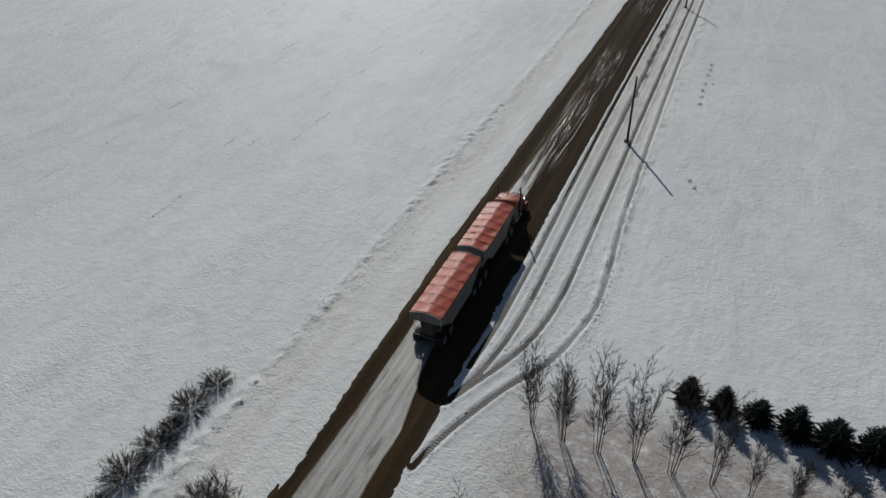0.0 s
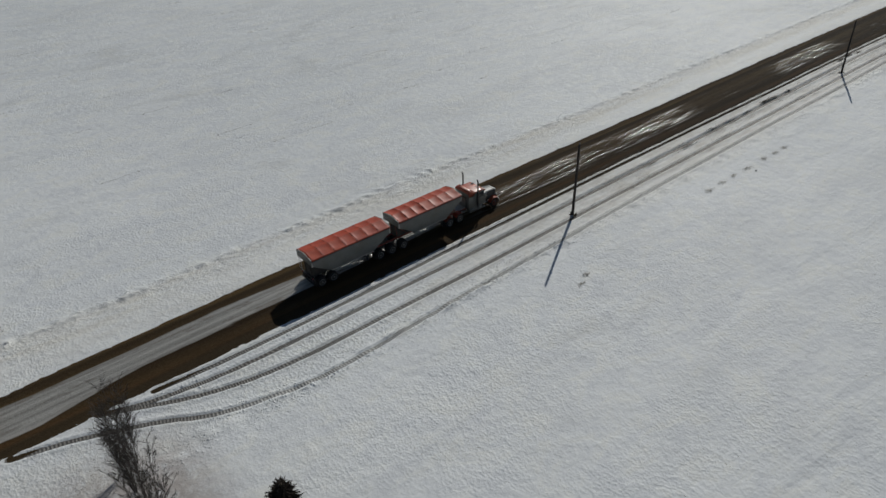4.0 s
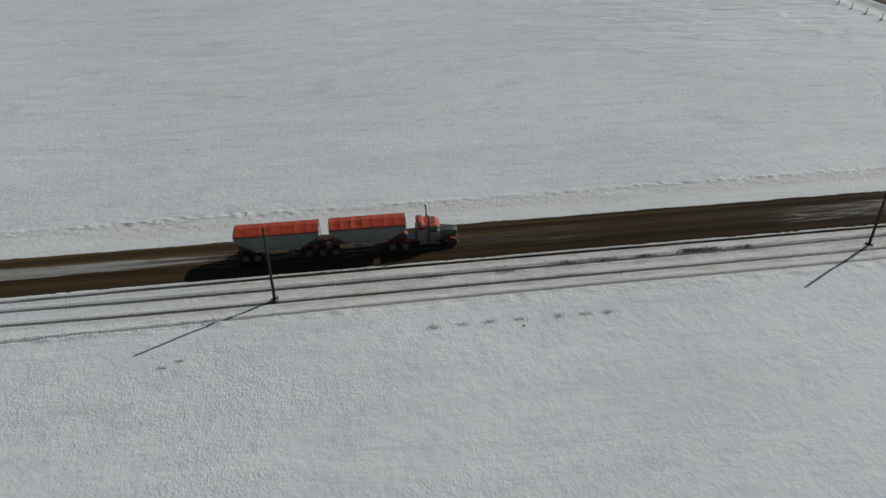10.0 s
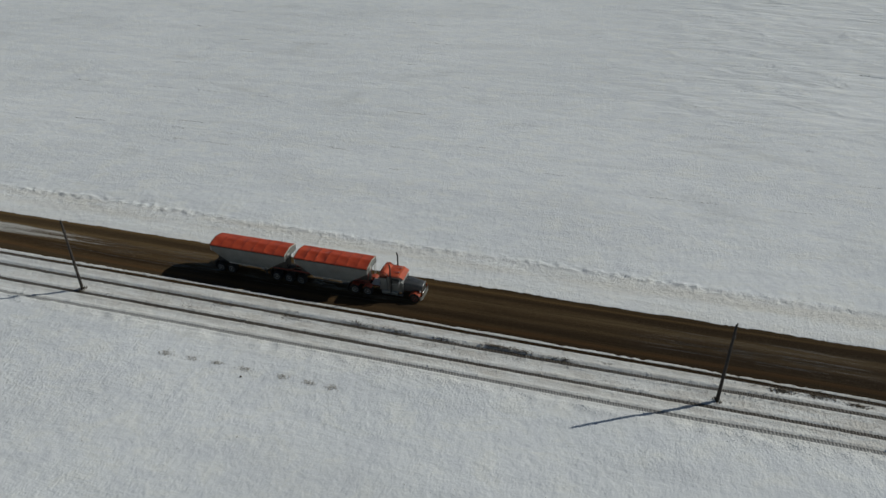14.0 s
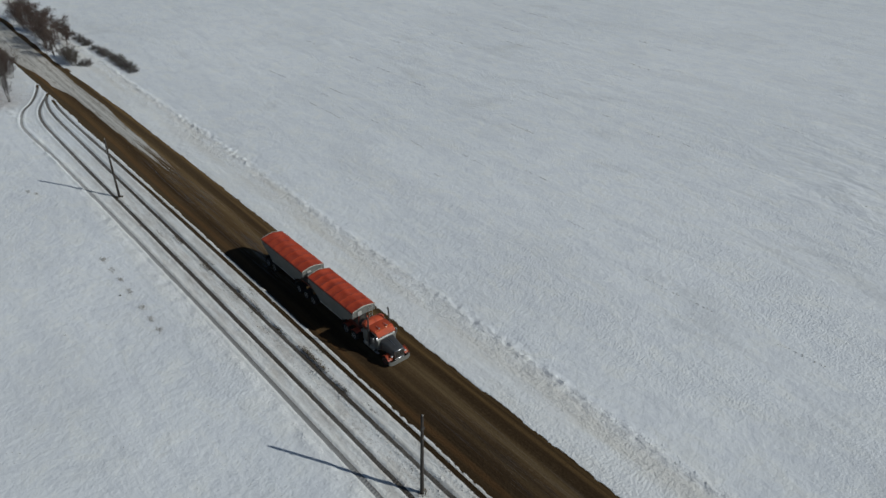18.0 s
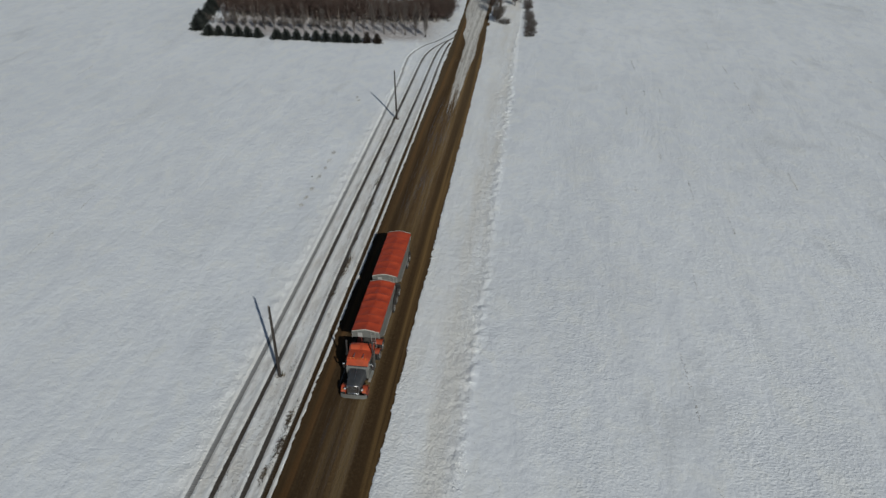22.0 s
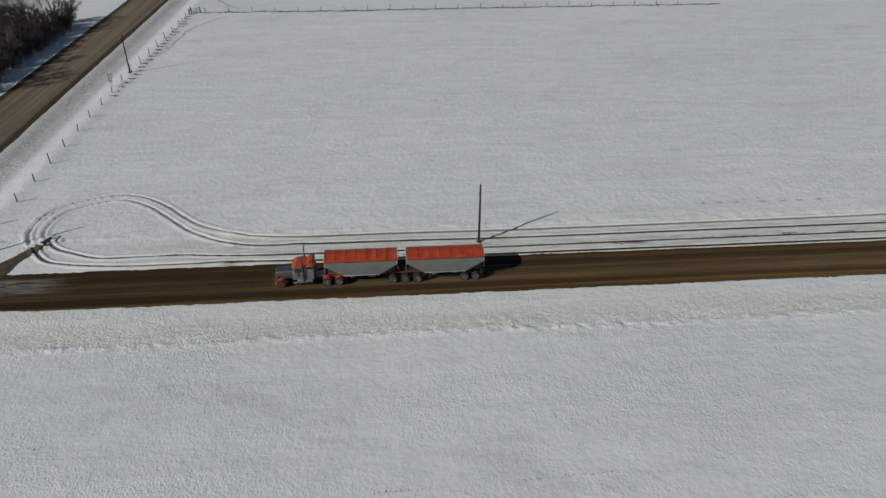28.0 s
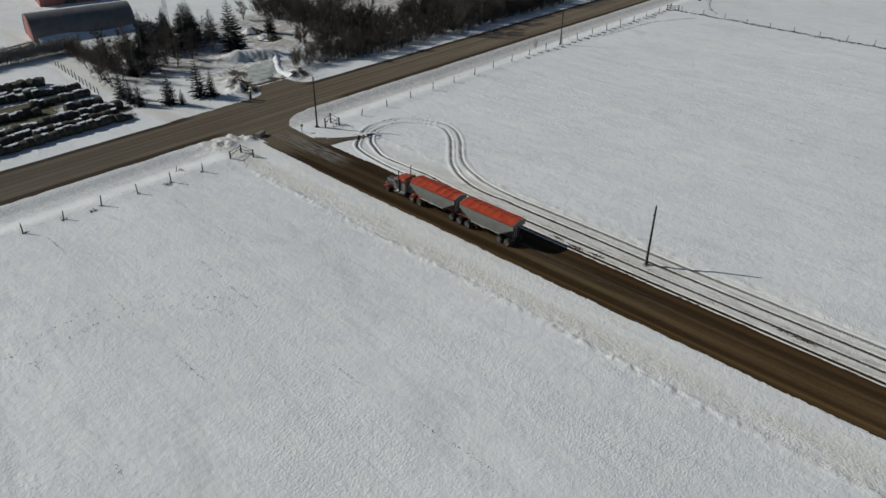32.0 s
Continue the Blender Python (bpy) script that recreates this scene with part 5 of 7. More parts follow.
def branch(rnd, limbs, twigs, p, way, length, r, level, spec):
    """One limb in bent pieces, with smaller ones growing from it; the last are single tapered twigs."""
    into = limbs if level <= spec["limb_levels"] else twigs
    if level >= spec["levels"]:
        u = way.orthogonal().normalized() * r
        w = way.cross(u)
        q = p + (way + Vector((0, 0, spec["lift"]))).normalized() * length
        into.add([tuple(p + u), tuple(p - 0.5 * u + 0.87 * w), tuple(p - 0.5 * u - 0.87 * w), tuple(q)], [(0, 1, 3), (1, 2, 3), (2, 0, 3)])
        return
    pieces = (3, 3, 2)[level] if level <= spec["limb_levels"] else (3, 2, 1)[level]
    sides = (6, 4, 3)[level] if level <= spec["limb_levels"] else 3
    joints = [p]
    for k in range(pieces):
        r0, r1 = r * (1 - 0.75 * k / pieces), r * (1 - 0.75 * (k + 1) / pieces)
        way = wander(rnd, way, spec["bend"])
        way = (way + Vector((0, 0, spec["lift"]))).normalized()
        q = p + way * (length / pieces)
        into.tube(p, q, r0, r1, sides, False)
        p = q
        joints.append(q)
    for k in range(spec["sprouts"][level]):
        t = rnd.uniform(spec["bare"][level], 1.0) * pieces
        i = min(pieces - 1, int(t))
        at = joints[i].lerp(joints[i + 1], t - i)
        axis = (joints[i + 1] - joints[i]).normalized()
        side = axis.orthogonal().normalized()
        side.rotate(Matrix.Rotation(rnd.uniform(0, 2 * math.pi), 3, axis))
        spread = radians(rnd.uniform(*spec["spread"]))
        out = axis * math.cos(spread) + side * math.sin(spread)
        branch(rnd, limbs, twigs, at, out, length * rnd.uniform(*spec["shrink"]) * (1 - 0.35 * t / pieces), max(spec["thin"], r * 0.5), level + 1, spec)


def bare_plant(name, seed, label, category, group, stems, tall, girth, lean, spec, limb_material, twig_material_, at=None):
    rnd = random.Random(seed)
    limbs, twigs = Shape(), Shape()
    for k in range(stems):
        a = 2 * math.pi * (k + rnd.random() * 0.6) / stems
        tilt = radians(rnd.uniform(*lean)) if lean[1] < 80 else math.acos(rnd.uniform(0.06, 0.99))
        way = Vector((math.cos(a) * math.sin(tilt), math.sin(a) * math.sin(tilt), math.cos(tilt)))
        foot = Vector((math.cos(a), math.sin(a), 0)) * (0.0 if stems == 1 else rnd.uniform(0.05, spec["clump"]))
        branch(rnd, limbs, twigs, foot + Vector((0, 0, -0.1)), way, tall * rnd.uniform(0.72, 1.0), girth * rnd.uniform(0.7, 1.0), 0, spec)
    t = thing(name, label, category, at, group)
    part("trunk", limbs, limb_material, t, fix=False)
    tagged(part("crown", twigs, twig_material_, t, smooth=False, fix=False), kind="stuff")
    return t


TREE = dict(levels=3, limb_levels=1, sprouts=(13, 9, 9), bare=(0.16, 0.10, 0.1), bend=0.15, lift=0.04, spread=(28, 66), shrink=(0.40, 0.62), thin=0.011, clump=0.1)
SAPLING = dict(levels=3, limb_levels=0, sprouts=(32, 12, 7), bare=(0.24, 0.12, 0.1), bend=0.03, lift=0.08, spread=(14, 52), shrink=(0.15, 0.30), thin=0.0062, clump=0.22)
BIRCH = dict(levels=3, limb_levels=0, sprouts=(20, 6, 3), bare=(0.12, 0.12, 0.1), bend=0.03, lift=0.05, spread=(14, 36), shrink=(0.20, 0.36), thin=0.007, clump=0.2)
THICKET = dict(levels=3, limb_levels=0, sprouts=(10, 7, 5), bare=(0.15, 0.12, 0.1), bend=0.08, lift=0.08, spread=(18, 48), shrink=(0.35, 0.6), thin=0.011, clump=0.5)
BUSH = dict(levels=3, limb_levels=0, sprouts=(8, 6, 5), bare=(0.30, 0.2, 0.1), bend=0.05, lift=0.0, spread=(10, 34), shrink=(0.26, 0.42), thin=0.0055, clump=0.15)


def spruce_tree(seed, tall, wide, label, group, needles=None):
    """A trunk with drooping whorls of needle sprays."""
    rnd = random.Random(seed)
    t = thing("spruce", label, "spruce tree", None, group)
    part("trunk", Shape().tube((0, 0, -0.1), (0, 0, tall * 0.97), 0.022 * tall + 0.02, 0.012, 7), BARK, t)
    s = Shape()
    loose = tall > 5
    whorls = int(8 + tall * (1.9 if loose else 3.4))
    for w in range(whorls):
        u = w / (whorls - 1)
        z = tall * (0.05 + 0.93 * u)
        reach = wide * (1 - u) ** 0.72 * rnd.uniform(0.86, 1.1) + 0.05 * wide
        n = int((12 if loose else 19) - (6 if loose else 10) * u)
        for k in range(n):
            a = 2 * math.pi * (k + rnd.random() * 0.7) / n + w * 0.7
            length = reach * rnd.uniform(0.72, 1.12)
            droop = rnd.uniform(0.12, 0.34) * (1 - 0.8 * u) - 0.35 * u
            c, d = math.cos(a), math.sin(a)
            spine = []
            for j in range(4):
                v = j / 3
                spine.append(Vector((c * length * v, d * length * v, z - droop * length * v + 0.12 * length * v * v)))
            out = Vector((-d, c, 0))
            vs, fs = [], []
            for j, p in enumerate(spine):
                half = length * (0.05, 0.10, 0.075, 0.008)[j] * rnd.uniform(0.8, 1.2)
                vs += [tuple(p - out * half - Vector((0, 0, half * 0.5))), tuple(p + Vector((0, 0, 0.03 * length))), tuple(p + out * half - Vector((0, 0, half * 0.5)))]
            for j in range(3):
                b = j * 3
                fs += [(b, b + 1, b + 4, b + 3), (b + 1, b + 2, b + 5, b + 4)]
            s.add(vs, fs)
            # side sprays that break the outline
            for q in range(16):
                v = rnd.uniform(0.3, 1.0)
                p = spine[0].lerp(spine[3], v)
                sgn = rnd.choice((-1, 1))
                tip = p + out * (sgn * length * rnd.uniform(0.12, 0.36) * (1.25 - v)) + Vector((c, d, 0)) * (length * rnd.uniform(0.06, 0.22)) + Vector((0, 0, -length * rnd.uniform(0.02, 0.14)))
                e = Vector((c, d, 0.25)) * (0.035 * length)
                s.add([tuple(p - e), tuple(p + e), tuple(tip)], [(0, 1, 2)])
    s.add([(0.05, 0, tall * 0.9), (-0.04, 0.04, tall * 0.9), (0, 0, tall * 1.02), (-0.03, -0.05, tall * 0.9)], [(0, 1, 2), (1, 3, 2), (3, 0, 2)])
    tagged(part("crown", s, needles or NEEDLES, t, smooth=False, fix=False), kind="stuff")
    return t


PLANTED = {}


def plant(kind, x, y, size=1.0, tilt=0.0, rnd=random):
    """Stand one of a kind's variants at x, y; the first of each is the original, the rest are copies."""
    makers, used = PLANTED[kind]
    k = rnd.randrange(len(makers))
    m = pose(x, y, ground_z(x, y) - 0.03, tilt * rnd.uniform(-1, 1), tilt * rnd.uniform(-1, 1), rnd.uniform(0, 360)) @ Matrix.Diagonal((size, size, size * rnd.uniform(0.92, 1.08), 1))
    if k not in used:
        used[k] = makers[k]()
        used[k].matrix_basis = m
        return used[k]
    made = copy_thing(used[k], Matrix.Identity(4))
    made.matrix_basis = m
    return made


def kinds(kind, count, make):
    PLANTED[kind] = ([(lambda i=i: make(i)) for i in range(count)], {})


def scrub(name, label, category, spots, russet, seed, tree=False):
    """A run of low bare scrub that nobody could count, grown from a few stools set side by side."""
    rnd = random.Random(seed)
    spec = dict(levels=3, limb_levels=0, sprouts=(7, 6, 5), bare=(0.15, 0.12, 0.1), bend=0.08, lift=0.08, spread=(18, 50), shrink=(0.35, 0.6), thin=0.013, clump=0.5)
    stools = []
    for k in range(4):
        s = Shape()
        for j in range(6):
            a, tilt = 1.05 * j + rnd.random(), radians(rnd.uniform(4, 32))
            way = Vector((math.cos(a) * math.sin(tilt), math.sin(a) * math.sin(tilt), math.cos(tilt)))
            branch(rnd, s, s, Vector((0.4 * math.cos(a), 0.4 * math.sin(a), -0.1)), way, 3.4 * rnd.uniform(0.7, 1.0), 0.03, 0, spec)
        if tree:
            s = Shape()
            lean = Vector((rnd.gauss(0, 0.1), rnd.gauss(0, 0.1), 1)).normalized()
            branch(rnd, s, s, Vector((0, 0, -0.1)), lean, 6.3, 0.14, 0, dict(TREE, sprouts=(13, 8, 7), thin=0.013))
        stools.append((np.array(s.v), s.f))
    vs, fs, n = [], [], 0
    for x, y, size in spots:
        v, f = stools[rnd.randrange(4)]
        a, h = rnd.uniform(0, 6.28), size * rnd.uniform(0.85, 1.15)
        c, d = math.cos(a) * size, math.sin(a) * size
        vs.append(np.stack([x + c * v[:, 0] - d * v[:, 1], y + d * v[:, 0] + c * v[:, 1], ground_z(x, y) + h * v[:, 2]], -1))
        fs += [tuple(n + i for i in face) for face in f]
        n += len(v)
    s = Shape()
    s.v, s.f = [tuple(p) for p in np.concatenate(vs)], fs
    return single(name, s, PALE_TWIGS if russet is None else RED_TWIGS if russet else TWIGS, label, category, kind="stuff", smooth=False, fix=False)


kinds("sapling", 5, lambda i: bare_plant("tree", 40 + i, "young bare poplar with several upright grey stems", "tree", "planted row of young trees", 4 + i, 7.2, 0.030, (1, 9), SAPLING, BARK, FINE_TWIGS))
kinds("thicket", 5, lambda i: bare_plant("shrub", 60 + i, "dense leafless russet shelterbelt shrub", "shrub", "shelterbelt", 7, 4.0, 0.035, (4, 24), THICKET, BARK, RED_TWIGS))
kinds("grey_thicket", 3, lambda i: bare_plant("shrub", 80 + i, "dense leafless grey hedge shrub", "shrub", "farm hedge", 8, 3.4, 0.035, (4, 28), THICKET, BARK, TWIGS))
kinds("birch", 3, lambda i: bare_plant("tree", 90 + i, "slender pale-stemmed bare birch", "tree", "shelterbelt birches", 2, 5.2, 0.055, (2, 7), BIRCH, PALE_BARK, RED_TWIGS))
kinds("bush", 4, lambda i: bare_plant("bush", 100 + i, "round leafless grey bush poking through snow", "bush", "bushes on the field edge", 110, 1.36, 0.010, (4, 86), BUSH, BARK, FINE_TWIGS))
kinds("woodland", 6, lambda i: bare_plant("tree", 120 + i, "bare grey-brown woodland tree with a twiggy crown", "tree", "roadside woods", 1 + i % 2, 6.3, 0.15, (2, 12), TREE, BARK, TWIGS))
kinds("russet", 3, lambda i: bare_plant("tree", 140 + i, "bare russet-twigged tree beside the lane", "tree", "lane trees", 2, 5.6, 0.12, (2, 12), TREE, BARK, RED_TWIGS))
kinds("young_spruce", 4, lambda i: spruce_tree(160 + i, 2.5, 1.22 + 0.08 * i, "small dense dark green planted spruce", "spruce row"))
kinds("brown_spruce", 2, lambda i: spruce_tree(170 + i, 2.6, 1.3, "small planted spruce with browned needles", "spruce row", BROWN_NEEDLES))
kinds("row_spruce", 3, lambda i: spruce_tree(190 + i, 5.1, 1.2 + 0.12 * i, "dense dark green spruce beside the gravel road", "roadside spruces"))
kinds("yard_spruce", 3, lambda i: spruce_tree(180 + i, 7.0, 1.75 + 0.2 * i, "tall dark green farmyard spruce", "farmyard spruces"))

dice = random.Random(11)
for k in range(21):
    x = -9.7 + 2.42 * k
    plant("sapling", x, 31.45 + 0.9 * (k == 0) - 0.055 * max(0, x - 4), (1.0, 1.0, 1.12, 1.22, 1.15, 1.0)[k] if k < 6 else dice.uniform(0.6, 0.85), 2, dice)
for k in range(18):
    x = 0.2 + 2.36 * k
    if k in (11,):
        continue
    plant("brown_spruce" if k < 2 else "young_spruce", x, 38.6 - 0.075 * x + dice.uniform(-0.2, 0.2), (0.98, 0.95, 0.95, 1.2, 1.1, 1.15)[k] if k < 6 else dice.uniform(0.85, 1.25), 2, dice)
for k in range(13):
    plant("young_spruce", 45.0 + 0.55 * k + dice.uniform(-0.4, 0.4), 32.0 - 2.6 * k, dice.uniform(1.0, 1.6), 2, dice)
def belt_front(x):
    return float(np.interp(x, (-13, -7, 4, 15, 26, 45), (18.0, 20.3, 21.8, 21.6, 20.2, 18.5)))


for k in range(168):
    x = -12.6 + 56 * (k % 42) / 41
    y = belt_front(x) - 0.6 - 2.3 * (k // 42)
    plant("thicket", x + dice.uniform(-0.7, 0.7), y + dice.uniform(-0.8, 0.8), dice.uniform(0.95, 1.3), 5, dice)
for k in range(26):
    x = -10.5 + 2.1 * k
    plant("birch", x + dice.uniform(-0.6, 0.6), belt_front(x) + 0.5 + dice.uniform(-0.7, 0.7), dice.uniform(0.8, 1.1), 5, dice)
for x, y, size in ((-12.4, 15.6, 1.2), (-10.4, 14.6, 1.5), (-8.2, 14.4, 1.6), (-11.8, 12.8, 1.45), (-9.4, 12.6, 1.7), (-6.4, 13.6, 1.5)):
    plant("grey_thicket", x, y, size, 4, dice)
for k in range(18):
    plant("grey_thicket", 10 + 2.1 * k + dice.uniform(-0.5, 0.5), 28.3 - 0.05 * (10 + 2.1 * k), dice.uniform(0.5, 0.7), 6, dice)
for y, size in ((27.6, 1.0), (24.8, 1.25), (22.6, 0.85), (21.0, 1.15), (18.3, 1.3), (15.6, 0.8), (13.2, 1.15), (10.4, 1.05), (7.0, 0.95), (2.6, 1.1), (-0.5, 1.0), (-3.5, 1.1), (-8.0, 1.0), (-13.0, 1.15), (-18.0, 1.0)):
    plant("bush", -33.4 + dice.uniform(-0.25, 0.25) + 0.06 * max(0, 20 - y), y, size, 4, dice)
plant("bush", -27.0, 18.2, 1.25, 4, dice)
for y in (17.6, 16.4, 15.2, 14.0, 12.8, 11.6, 10.4):
    plant("grey_thicket", -25.3 + dice.uniform(-0.3, 0.3), y, dice.uniform(0.72, 0.95), 4, dice)
for k in range(12):
    plant("russet", -24.6 - 0.1 * k + dice.uniform(-0.8, 0.8), 8.0 - 3.4 * k, dice.uniform(0.9, 1.2), 4, dice)
for k in range(10):
    plant("russet", -29.5 + dice.uniform(-1.0, 1.0), 0 - 4.0 * k, dice.uniform(0.75, 1.05), 4, dice)
for x, y, size in ((13.5, -16.0, 1.1), (16.5, -22.0, 1.0), (30.0, 2.0, 1.1), (33.5, -8.0, 1.2)):
    plant("yard_spruce", x, y, size, 2, dice)
scrub("far_woods", "grey-brown leafless woods behind the shelterbelt", "woods", [(11 + 0.95 * k + dice.uniform(-1, 1), 2 - 18 * dice.random(), dice.uniform(0.9, 1.35)) for k in range(42)], False, 7, True)

for k in range(30):
    plant("woodland", 12 + 32 * dice.random(), -20 + 22 * dice.random(), dice.uniform(0.8, 1.2), 5, dice)
for x, y, size in ((22.0, -4.0, 0.9), (25.5, -9.0, 1.05), (28.0, -3.0, 0.95), (20.0, -12.0, 1.0)):
    plant("yard_spruce", x, y, size, 2, dice)
# woods north of the gravel road
for k in range(210):
    row = k % 8
    x = 19 + 3.2 * (k // 8) + dice.uniform(-1.8, 1.8)
    y = 236.6 + 2.8 * row + dice.uniform(-1.6, 1.6)
    plant("woodland", x, y, dice.uniform(0.55, 0.85) if x < 48 else dice.uniform(0.85, 1.3), 6, dice)
scrub("roadside_scrub", "tangled bare scrub along the foot of the woods", "scrub", [(12 + 1.05 * k + dice.uniform(-0.8, 0.8), 235.3 + dice.uniform(-0.8, 2.0) + 2.4 * (k < 10), dice.uniform(0.6, 1.0)) for k in range(84)], False, 1)
scrub("roadside_scrub", "dense dark bare scrub by the corner of the woods", "scrub", [(9 + 22 * dice.random(), 237.8 + 7 * dice.random(), dice.uniform(0.6, 0.95)) for k in range(46)], False, 8)
scrub("roadside_scrub", "dark tangle of bare brush under the roadside trees", "scrub", [(20 + 0.9 * k + dice.uniform(-0.8, 0.8), 236.4 + 5.5 * dice.random(), dice.uniform(0.7, 1.15)) for k in range(96)], False, 12)
scrub("woodland_scrub", "russet undergrowth between the woodland trees", "scrub", [(16 + 0.75 * k + dice.uniform(-1, 1), 240.5 + 17 * dice.random(), dice.uniform(0.55, 0.95)) for k in range(110)] + [(20 + 42 * dice.random(), 238 + 22 * dice.random(), dice.uniform(0.7, 1.15)) for k in range(70)], True, 2)
for x, y, size in ((5.0, 240.0, 0.9), (6.6, 241.6, 1.1), (9.2, 240.6, 1.15), (11.0, 242.4, 1.2), (13.5, 240.8, 1.1), (8.2, 243.6, 1.0), (7.8, 239.6, 0.8), (12.4, 243.6, 1.0), (16.0, 242.8, 1.0), (18.4, 240.6, 0.95), (20.5, 243.5, 0.9)):
    plant("grey_thicket", x, y, size, 6, dice)
FAR = [(20 + 1.0 * k + dice.uniform(-1.5, 1.5), 262.0 + 5.5 * (k % 3) + dice.uniform(-2, 2), dice.uniform(0.75, 1.15)) for k in range(70)] + [(27 + 13 * dice.random(), 252 + 40 * dice.random(), dice.uniform(0.7, 1.05)) for k in range(64)] + [(67 + 42 * dice.random(), 290 + 22 * dice.random(), dice.uniform(0.9, 1.3)) for k in range(60)]
FAR = [f for f in FAR if not (45 < f[0] < 68 and 257 < f[1] < 292) and not (f[0] < 26 and f[1] < 290)]
scrub("woodland_scrub", "dense grey brush along the edge of the snowy clearing", "scrub", [(26 + 13 * dice.random(), 251 + 38 * dice.random(), dice.uniform(0.7, 1.1)) for k in range(96)], False, 14)
plant("grey_thicket", 52.3, 289.4, 1.3, 4, dice)
scrub("far_woods", "grey-brown leafless woods behind the roadside trees", "woods", FAR, False, 6, True)
scrub("far_woods", "russet leafless thicket beyond the snowy clearing", "woods", [(66 + 44 * dice.random(), 288 + 26 * dice.random(), dice.uniform(1.0, 1.5)) for k in range(70)], True, 9)
for k in (4, 5, 6, 11, 12, 13):
    plant("russet", -2 + 6.0 * k + dice.uniform(-1.5, 1.5), 281 + 8 * dice.random(), dice.uniform(0.8, 1.2), 4, dice)

# farmyard trees
for x, y, size in ((-18.9, 238.6, 1.75), (-17.0, 237.5, 1.15), (-25.0, 239.0, 1.35), (-23.3, 237.2, 0.7), (-29.4, 241.9, 0.95), (-29.8, 244.6, 1.0), (-29.8, 248.5, 1.35)):
    plant("row_spruce", x, y, 0.95 * size, 2, dice)
for x, y, size in ((-3.1, 271.2, 1.5), (-0.8, 272.8, 1.4), (3.0, 260.7, 1.6), (-5.9, 274.0, 1.25), (5.0, 273.7, 1.05), (4.4, 281.8, 1.1), (-9.1, 277.6, 1.0), (-21.0, 260.5, 1.05), (-18.0, 262.0, 0.95), (18.0, 268.0, 1.0)):
    plant("yard_spruce", x, y, size, 2, dice)
for x, y in ((-24.5, 259.0), (-23.0, 263.5), (-19.5, 265.5), (-13.0, 262.0), (-7.0, 262.0), (-25.0, 267.5), (-8.0, 271.5), (-21.5, 257.2), (-18.9, 258.6), (-16.3, 258.7), (-12.2, 259.1), (-27.9, 256.4), (-27.1, 263.3), (-26.2, 272.0), (-14.0, 265.0), (-9.0, 266.0), (-4.0, 268.0), (-22.0, 268.0), (-17.0, 272.0), (-1.5, 262.5), (-11.0, 271.0)):
    plant("woodland", x, y, dice.uniform(0.75, 1.05), 4, dice)
for x, y, size in ((-17.4, 267.1, 0.95), (-12.5, 273.8, 1.05), (-2.1, 283.0, 1.1), (0.3, 277.0, 1.25), (-14.8, 276.5, 0.9), (-8.0, 283.0, 1.0), (-4.5, 279.0, 1.15)):
    plant("yard_spruce", x, y, size, 2, dice)
for k in range(16):
    plant("woodland", -24 + 26 * dice.random(), 266 + 18 * dice.random(), dice.uniform(0.7, 1.05), 5, dice)
scrub("yard_scrub", "bare undergrowth beneath the farmyard trees", "scrub", [(-22 + 24 * dice.random(), 266 + 16 * dice.random(), dice.uniform(0.45, 0.8)) for k in range(22)], False, 3)
scrub("farm_hedge", "long trimmed grey leafless hedge behind the bale rows", "hedge", [(-56 + 0.23 * k + dice.uniform(-0.3, 0.3), 286.4 + 0.012 * k + dice.uniform(-0.8, 0.8), dice.uniform(0.8, 0.95)) for k in range(150)], None, 4)
scrub("russet_hedge", "dense dark leafless hedge round the farmyard trees", "hedge", [(-23.9 + 0.03 * k + dice.uniform(-0.8, 0.8), 285 - 0.5 * k + dice.uniform(-0.4, 0.4), dice.uniform(0.65, 0.95)) for k in range(42)], True, 5)
plant("sapling", 52.0, 211.0, 0.45, 2, dice)


# ---- dry grass, dung and scuffs in the snow ----
def scatter_bits(name, label, category, material, spots, reach, count, size, seed):
    """Many small flat bits lying on the snow round each spot."""
    rnd = random.Random(seed)
    s = Shape()
    xs, ys = [], []
    for x, y, w in spots:
        for k in range(int(count * w)):
            xs.append(x + rnd.gauss(0, reach[0] * w))
            ys.append(y + rnd.gauss(0, reach[1] * w))
    zs = height(np.array(xs), np.array(ys))
    for x, y, z in zip(xs, ys, zs):
        r, a = size * rnd.uniform(0.4, 1.2), 6.28 * rnd.random()
        n = 4
        s.add([(x + r * rnd.uniform(0.6, 1.1) * math.cos(a + 6.28 * k / n), y + r * rnd.uniform(0.6, 1.1) * math.sin(a + 6.28 * k / n), z + 0.015 + (0.05 if y > 230 else 0.0) + 0.03 * rnd.random()) for k in range(n)], [tuple(range(n))])
    return single(name, s, material, label, category, kind="stuff", smooth=False, fix=False)


def tufts(name, label, spots, reach, count, tall, seed, material=None):
    """Flattened dry stalks that break through the snow round each spot."""
    rnd = random.Random(seed)
    s = Shape()
    xs, ys, ws = [], [], []
    for x, y, w in spots:
        for k in range(int(count * w)):
            xs.append(x + rnd.gauss(0, reach[0] * w))
            ys.append(y + rnd.gauss(0, reach[1] * w))
            ws.append(rnd.random())
    zs = height(np.array(xs), np.array(ys))
    for x, y, z, w in zip(xs, ys, zs, ws):
        a = 6.28 * rnd.random()
        h = tall * (0.4 + 0.8 * w)
        s.tube((x, y, z - 0.02), (x + h * math.cos(a), y + h * math.sin(a), z + h * 0.55), 0.035 + 0.03 * w, 0.012, 3, False)
    return single(name, s, material or DRY_GRASS, label, "dry grass", kind="stuff", smooth=False, fix=False)


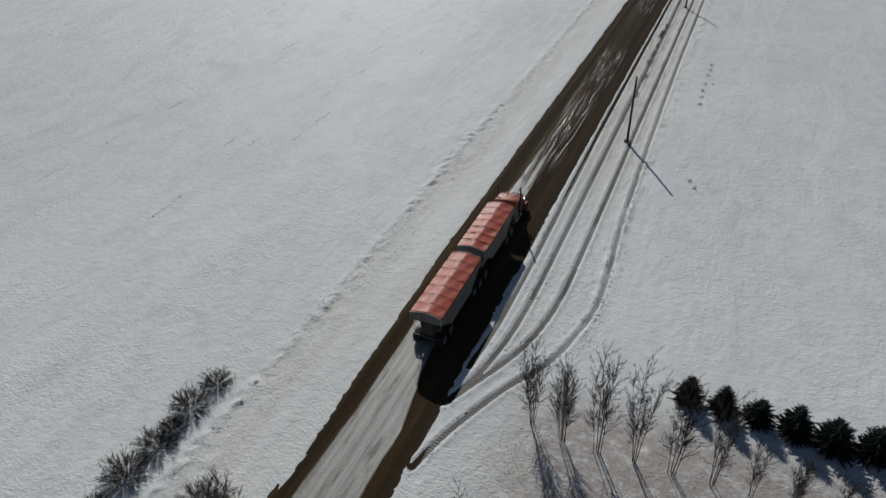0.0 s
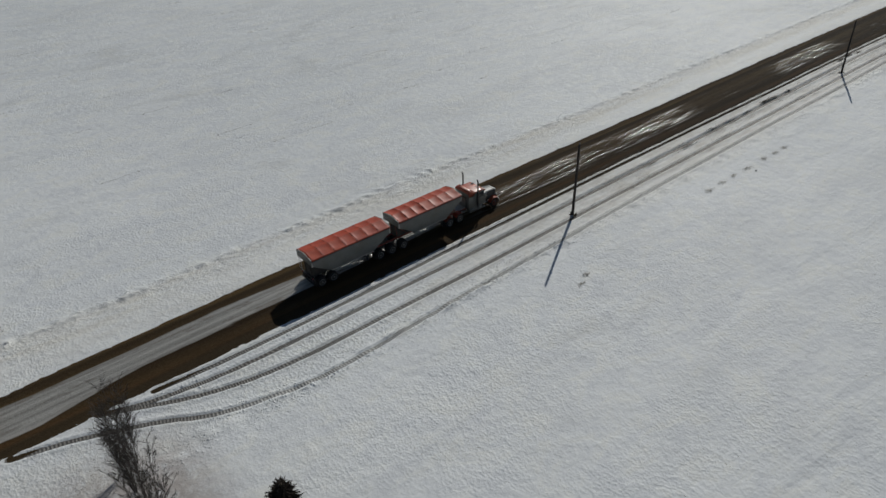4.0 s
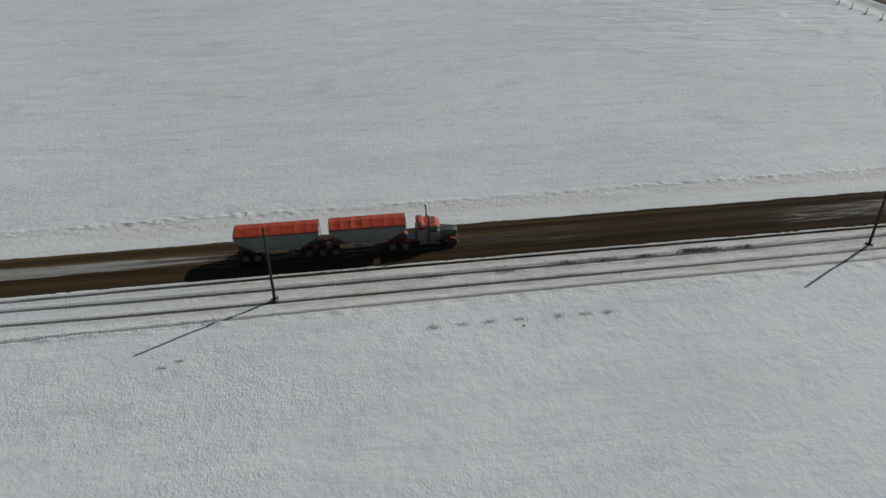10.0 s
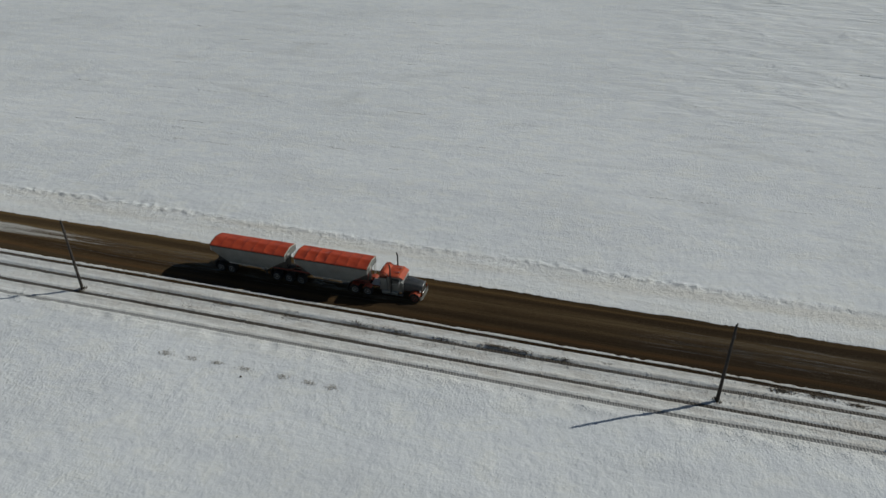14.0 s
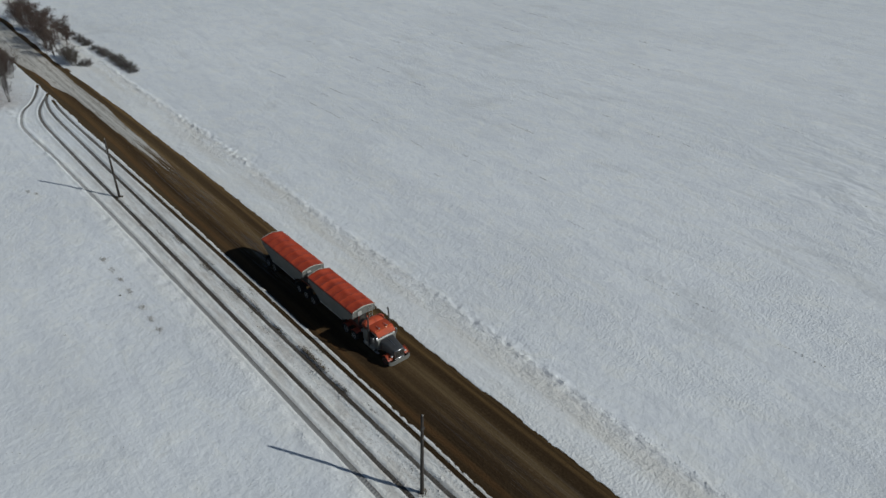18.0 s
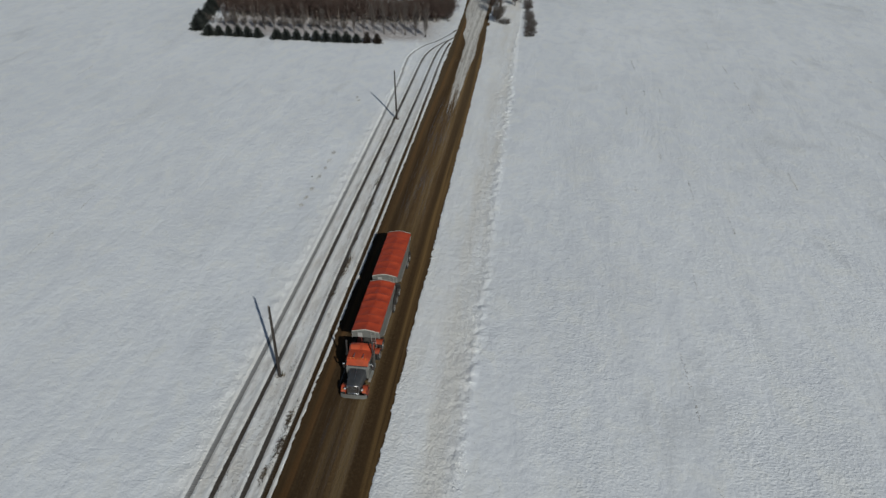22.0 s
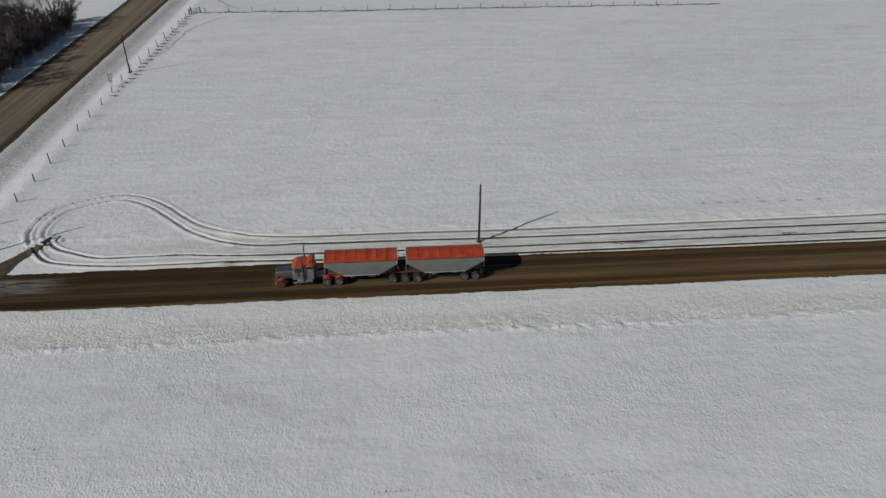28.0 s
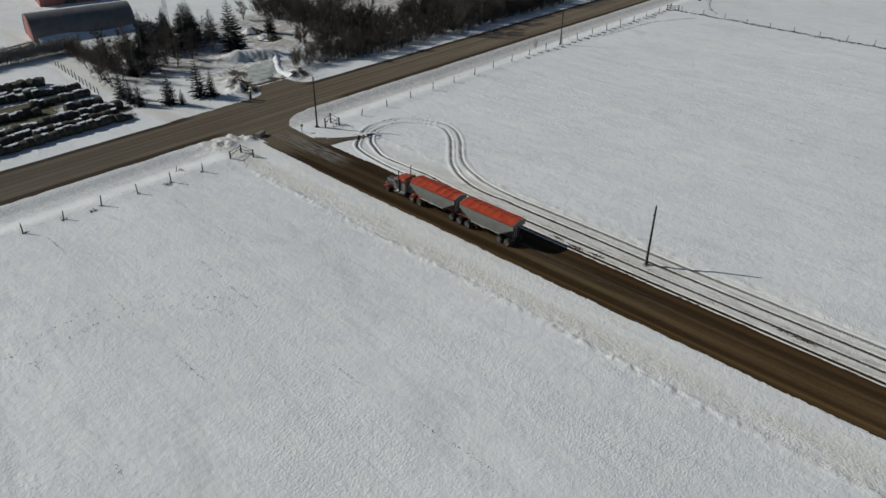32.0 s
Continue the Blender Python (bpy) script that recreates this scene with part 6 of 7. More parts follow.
def snow_clods(name, label, places, size, seed, material=None):
    """Broken lumps of crusted snow; places are (x, y, how big) triples."""
    rnd = np.random.RandomState(seed)
    p = np.array(places)
    n = len(p)
    z = height(p[:, 0], p[:, 1]) - 0.02
    r = size * p[:, 2] * rnd.uniform(0.5, 1.3, n)
    turn = rnd.uniform(0, 6.28, n)
    verts = []
    for k in range(5):
        a, e = turn + 6.2832 * k / 5, r * rnd.uniform(0.7, 1.3, n)
        verts.append(np.stack([p[:, 0] + e * np.cos(a), p[:, 1] + e * np.sin(a), z], -1))
    for k in range(3):
        a, e = turn + 6.2832 * k / 3 + 0.4, r * rnd.uniform(0.25, 0.6, n)
        verts.append(np.stack([p[:, 0] + e * np.cos(a), p[:, 1] + e * np.sin(a), z + 0.02 + r * rnd.uniform(0.08, 0.30, n)], -1))
    v = np.stack(verts, 1).reshape(-1, 3)
    f = []
    for i in range(n):
        b = 8 * i
        f += [(b + 5, b + 6, b + 7), (b, b + 1, b + 5), (b + 1, b + 6, b + 5), (b + 1, b + 2, b + 6), (b + 2, b + 3, b + 6), (b + 3, b + 7, b + 6), (b + 3, b + 4, b + 7), (b + 4, b + 5, b + 7), (b + 4, b, b + 5)]
    s = Shape()
    s.v, s.f = [tuple(q) for q in v], f
    return single(name, s, material or SNOW, label, "snow clods", kind="stuff", smooth=True, fix=False)


clod = random.Random(77)
RIDGE = []
for k in range(2600):
    y = clod.uniform(-20, 208)
    if float(value_noise(3.0, y * 0.25)) > clod.uniform(0.0, 0.8):
        RIDGE.append((-30.35 + 0.25 * math.sin(y * 0.11) + clod.gauss(0, 0.34), y, clod.uniform(0.4, 1.2)))
for k in range(4200):
    y = clod.uniform(-20, 208)
    x = clod.uniform(-30.4, -27.0)
    if float(value_noise(x * 0.5, y * 0.2 + 40)) > clod.uniform(0.2, 0.9):
        RIDGE.append((x, y, clod.uniform(0.25, 0.6)))
snow_clods("snow_clods", "broken lumps of crusted snow along the scuffed western ridge", RIDGE, 0.14, 1)
CHURNED = []
for line in TRACK_LINES:
    for x, y in line[::3]:
        for k in range(2):
            if clod.random() < 0.75:
                CHURNED.append((x + clod.choice((-1, 1)) * clod.gauss(0.5, 0.14), y + clod.uniform(-0.2, 0.2), clod.uniform(0.4, 1.0)))
for k in range(3200):
    y = clod.uniform(40, 178)
    CHURNED.append((-8.6 + clod.gauss(0, 0.42) + (0.9 if y < 60 else 0.0), y, clod.uniform(0.4, 1.1)))
for k in range(1500):
    y = clod.uniform(31, 78)
    CHURNED.append((clod.uniform(-10.9, -8.0) + 0.6 * step(50 - y, 0, 10), y, clod.uniform(0.4, 1.3)))
CHURNED = [c for c in CHURNED if lane_distance(c[0], c[1]) > 0.15]
snow_clods("snow_clods", "crumbs of snow thrown up beside the wheel tracks", CHURNED, 0.11, 2)
BANKS = []
for k in range(3000):
    y = clod.uniform(5, 205)
    BANKS.append((clod.choice((-24.05, -15.9)) + clod.gauss(0, 0.22), y, clod.uniform(0.3, 1.0)))
for k in range(500):
    BANKS.append((-26.5 + clod.gauss(0, 3.6), 215.4 + clod.gauss(0, 1.1), clod.uniform(0.6, 1.6)))
BANKS = [c for c in BANKS if lane_distance(c[0], c[1]) > -0.12]
snow_clods("snow_clods", "ragged snow crumbs along the scraped road edges", BANKS, 0.085, 3)
VERGE_SPOTS = [(-13.95, 111.8, 0.8), (-13.7, 105.0, 0.8), (-14.2, 127.6, 0.8), (-14.4, 125.6, 0.6), (-13.7, 97.0, 0.6), (-13.9, 116.0, 0.7), (-14.0, 120.5, 0.5), (-14.1, 132.0, 0.6), (-15.4, 154.0, 0.7), (-15.2, 151.0, 0.5), (-15.0, 157.0, 0.4), (-15.6, 176.0, 0.5)]
tufts("dry_grass", "dark dry grass breaking through the verge snow", VERGE_SPOTS, (0.24, 0.9), 80, 0.14, 1)
scatter_bits("thawed_earth", "crumbs of wet earth on the verge snow", "bare earth", EARTH, VERGE_SPOTS, (0.30, 1.2), 380, 0.065, 7)
scatter_bits("thawed_grit", "faint grey grit along the wheel tracks", "grit", SMUDGE, [(-13.2 + dice.uniform(-0.5, 0.5), y, dice.uniform(0.5, 1.0)) for y in np.arange(90, 165, 2.5)], (0.7, 1.4), 60, 0.06, 8)
SMEARS = [(x + dice.gauss(0, 0.3), y + dice.uniform(-1, 1), dice.uniform(0.3, 0.9)) for x in (-15.5, -13.7, -11.7) for y in np.arange(84, 186, 3.2) if dice.random() < (0.75 if x < -12 else 0.45)]
scatter_bits("thawed_earth", "brown crumbs of earth smeared along the wheel tracks", "bare earth", EARTH, SMEARS, (0.26, 0.9), 60, 0.05, 17)
DUNG_SPOTS = [(-4.9 + dice.uniform(-0.12, 0.12), y, dice.uniform(0.5, 0.9)) for y in (96.2, 99.0, 101.5, 104.4, 108.2, 110.8, 113.0)] + [(-3.6, 73.3, 0.6), (-2.9, 71.9, 0.5)]
scatter_bits("thawed_patch", "small grey-brown thawed patches in a line across the snow", "thawed patch", SMUDGE, DUNG_SPOTS, (0.24, 0.50), 120, 0.065, 2)
scatter_bits("dung", "dark dung crumbs on the thawed patches", "dung", EARTH, DUNG_SPOTS, (0.14, 0.22), 5, 0.04, 9)
single("dung_lump", Shape().spun([(0, 0.08), (0.04, 0.10), (0.09, 0.06), (0.11, 0.02)], "z", 9), EARTH, "small dark lump lying on the snow", "dung", pose(-3.9, 104.6, ground_z(-3.9, 104.6)))
scatter_bits("leaf_litter", "brown leaf litter under the young trees", "leaf litter", LITTER, [(-11 + 2.0 * k + dice.uniform(-0.8, 0.8), 29.5 - 0.05 * k + dice.uniform(-2.5, 2.5), dice.uniform(0.6, 1.0)) for k in range(27)], (1.6, 1.8), 420, 0.035, 10)
tufts("weed_line", "dry weeds along the fence line", [(112.3 + dice.uniform(-0.5, 0.5), y, dice.uniform(0.3, 1.0)) for y in np.arange(62, 208, 1.3)] + [(x, 208.6 + dice.uniform(-0.3, 0.3), dice.uniform(0.2, 0.8)) for x in np.arange(46, 112, 2.6)], (0.4, 0.8), 44, 0.38, 3, WEEDS)
for trail in (((150.0, 206.5), (140.0, 205.6), (132.9, 205.9), (128.0, 204.4), (123.7, 202.2), (119.5, 199.6), (116.1, 196.4)), ((72.1, 207.7), (78.0, 206.8), (83.8, 206.2), (90.0, 205.8), (96.0, 205.1), (102.6, 202.2), (108.0, 199.0))):
    tufts("trampled_trail", "narrow trail of trampled weeds in the snow by the field corner", [(x, y, dice.uniform(0.5, 1.0)) for x, y in smooth_line(trail, 0.7)], (0.35, 0.35), 10, 0.2, int(trail[0][0]))
# broken rows of stubble tips along the old seed rows, and one trodden arc
def stubble_row(x, y0, y1, share, seed, label, material, tall=0.10):
    rnd = random.Random(seed)
    spots, y = [], y0
    while y < y1:
        run = rnd.uniform(0.8, 6.0)
        if rnd.random() < (share if share > 0.8 else 0.55 * share):
            bend = rnd.gauss(0, 0.25)
            for u in np.arange(0, run, 0.45):
                spots.append((x + bend + 0.5 * math.sin(0.07 * (y + u)), y + u, rnd.uniform(0.2, 0.75)))
        y += run + rnd.uniform(0.5, 5.0)
    tufts("stubble_line", label, spots, (0.12, 0.30), 6, tall, seed, material)


for x, y0, y1, share, seed in ((-50.6, 136, 187, 0.9, 31), (-50.4, 40, 136, 0.35, 32), (-54.3, 30, 146, 0.5, 33), (-57.7, 30, 150, 0.5, 34), (-61.2, 60, 200, 0.35, 35), (-44.5, 60, 200, 0.3, 36), (-72.0, 30, 200, 0.3, 37), (-87.2, 30, 205, 0.5, 38), (-98.0, 20, 200, 0.3, 39), (-106.5, 30, 200, 0.45, 40), (-115.4, 30, 180, 0.5, 41), (-131.0, 30, 200, 0.4, 42)):
    stubble_row(x, y0, y1, share, seed, "faint broken row of stubble tips in the western field", STUBBLE)
for x, y0, y1, share, seed in ((39.4, 118, 196, 0.85, 51), (56.0, 60, 190, 0.3, 52), (24.0, 60, 180, 0.25, 53)):
    stubble_row(x, y0, y1, share, seed, "faint broken row of stubble tips in the eastern field", STUBBLE, 0.13)
for trail in (((-74.0, 182.4), (-70.2, 184.6), (-63.1, 184.6), (-57.5, 182.3), (-53.6, 178.5), (-50.6, 172.0)), ((-72.0, 180.5), (-66.0, 182.2), (-60.0, 181.0), (-56.0, 177.6), (-53.0, 171.6))):
    tufts("trodden_arc", "faint curved line of prints in the field snow", [(x + dice.gauss(0, 0.12), y + dice.gauss(0, 0.12), dice.uniform(0.1, 0.7)) for x, y in smooth_line(trail, 0.5) if dice.random() < 0.65], (0.3, 0.3), 8, 0.10, int(-trail[0][0]), STUBBLE)
tufts("dry_grass", "brown grass on the bank by the farm drive", [(-11.5, 233.5, 1.0), (-10.0, 236.0, 1.2), (-8.0, 239.0, 1.0), (-12.5, 238.0, 0.8), (3.0, 234.5, 0.7), (-22.5, 214.6, 0.5)], (0.7, 0.8), 90, 0.3, 6)


# ---- fences and gates ----
POST_MESH = Shape().spun([(-0.25, 0.085), (0.5, 0.082), (1.5, 0.076), (1.56, 0.045)], "z", 8).mesh("post", POST_WOOD, True)


def post_fence(label, spots, seed):
    rnd = random.Random(seed)
    f = thing("fence", label, "fence", pose(*spots[0], 0), "field fences")
    for x, y in spots:
        part("post", POST_MESH, None, f, at=pose(x - spots[0][0], y - spots[0][1], ground_z(x, y), rnd.uniform(-5, 5), rnd.uniform(-6, 6), rnd.uniform(0, 360)) @ Matrix.Diagonal((1, 1, rnd.uniform(0.8, 1.1), 1)))
    for z in (0.45, 0.9):
        s = Shape()
        for (xa, ya), (xb, yb) in zip(spots, spots[1:]):
            s.tube((xa - spots[0][0], ya - spots[0][1], ground_z(xa, ya) + z), (xb - spots[0][0], yb - spots[0][1], ground_z(xb, yb) + z), 0.004, 0.004, 3, False)
        part("wire", s, STEEL, f, fix=False)


post_fence("weathered wooden fence posts along the western field", [(-36.4 - 5.25 * k, 208.3 - 0.1 * (k % 3)) for k in range(24)], 1)
post_fence("weathered wooden fence posts along the eastern field", [(-3.8 + 6.45 * k, 208.5 + 1.2 * math.sin(min(k, 18) / 18 * math.pi)) for k in range(18)], 2)
post_fence("weathered wooden posts of a wire fence across the field", [(112.0 + 0.3 * math.sin(k), 205.0 - 6.25 * k) for k in range(22)], 3)
post_fence("short posts of a yard fence beside the bales", [(-30.0 - 0.16 * k, 279.0 - 2.1 * k) for k in range(13)], 4)
tufts("dry_grass", "dark dry weeds round the feet of fence posts", [(-36.4 - 5.25 * k + dice.uniform(-0.2, 0.2), 208.2 - 0.1 * (k % 3), dice.uniform(0.3, 0.9)) for k in range(24)] + [(-38.4, 211.2, 0.8), (-42.5, 207.9, 0.9), (-53.6, 207.6, 0.9)], (0.35, 0.35), 26, 0.3, 61)
for x, y in ((-39.0, 211.5),):
    single("fence_post", Shape().spun([(-0.2, 0.06), (0.9, 0.05), (0.95, 0.03)], "z", 8), POST_WOOD, "lone leaning wooden post in the ditch snow", "post", pose(x, y, ground_z(x, y), 8, 6, 0))


def gate_brace(x, y, turn, legs, label):
    """Posts braced by rails, as at the end of a wire fence."""
    g = thing("fence_brace", label, "fence brace", pose(x, y, ground_z(x, y), 0, 0, turn), "fence braces")
    for px, py, h in legs:
        part("post", Shape().spun([(-0.2, 0.13), (h * 0.6, 0.12), (h, 0.11), (h + 0.02, 0.06)], "z", 9, (px, py, 0)), POLE_WOOD, g)
    for (ax, ay, ah), (bx, by, bh) in zip(legs, legs[1:]):
        part("rail", Shape().tube((ax, ay, ah - 0.15), (bx, by, bh - 0.2), 0.05, 0.05, 7), POST_WOOD, g)
        part("rail", Shape().tube((ax, ay, ah * 0.5), (bx, by, bh * 0.45), 0.045, 0.045, 7), POST_WOOD, g)
        part("diagonal", Shape().tube((ax, ay, 0.15), (bx, by, bh - 0.15), 0.04, 0.04, 7), POST_WOOD, g)


gate_brace(-30.8, 209.3, 0, ((0, 0, 1.25), (2.6, 1.0, 1.3), (3.0, -1.9, 1.2)), "weathered braced wooden corner posts in deep snow")
gate_brace(-11.9, 208.9, 0, ((0, 0, 1.8), (2.0, 1.0, 1.9), (2.3, -1.0, 1.5)), "weathered braced wooden gate posts beside the loop track")
gate_brace(113.0, 208.9, 0, ((0, 0, 1.5), (-2.2, 0, 1.4), (0, -2.4, 1.4)), "braced wooden corner posts at the field's far corner")
gate = thing("field_gate", "narrow grey pipe gate leaning between the gate posts", "gate", pose(-11.2, 207.6, ground_z(-11.2, 207.6), 0, 0, 24))
for z in (0.35, 0.75, 1.2):
    part("bar", Shape().tube((0, 0, z), (2.2, 0, z), 0.025, 0.025, 7), STEEL, gate)
for x in (0.0, 1.1, 2.2):
    part("upright", Shape().tube((x, 0, 0.1), (x, 0, 1.25), 0.025, 0.025, 7), STEEL, gate)

sign = thing("marker_post", "short steel marker post with a small plate at the junction", "road marker", pose(-16.0, 210.2, ground_z(-16.0, 210.2)))
part("stake", Shape().box(-0.045, 0.045, -0.045, 0.045, -0.2, 1.35, 0.008), STEEL, sign)
part("plate", Shape().box(-0.24, 0.24, -0.065, -0.045, 1.0, 1.45, 0.01), STEEL, sign)

block = thing("concrete_block", "weathered grey concrete block at the road corner", "concrete block", pose(-21.9, 213.9, 0.02, 0, 0, 25))
part("block", Shape().box(-0.8, 0.8, -0.45, 0.45, -0.1, 0.75, 0.05), CONCRETE, block)
gate_post = thing("gate_post", "stout weathered gate post at the farm drive", "gate post", pose(-12.8, 230.6, 0.0))
part("post", Shape().box(-0.22, 0.22, -0.22, 0.22, -0.2, 1.7, 0.04), POST_WOOD, gate_post)
part("cap", Shape().box(-0.27, 0.27, -0.27, 0.27, 1.7, 1.78, 0.02), SNOWY, gate_post)

# bare earth approach over the culvert by the loop track
rows = []
line = smooth_line([(-16.9, 205.0), (-15.2, 203.6), (-13.2, 202.7), (-11.2, 201.6), (-9.2, 200.4)], 0.3)
for k, (x, y) in enumerate(line):
    u = k / (len(line) - 1)
    w = (1.7 - 0.85 * min(1, 1.7 * u)) * (0.9 + 0.35 * value_noise(4.0 * u + 3, 2.2))
    rows.append([(x + 0.47 * a * w, y + 0.88 * a * w, float(ground_z(x + 0.47 * a * w, y + 0.88 * a * w)) + 0.03 + 0.09 * (1 - a * a)) for a in (-1, -0.6, -0.2, 0.2, 0.6, 1)])
single("culvert_crossing", Shape().loft(rows, False), EARTH, "bare brown earth over a culvert in the verge", "culvert", kind="structure", fix=False)
pipe = thing("culvert_pipe", "short corrugated steel culvert end half under snow", "culvert", pose(-9.3, 200.3, ground_z(-9.3, 200.3) - 0.28, 0, 0, -29))
part("pipe", Shape().spun([(-0.5, 0.42)] + [(-0.45 + 0.09 * k, 0.46 if k % 2 else 0.42) for k in range(16)] + [(0.92, 0.40), (0.88, 0.37), (-0.2, 0.37)], "x", 18), STEEL, pipe)
snow_clods("snow_clods", "bright snow lumps thrown up round the culvert end", [(-8.6 + dice.gauss(0, 0.6), 200.2 + dice.gauss(0, 0.55), dice.uniform(0.9, 2.3)) for k in range(34)] + [(-14.6 + 0.26 * k + dice.gauss(0, 0.12), 204.7 - 0.13 * k + dice.gauss(0, 0.12), dice.uniform(0.5, 1.0)) for k in range(18)], 0.38, 41, SNOWY)


# ---- hay bales ----
def bale_meshes():
    """Slumped bales with torn wrap, each with its own patchy snow."""
    out = []
    for k in range(5):
        rnd = random.Random(300 + k)
        n = 16
        sag = rnd.uniform(0.80, 0.95)
        rings = []
        for x in (-0.80, -0.70, -0.35, 0.0, 0.35, 0.70, 0.80):
            r = (0.70 if abs(x) > 0.75 else 0.84 + rnd.uniform(-0.05, 0.05))
            rings.append([(x + rnd.gauss(0, 0.03), r * rnd.uniform(0.94, 1.08) * math.cos(2 * math.pi * i / n) / sag, 0.70 * sag + sag * r * rnd.uniform(0.93, 1.05) * math.sin(2 * math.pi * i / n)) for i in range(n)])
        body = Shape().loft(rings).mesh("bale", BALE_WRAP, True)
        c = Shape()
        lean = rnd.uniform(-14, 14)
        low, high = 90 - rnd.uniform(8, 30) + lean, 90 + rnd.uniform(8, 30) + lean
        x0, x1 = -rnd.uniform(0.5, 0.82), rnd.uniform(0.5, 0.82)
        rings = []
        for x in np.linspace(x0, x1, 5):
            a0, a1 = radians(low + rnd.uniform(-12, 12)), radians(high + rnd.uniform(-12, 12))
            top = 0.10 if abs(x) < 0.6 else 0.05
            rings.append([(x, 0.80 * math.cos(a) / sag, 0.70 * sag + sag * 0.80 * math.sin(a)) for a in np.linspace(a0, a1, 7)] + [(x, 0.86 * math.cos(a) / sag, 0.70 * sag + (sag * 0.88 + top * rnd.random()) * math.sin(a)) for a in np.linspace(a1, a0, 7)])
        out.append((body, c.loft(rings).mesh("snow_cap", SNOWY, True)))
    return out


BALES = bale_meshes()


def bale_row(x0, y0, x1, y1, seed):
    rnd = random.Random(seed)
    n = int(math.hypot(x1 - x0, y1 - y0) / 1.22)
    turn = math.degrees(math.atan2(y1 - y0, x1 - x0))
    for k in range(n):
        x, y = x0 + (x1 - x0) * (k + 0.5) / n, y0 + (y1 - y0) * (k + 0.5) / n + rnd.gauss(0, 0.2)
        body, cap = rnd.choice(BALES)
        b = thing("hay_bale", "weathered dark round hay bale in a snow-topped row", "hay bale", pose(x, y, ground_z(x, y), rnd.uniform(-6, 6), 0, turn + rnd.gauss(0, 5)) @ Matrix.Diagonal((1.0, rnd.uniform(0.88, 1.12), rnd.uniform(0.85, 1.15), 1)), "rows of hay bales")
        part("bale", body, None, b)
        if rnd.random() < 0.72:
            part("snow_cap", cap, None, b)


for k, row in enumerate(((-64, 237.0, -33.6, 237.7), (-64, 240.4, -34.5, 240.6), (-62, 244.6, -32.2, 243.8), (-40.2, 248.8, -33.6, 248.9), (-60, 251.6, -44, 251.6), (-44.0, 255.4, -33.3, 255.0), (-44.0, 261.1, -32.9, 260.6), (-56, 264.6, -40, 263.0), (-56, 262.6, -42, 261.6))):
    bale_row(*row, k)


def hay_mat(x0, y0, x1, y1, wide, seed, label, material):
    """Trodden hay or grass lying as a thin ragged sheet."""
    rnd = random.Random(seed)
    n = int(math.hypot(x1 - x0, y1 - y0) / 0.7)
    rows = []
    for k in range(n + 1):
        u = k / n
        x, y = x0 + (x1 - x0) * u, y0 + (y1 - y0) * u
        a, b = wide * rnd.uniform(0.5, 1.05) * min(1, 8 * u + 0.2, 8 * (1 - u) + 0.2), wide * rnd.uniform(0.5, 1.05) * min(1, 8 * u + 0.2, 8 * (1 - u) + 0.2)
        rows.append([(x + rnd.gauss(0, 0.1), y - a + 0.25 * (a + b) * j, ground_z(x, y - a + 0.25 * (a + b) * j) + (0.01 if j in (0, 4) else 0.12 + 0.05 * rnd.random())) for j in range(5)])
    return single("hay_litter", Shape().loft(rows, False), material, label, "hay", kind="stuff", smooth=False, fix=False)


for k, mat_row in enumerate(((-64, 238.8, -34.0, 239.2, 1.0), (-63, 242.5, -34.0, 242.3, 1.3), (-62, 246.8, -37.0, 246.4, 1.0), (-58, 258.4, -36.0, 258.0, 1.2))):
    hay_mat(*mat_row, 70 + k, "dark trodden hay between the bale rows", TRODDEN)
hay_mat(-60.0, 252.8, -45.5, 253.6, 3.0, 75, "olive trodden grass bare of snow beside the bales", OLIVE_MAT)
for k in range(7):
    x, y = -46.5 + 1.5 * k, 268.2 + 0.5 * math.sin(2 * k)
    body, cap = BALES[k % 5]
    b = thing("hay_bale", "slumped dark hay bale in a heap behind the rows", "hay bale", pose(x, y, ground_z(x, y), 0, 0, 25 * k) @ Matrix.Diagonal((1.1, 1.1, 1.25, 1)), "rows of hay bales")
    part("bale", body, None, b)
scatter_bits("trampled_grass", "olive trampled grass bare of snow between the bale rows", "bare grass", OLIVE, [(-50.5 + 0.9 * k, 253.2 + 2.2 * math.sin(1.7 * k), 1.0) for k in range(9)], (1.8, 1.7), 1500, 0.2, 21)
scatter_bits("spilled_hay", "spilled dark hay between the bale rows", "hay", DRY_GRASS, [(-60 + 1.4 * k, (238.7, 242.4, 246.6)[k % 3], 0.9) for k in range(20)], (1.3, 0.7), 900, 0.17, 22)
scatter_bits("bare_earth", "brown earth showing on the banks of the farm drive", "bare earth", EARTH, [(-6.4, 246.8, 0.8), (-5.4, 245.0, 0.9), (-4.8, 242.6, 0.8), (-4.4, 240.2, 0.9), (-2.6, 237.8, 0.8), (-9.6, 236.8, 0.9), (-11.2, 234.6, 0.8), (1.2, 236.2, 0.8), (3.4, 235.4, 0.7), (-8.4, 239.5, 0.7)], (0.5, 0.7), 420, 0.15, 23)


def turned(u, v):
    """A place by the drive: u metres along the melt water, v across it."""
    return -1.8 + 0.74 * u - 0.67 * v, 243.2 + 0.67 * u + 0.74 * v


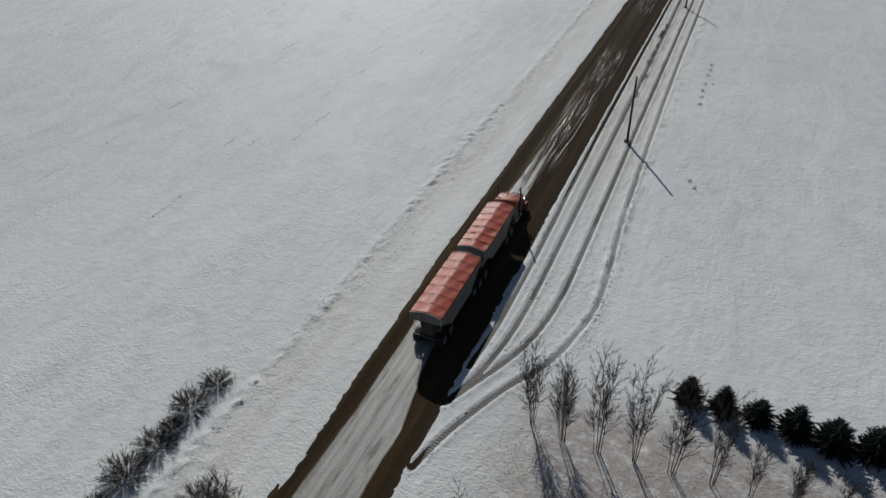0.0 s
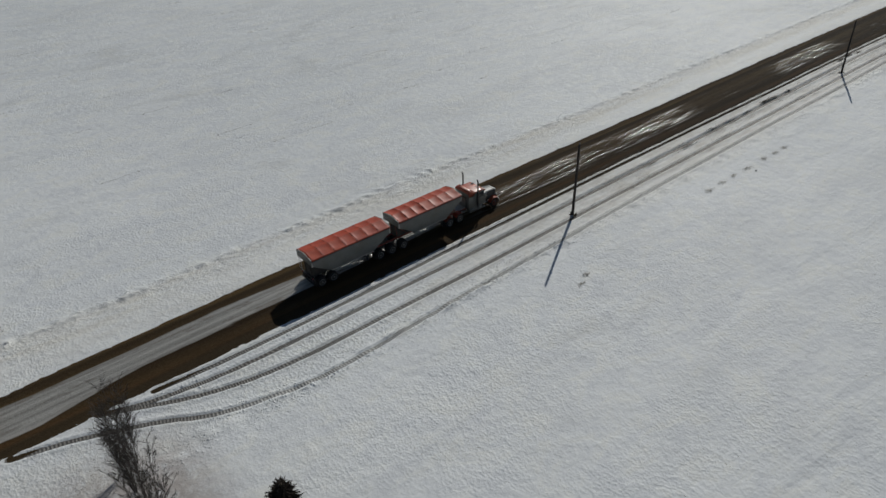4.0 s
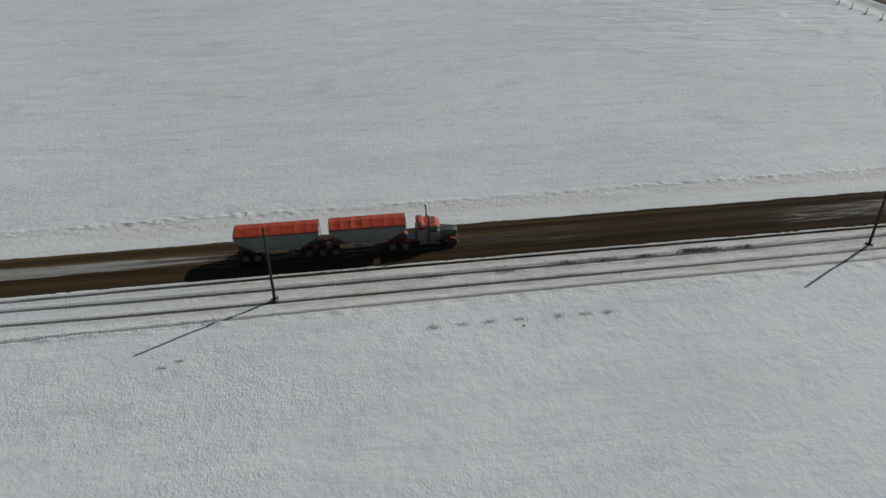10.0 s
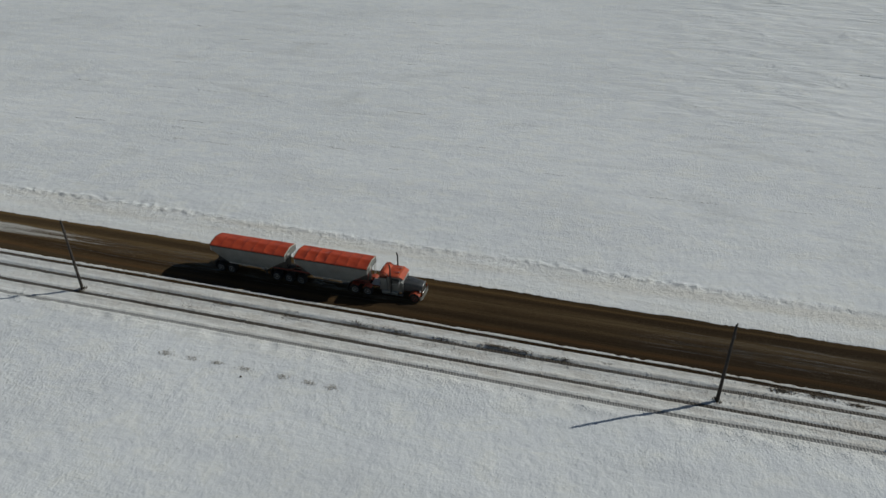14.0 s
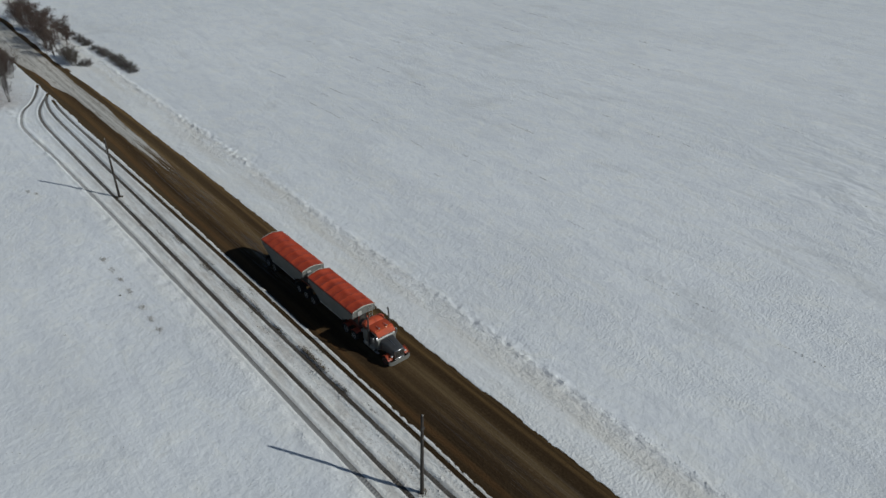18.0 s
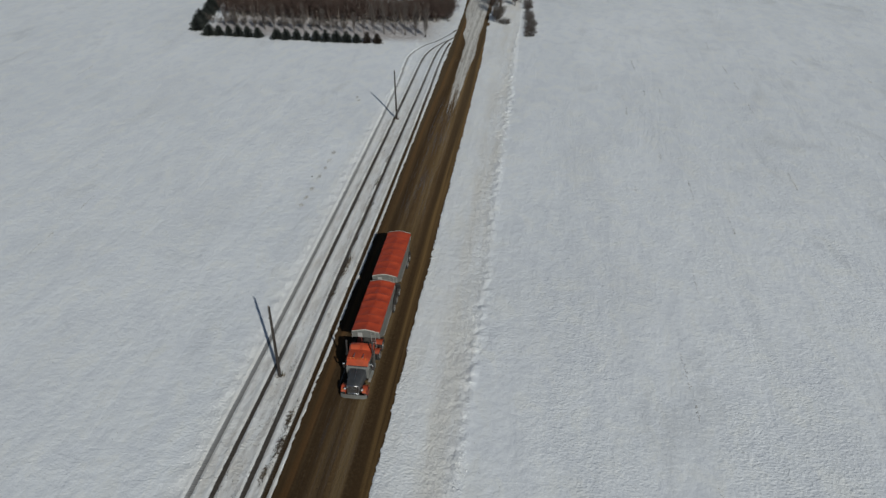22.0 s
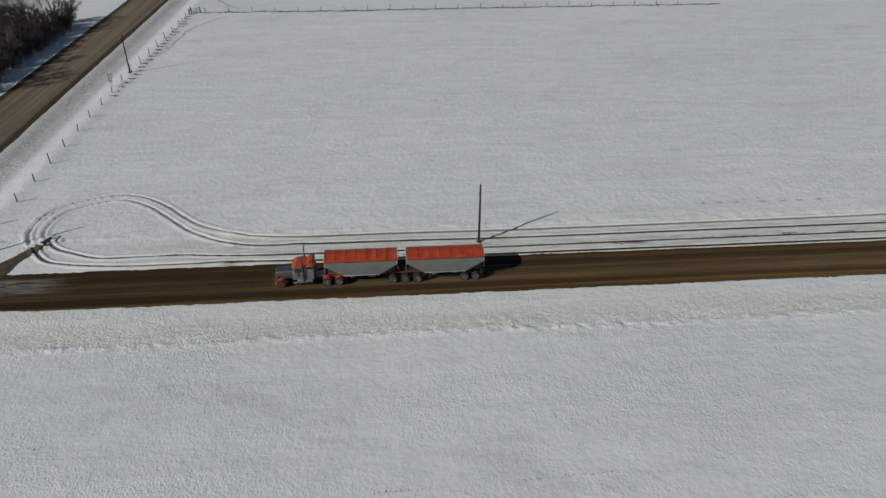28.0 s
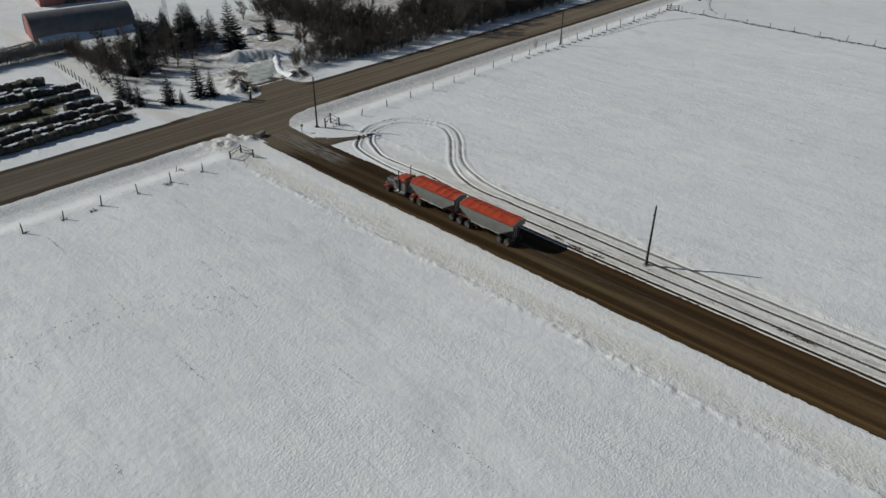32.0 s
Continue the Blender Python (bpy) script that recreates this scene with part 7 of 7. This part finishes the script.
rings = []
for r in (1.0, 0.8, 0.55, 0.3, 0.1):
    ring = []
    for a in np.linspace(0, 2 * math.pi, 49)[:-1]:
        x, y = turned(r * (6.4 + 0.7 * math.sin(3 * a) + 0.3 * math.sin(8 * a)) * math.cos(a), r * (3.3 + 0.5 * math.sin(2 * a + 1) + 0.25 * math.sin(9 * a)) * math.sin(a))
        ring.append((x, y, ground_z(x, y) + (0.02 if r == 1.0 else 0.14)))
    rings.append(ring)
single("frozen_puddle", Shape().loft(rings), ICE, "milky frozen melt water beside the farm drive", "ice", kind="structure", fix=False)
# thrown-up snow along the drive, earth and dead grass round the ice
rows = []
for k, (x, y) in enumerate(smooth_line([(6.6, 249.4), (4.6, 246.4), (2.9, 243.6), (1.5, 240.6), (0.9, 237.6), (0.8, 235.4)], 0.35)):
    n = 0.75 + 0.5 * value_noise(0.9 * k, 3.3)
    rows.append([(x + w * n, y - 0.35 * w * n, ground_z(x + w * n, y - 0.35 * w * n) - 0.05 + h * n) for w, h in ((-0.8, 0.0), (-0.45, 0.22), (-0.1, 0.42), (0.2, 0.36), (0.5, 0.15), (0.8, 0.0))])
single("snow_bank", Shape().loft(rows, False), SNOWY, "bright narrow ridge of ploughed snow beside the drive", "snow bank", kind="stuff", fix=False)
snow_clods("earth_clods", "dark clods of earth and dead grass round the melt water", [(x + dice.gauss(0, 0.45), y + dice.gauss(0, 0.5), dice.uniform(0.5, 1.5)) for x, y in ((-4.6, 250.1), (-5.6, 247.6), (-6.9, 245.3), (-6.8, 242.4), (-9.6, 241.2), (-8.0, 239.0), (-8.6, 236.4), (-8.4, 234.0), (-6.2, 237.0), (-3.6, 236.6), (-1.2, 237.2), (-7.4, 243.4), (4.4, 238.2), (5.4, 239.4)) for k in range(9)], 0.34, 43, EARTH)
hay_mat(-10.4, 233.6, -7.2, 235.4, 1.1, 84, "dark trodden mud at the mouth of the drive", TRODDEN)
hay_mat(-7.6, 237.0, -2.4, 236.8, 0.5, 85, "dark wet rim of dead grass along the melt water", TRODDEN)


def dirt_heap(x, y, r, h, seed):
    rnd = random.Random(seed)
    d = thing("dirt_heap", "heap of brown earth partly under snow", "earth heap", pose(x, y, ground_z(x, y) - 0.1, 0, 0, rnd.uniform(0, 360)), "heaps behind the drive")
    rings = []
    for u in (0.0, 0.2, 0.4, 0.6, 0.75, 0.9, 1.0):
        rr = r * (1 - u) ** 0.6 + 0.1
        rings.append([(rr * math.cos(a) * rnd.uniform(0.65, 1.3), rr * math.sin(a) * rnd.uniform(0.65, 1.3), h * u * rnd.uniform(0.6, 1.25)) for a in np.linspace(0, 2 * math.pi, 23)[:-1]])
    part("heap", Shape().loft(rings), EARTH, d)
    cap = [[(p[0] * 0.8 - 0.30 * r, p[1] * 0.9 + 0.2 * r, p[2] * 0.98 + 0.08) for p in ring] for ring in rings[1:]]
    part("snow_cap", Shape().loft(cap), SNOWY, d)


dirt_heap(15.6, 272.0, 2.6, 1.2, 1)
dirt_heap(15.0, 264.0, 2.8, 1.1, 2)


# ---- farm buildings ----
shed = thing("quonset_shed", "long arched farm shed with dark roof sheets and faded red ends", "shed", pose(-25.4, 305.5, ground_z(-25, 305), 0, 0, -9.6))
arc = [(5.0 * math.cos(a), 0.9 + 4.9 * math.sin(a)) for a in np.linspace(0, math.pi, 25)]
arc_in = [(4.88 * math.cos(a), 0.9 + 4.78 * math.sin(a)) for a in np.linspace(math.pi, 0, 25)]
part("roof", Shape().prism(arc + arc_in, 0.0, 24.0), GALVANISED, shed, "dark arched roof sheets")
for k in range(24):
    rib = [(5.04 * math.cos(a), 0.9 + 4.94 * math.sin(a)) for a in np.linspace(0.02, math.pi - 0.02, 17)]
    rib_in = [(4.99 * math.cos(a), 0.9 + 4.89 * math.sin(a)) for a in np.linspace(math.pi - 0.02, 0.02, 17)]
    part("roof_rib", Shape().prism(rib + rib_in, 0.5 + k, 0.56 + k), GALVANISED, shed)
for side in (-1, 1):
    part("side_wall", Shape().box(0.02, 23.98, side * 4.92 - 0.06, side * 4.92 + 0.06, -0.3, 0.95, 0.01), GALVANISED, shed)
for x in (0.12, 23.76):
    end = [(4.85 * math.cos(a), 0.9 + 4.75 * math.sin(a)) for a in np.linspace(0, math.pi, 25)]
    part("end_wall", Shape().prism(end + [(-4.85, -0.3), (4.85, -0.3)], x, x + 0.12), BARN_RED, shed, "faded red end wall")
door = part("sliding_door", Shape().box(0.02, 0.10, -2.4, 2.4, -0.1, 3.9, 0.02), BARN_RED, shed)
part("door_rail", Shape().box(-0.02, 0.08, -4.0, 4.0, 3.95, 4.05, 0.01), STEEL, door)
bank = Shape().loft([[(1.0 + 22 * u, -5.0, -0.3), (1.0 + 22 * u, -5.0, 1.0 + 0.3 * math.sin(7 * u)), (1.0 + 22 * u, -6.2, 0.75 + 0.2 * math.sin(9 * u + 1)), (1.0 + 22 * u, -8.2, -0.3)] for u in np.linspace(0, 1, 14)])
single("snow_bank", bank, SNOWY, "snow slid from the shed roof along its wall", "snow bank", pose(-25.4, 305.5, ground_z(-25, 305), 0, 0, -9.6), kind="stuff")

hay_mat(-62.0, 291.5, -24.5, 299.5, 0.55, 81, "brown wheel track in the yard snow before the shed", TRODDEN)
hay_mat(-62.0, 294.5, -25.5, 302.0, 0.45, 82, "brown wheel track in the yard snow before the shed", TRODDEN)
barn = thing("barn", "low dark-red barn with a dark gable roof", "barn", pose(-2.0, 340.0, ground_z(-2, 340), 0, 0, -12))
part("wall", Shape().box(-8, 8, -4.5, 4.5, -0.3, 3.2, 0.03), BARN_RED, barn)
for side in (-1, 1):
    part("roof", Shape().prism([(0, 5.6), (side * 5.2, 3.0), (side * 5.2, 3.15), (0, 5.78)], -8.5, 8.5), GALVANISED, barn)
for x in (-7.9, 7.8):
    part("gable", Shape().prism([(-4.4, 3.2), (4.4, 3.2), (0, 5.4)], x, x + 0.1), BARN_RED, barn)
part("door", Shape().box(-1.6, 1.6, -4.58, -4.5, -0.1, 2.8, 0.02), POST_WOOD, barn)

tower = thing("lattice_tower", "slim grey steel lattice tower in the farmyard", "tower", pose(3.6, 292.4, ground_z(3.6, 292.4)))
for k in range(3):
    a = 2 * math.pi * k / 3
    part("leg", Shape().tube((0.7 * math.cos(a), 0.7 * math.sin(a), -0.2), (0.16 * math.cos(a), 0.16 * math.sin(a), 15.0), 0.05, 0.035, 6), STEEL, tower)
for j in range(12):
    z0, z1 = j * 1.22, (j + 1) * 1.22
    r0, r1 = 0.7 - 0.54 * z0 / 15, 0.7 - 0.54 * z1 / 15
    s = Shape()
    for k in range(3):
        a, b = 2 * math.pi * k / 3, 2 * math.pi * (k + 1) / 3
        s.tube((r0 * math.cos(a), r0 * math.sin(a), z0), (r1 * math.cos(b), r1 * math.sin(b), z1), 0.022, 0.022, 4)
        s.tube((r1 * math.cos(a), r1 * math.sin(a), z1), (r1 * math.cos(b), r1 * math.sin(b), z1), 0.018, 0.018, 4)
    part("bracing", s, STEEL, tower)

# ---- the house at the south end ----
house = thing("house", "grey-green house with a snow-covered gable roof and white garage door", "house", pose(-3.4, -33.0, ground_z(-3.4, -33)))
part("wall", Shape().box(-4.2, 4.2, -12, 0, -0.3, 2.9, 0.03), SAGE, house, "grey-green siding")
part("gable", Shape().prism([(-4.2, 2.9), (4.2, 2.9), (0, 5.3)], -0.1, -0.02, "y"), SAGE, house)
for side in (-1, 1):
    part("roof", Shape().prism([(0, 5.45), (side * 4.9, 2.65), (side * 4.9, 2.85), (0, 5.7)], -12.5, 0.6, "y"), GALVANISED, house)
    part("roof_snow", Shape().prism([(0, 5.71), (side * 4.85, 2.87), (side * 4.8, 3.05), (0, 5.95)], -12.4, 0.5, "y"), SNOWY, house, "snow lying on the roof")
    part("fascia", Shape().prism([(0, 5.3), (side * 4.9, 2.5), (side * 4.9, 2.68), (0, 5.5)], 0.6, 0.64, "y"), WHITE_PAINT, house)
gdoor = part("garage_door", Shape().box(-2.4, 2.4, 0.0, 0.06, 0.0, 2.3, 0.02), WHITE_PAINT, house, "white panelled garage door")
for k in range(4):
    part("panel", Shape().box(-2.3, 2.3, 0.06, 0.075, 0.06 + 0.56 * k, 0.54 + 0.56 * k, 0.01), WHITE_WALL, gdoor)
win = part("window", Shape().box(-0.8, 0.8, -0.02, 0.02, 3.2, 4.1, 0.01), GLASS, house)
part("window_frame", Shape().box(-0.9, 0.9, -0.01, 0.04, 4.1, 4.2, 0.01).box(-0.9, 0.9, -0.01, 0.04, 3.1, 3.2, 0.01).box(-0.9, -0.8, -0.01, 0.04, 3.2, 4.1, 0.01).box(0.8, 0.9, -0.01, 0.04, 3.2, 4.1, 0.01), WHITE_PAINT, win)
shelter = thing("garage", "low white garage with deep snow on its roof", "garage", pose(-13.0, -42.0, ground_z(-13, -42)))
part("wall", Shape().box(-3.5, 3.5, -6, 0, -0.3, 2.4, 0.03), WHITE_WALL, shelter)
part("roof", Shape().box(-3.9, 3.9, -6.4, 0.5, 2.4, 2.6, 0.03), GALVANISED, shelter)
part("roof_snow", Shape().box(-3.8, 3.8, -6.3, 0.4, 2.604, 2.95, 0.12), SNOWY, shelter)
part("door", Shape().box(-2.2, 2.2, 0.0, 0.06, 0, 2.1, 0.02), WHITE_PAINT, shelter)

drive_line = [(1.6, -31.5), (-1.4, -17.5), (-4.5, -14.6), (-8.6, -13.4), (-12.6, -17.5), (-13.8, -23.0), (-10.5, -31.0)]
n = len(drive_line)
cx, cy = sum(p[0] for p in drive_line) / n, sum(p[1] for p in drive_line) / n
s = Shape()
rings = []
for r in (1.0, 0.75, 0.5, 0.25):
    ring = []
    for x, y in smooth_line(drive_line + drive_line[:1], 1.2)[:-1]:
        px, py = cx + (x - cx) * r, cy + (y - cy) * r
        ring.append((px, py, ground_z(px, py) + (0.03 if r == 1.0 else 0.07)))
    rings.append(ring)
single("driveway", s.loft(rings), OLIVE_MUD, "olive-brown muddy driveway before the house", "driveway", kind="structure", fix=False)


def car(x, y, turn, paint, label, pickup=False):
    c = thing("pickup_truck" if pickup else "car", label, "pickup" if pickup else "car", pose(x, y, ground_z(x, y) + 0.07, 0, 0, turn), "parked vehicles")
    rings = []
    for y0, w, z0, z1 in ((2.3, 0.78, 0.42, 0.78), (2.15, 0.88, 0.3, 0.95), (1.0, 0.93, 0.28, 1.05), (-1.6, 0.93, 0.28, 1.08), (-2.2, 0.88, 0.32, 1.05), (-2.35, 0.8, 0.45, 0.95)):
        rings.append([(-w, y0, z0), (-w, y0, z1 - 0.1), (-w + 0.08, y0, z1), (w - 0.08, y0, z1), (w, y0, z1 - 0.1), (w, y0, z0)])
    part("body", Shape().loft(rings), paint, c)
    b = -0.55 if pickup else -2.0
    rings = []
    for y0, w, z1 in ((1.0, 0.80, 1.06), (0.35, 0.72, 1.62), (b + 0.4, 0.72, 1.66), (b, 0.80, 1.06)):
        rings.append([(-w, y0, 1.03), (-w * 0.98, y0, max(1.04, z1 - 0.08)), (-w * 0.88, y0, z1), (w * 0.88, y0, z1), (w * 0.98, y0, max(1.04, z1 - 0.08)), (w, y0, 1.03)])
    cabin = part("cabin", Shape().loft(rings), GLASS, c)
    part("roof", Shape().box(-0.66, 0.66, b + 0.45, 0.3, 1.62, 1.70, 0.03), paint, cabin)
    for sx in (-1, 1):
        for sy in (1.45, -1.4):
            w = part("wheel", Shape().spun([(sx * 0.70, 0.2), (sx * 0.70, 0.33), (sx * 0.90, 0.34), (sx * 0.94, 0.28), (sx * 0.93, 0.05)], "x", 16, (0, sy, 0.34)), RUBBER, c)
            part("rim", Shape().spun([(sx * 0.925, 0.21), (sx * 0.945, 0.2), (sx * 0.945, 0.03)], "x", 12, (0, sy, 0.34)), ALLOY, w)
        part("headlight", Shape().box(sx * 0.62 - 0.14, sx * 0.62 + 0.14, 2.2, 2.30, 0.66, 0.80, 0.02), LENS, c)
        part("tail_light", Shape().box(sx * 0.72 - 0.1, sx * 0.72 + 0.1, -2.36, -2.28, 0.72, 0.9, 0.02), RED_LENS, c)


car(-3.2, -29.6, 200, BLACK_PAINT, "dark parked car nose to the house")
car(-7.4, -26.9, 235, WHITE_PAINT, "white parked car on the wet driveway")
car(-12.4, -31.5, 262, BLACK_PAINT, "black pickup parked by a snow bank", True)


# ---- what moves ----
def travelled(t):
    """Where the front axle stands along the road."""
    return 60.1 + 3.908 * t + 0.01273 * t * t - 0.000462 * t ** 3


def drift(t):
    return float(np.interp(t, (0, 3, 7, 24, 32), (-19.75, -19.9, -20.28, -20.32, -20.0)))


def motions():
    for ob, shift in CONVOY:
        walk(ob, [(float(k), pose(drift(k), travelled(k) + shift, 0.03)) for k in range(33)])
    turns = []
    for k in range(241):
        t = k * 32 / 240
        turns.append((t, -math.degrees((travelled(t) - travelled(0)) / TYRE_R)))
    for ob, x, y in ROLLING:
        walk(ob, [(t, pose(x, y, TYRE_R, a)) for t, a in turns])


motions()
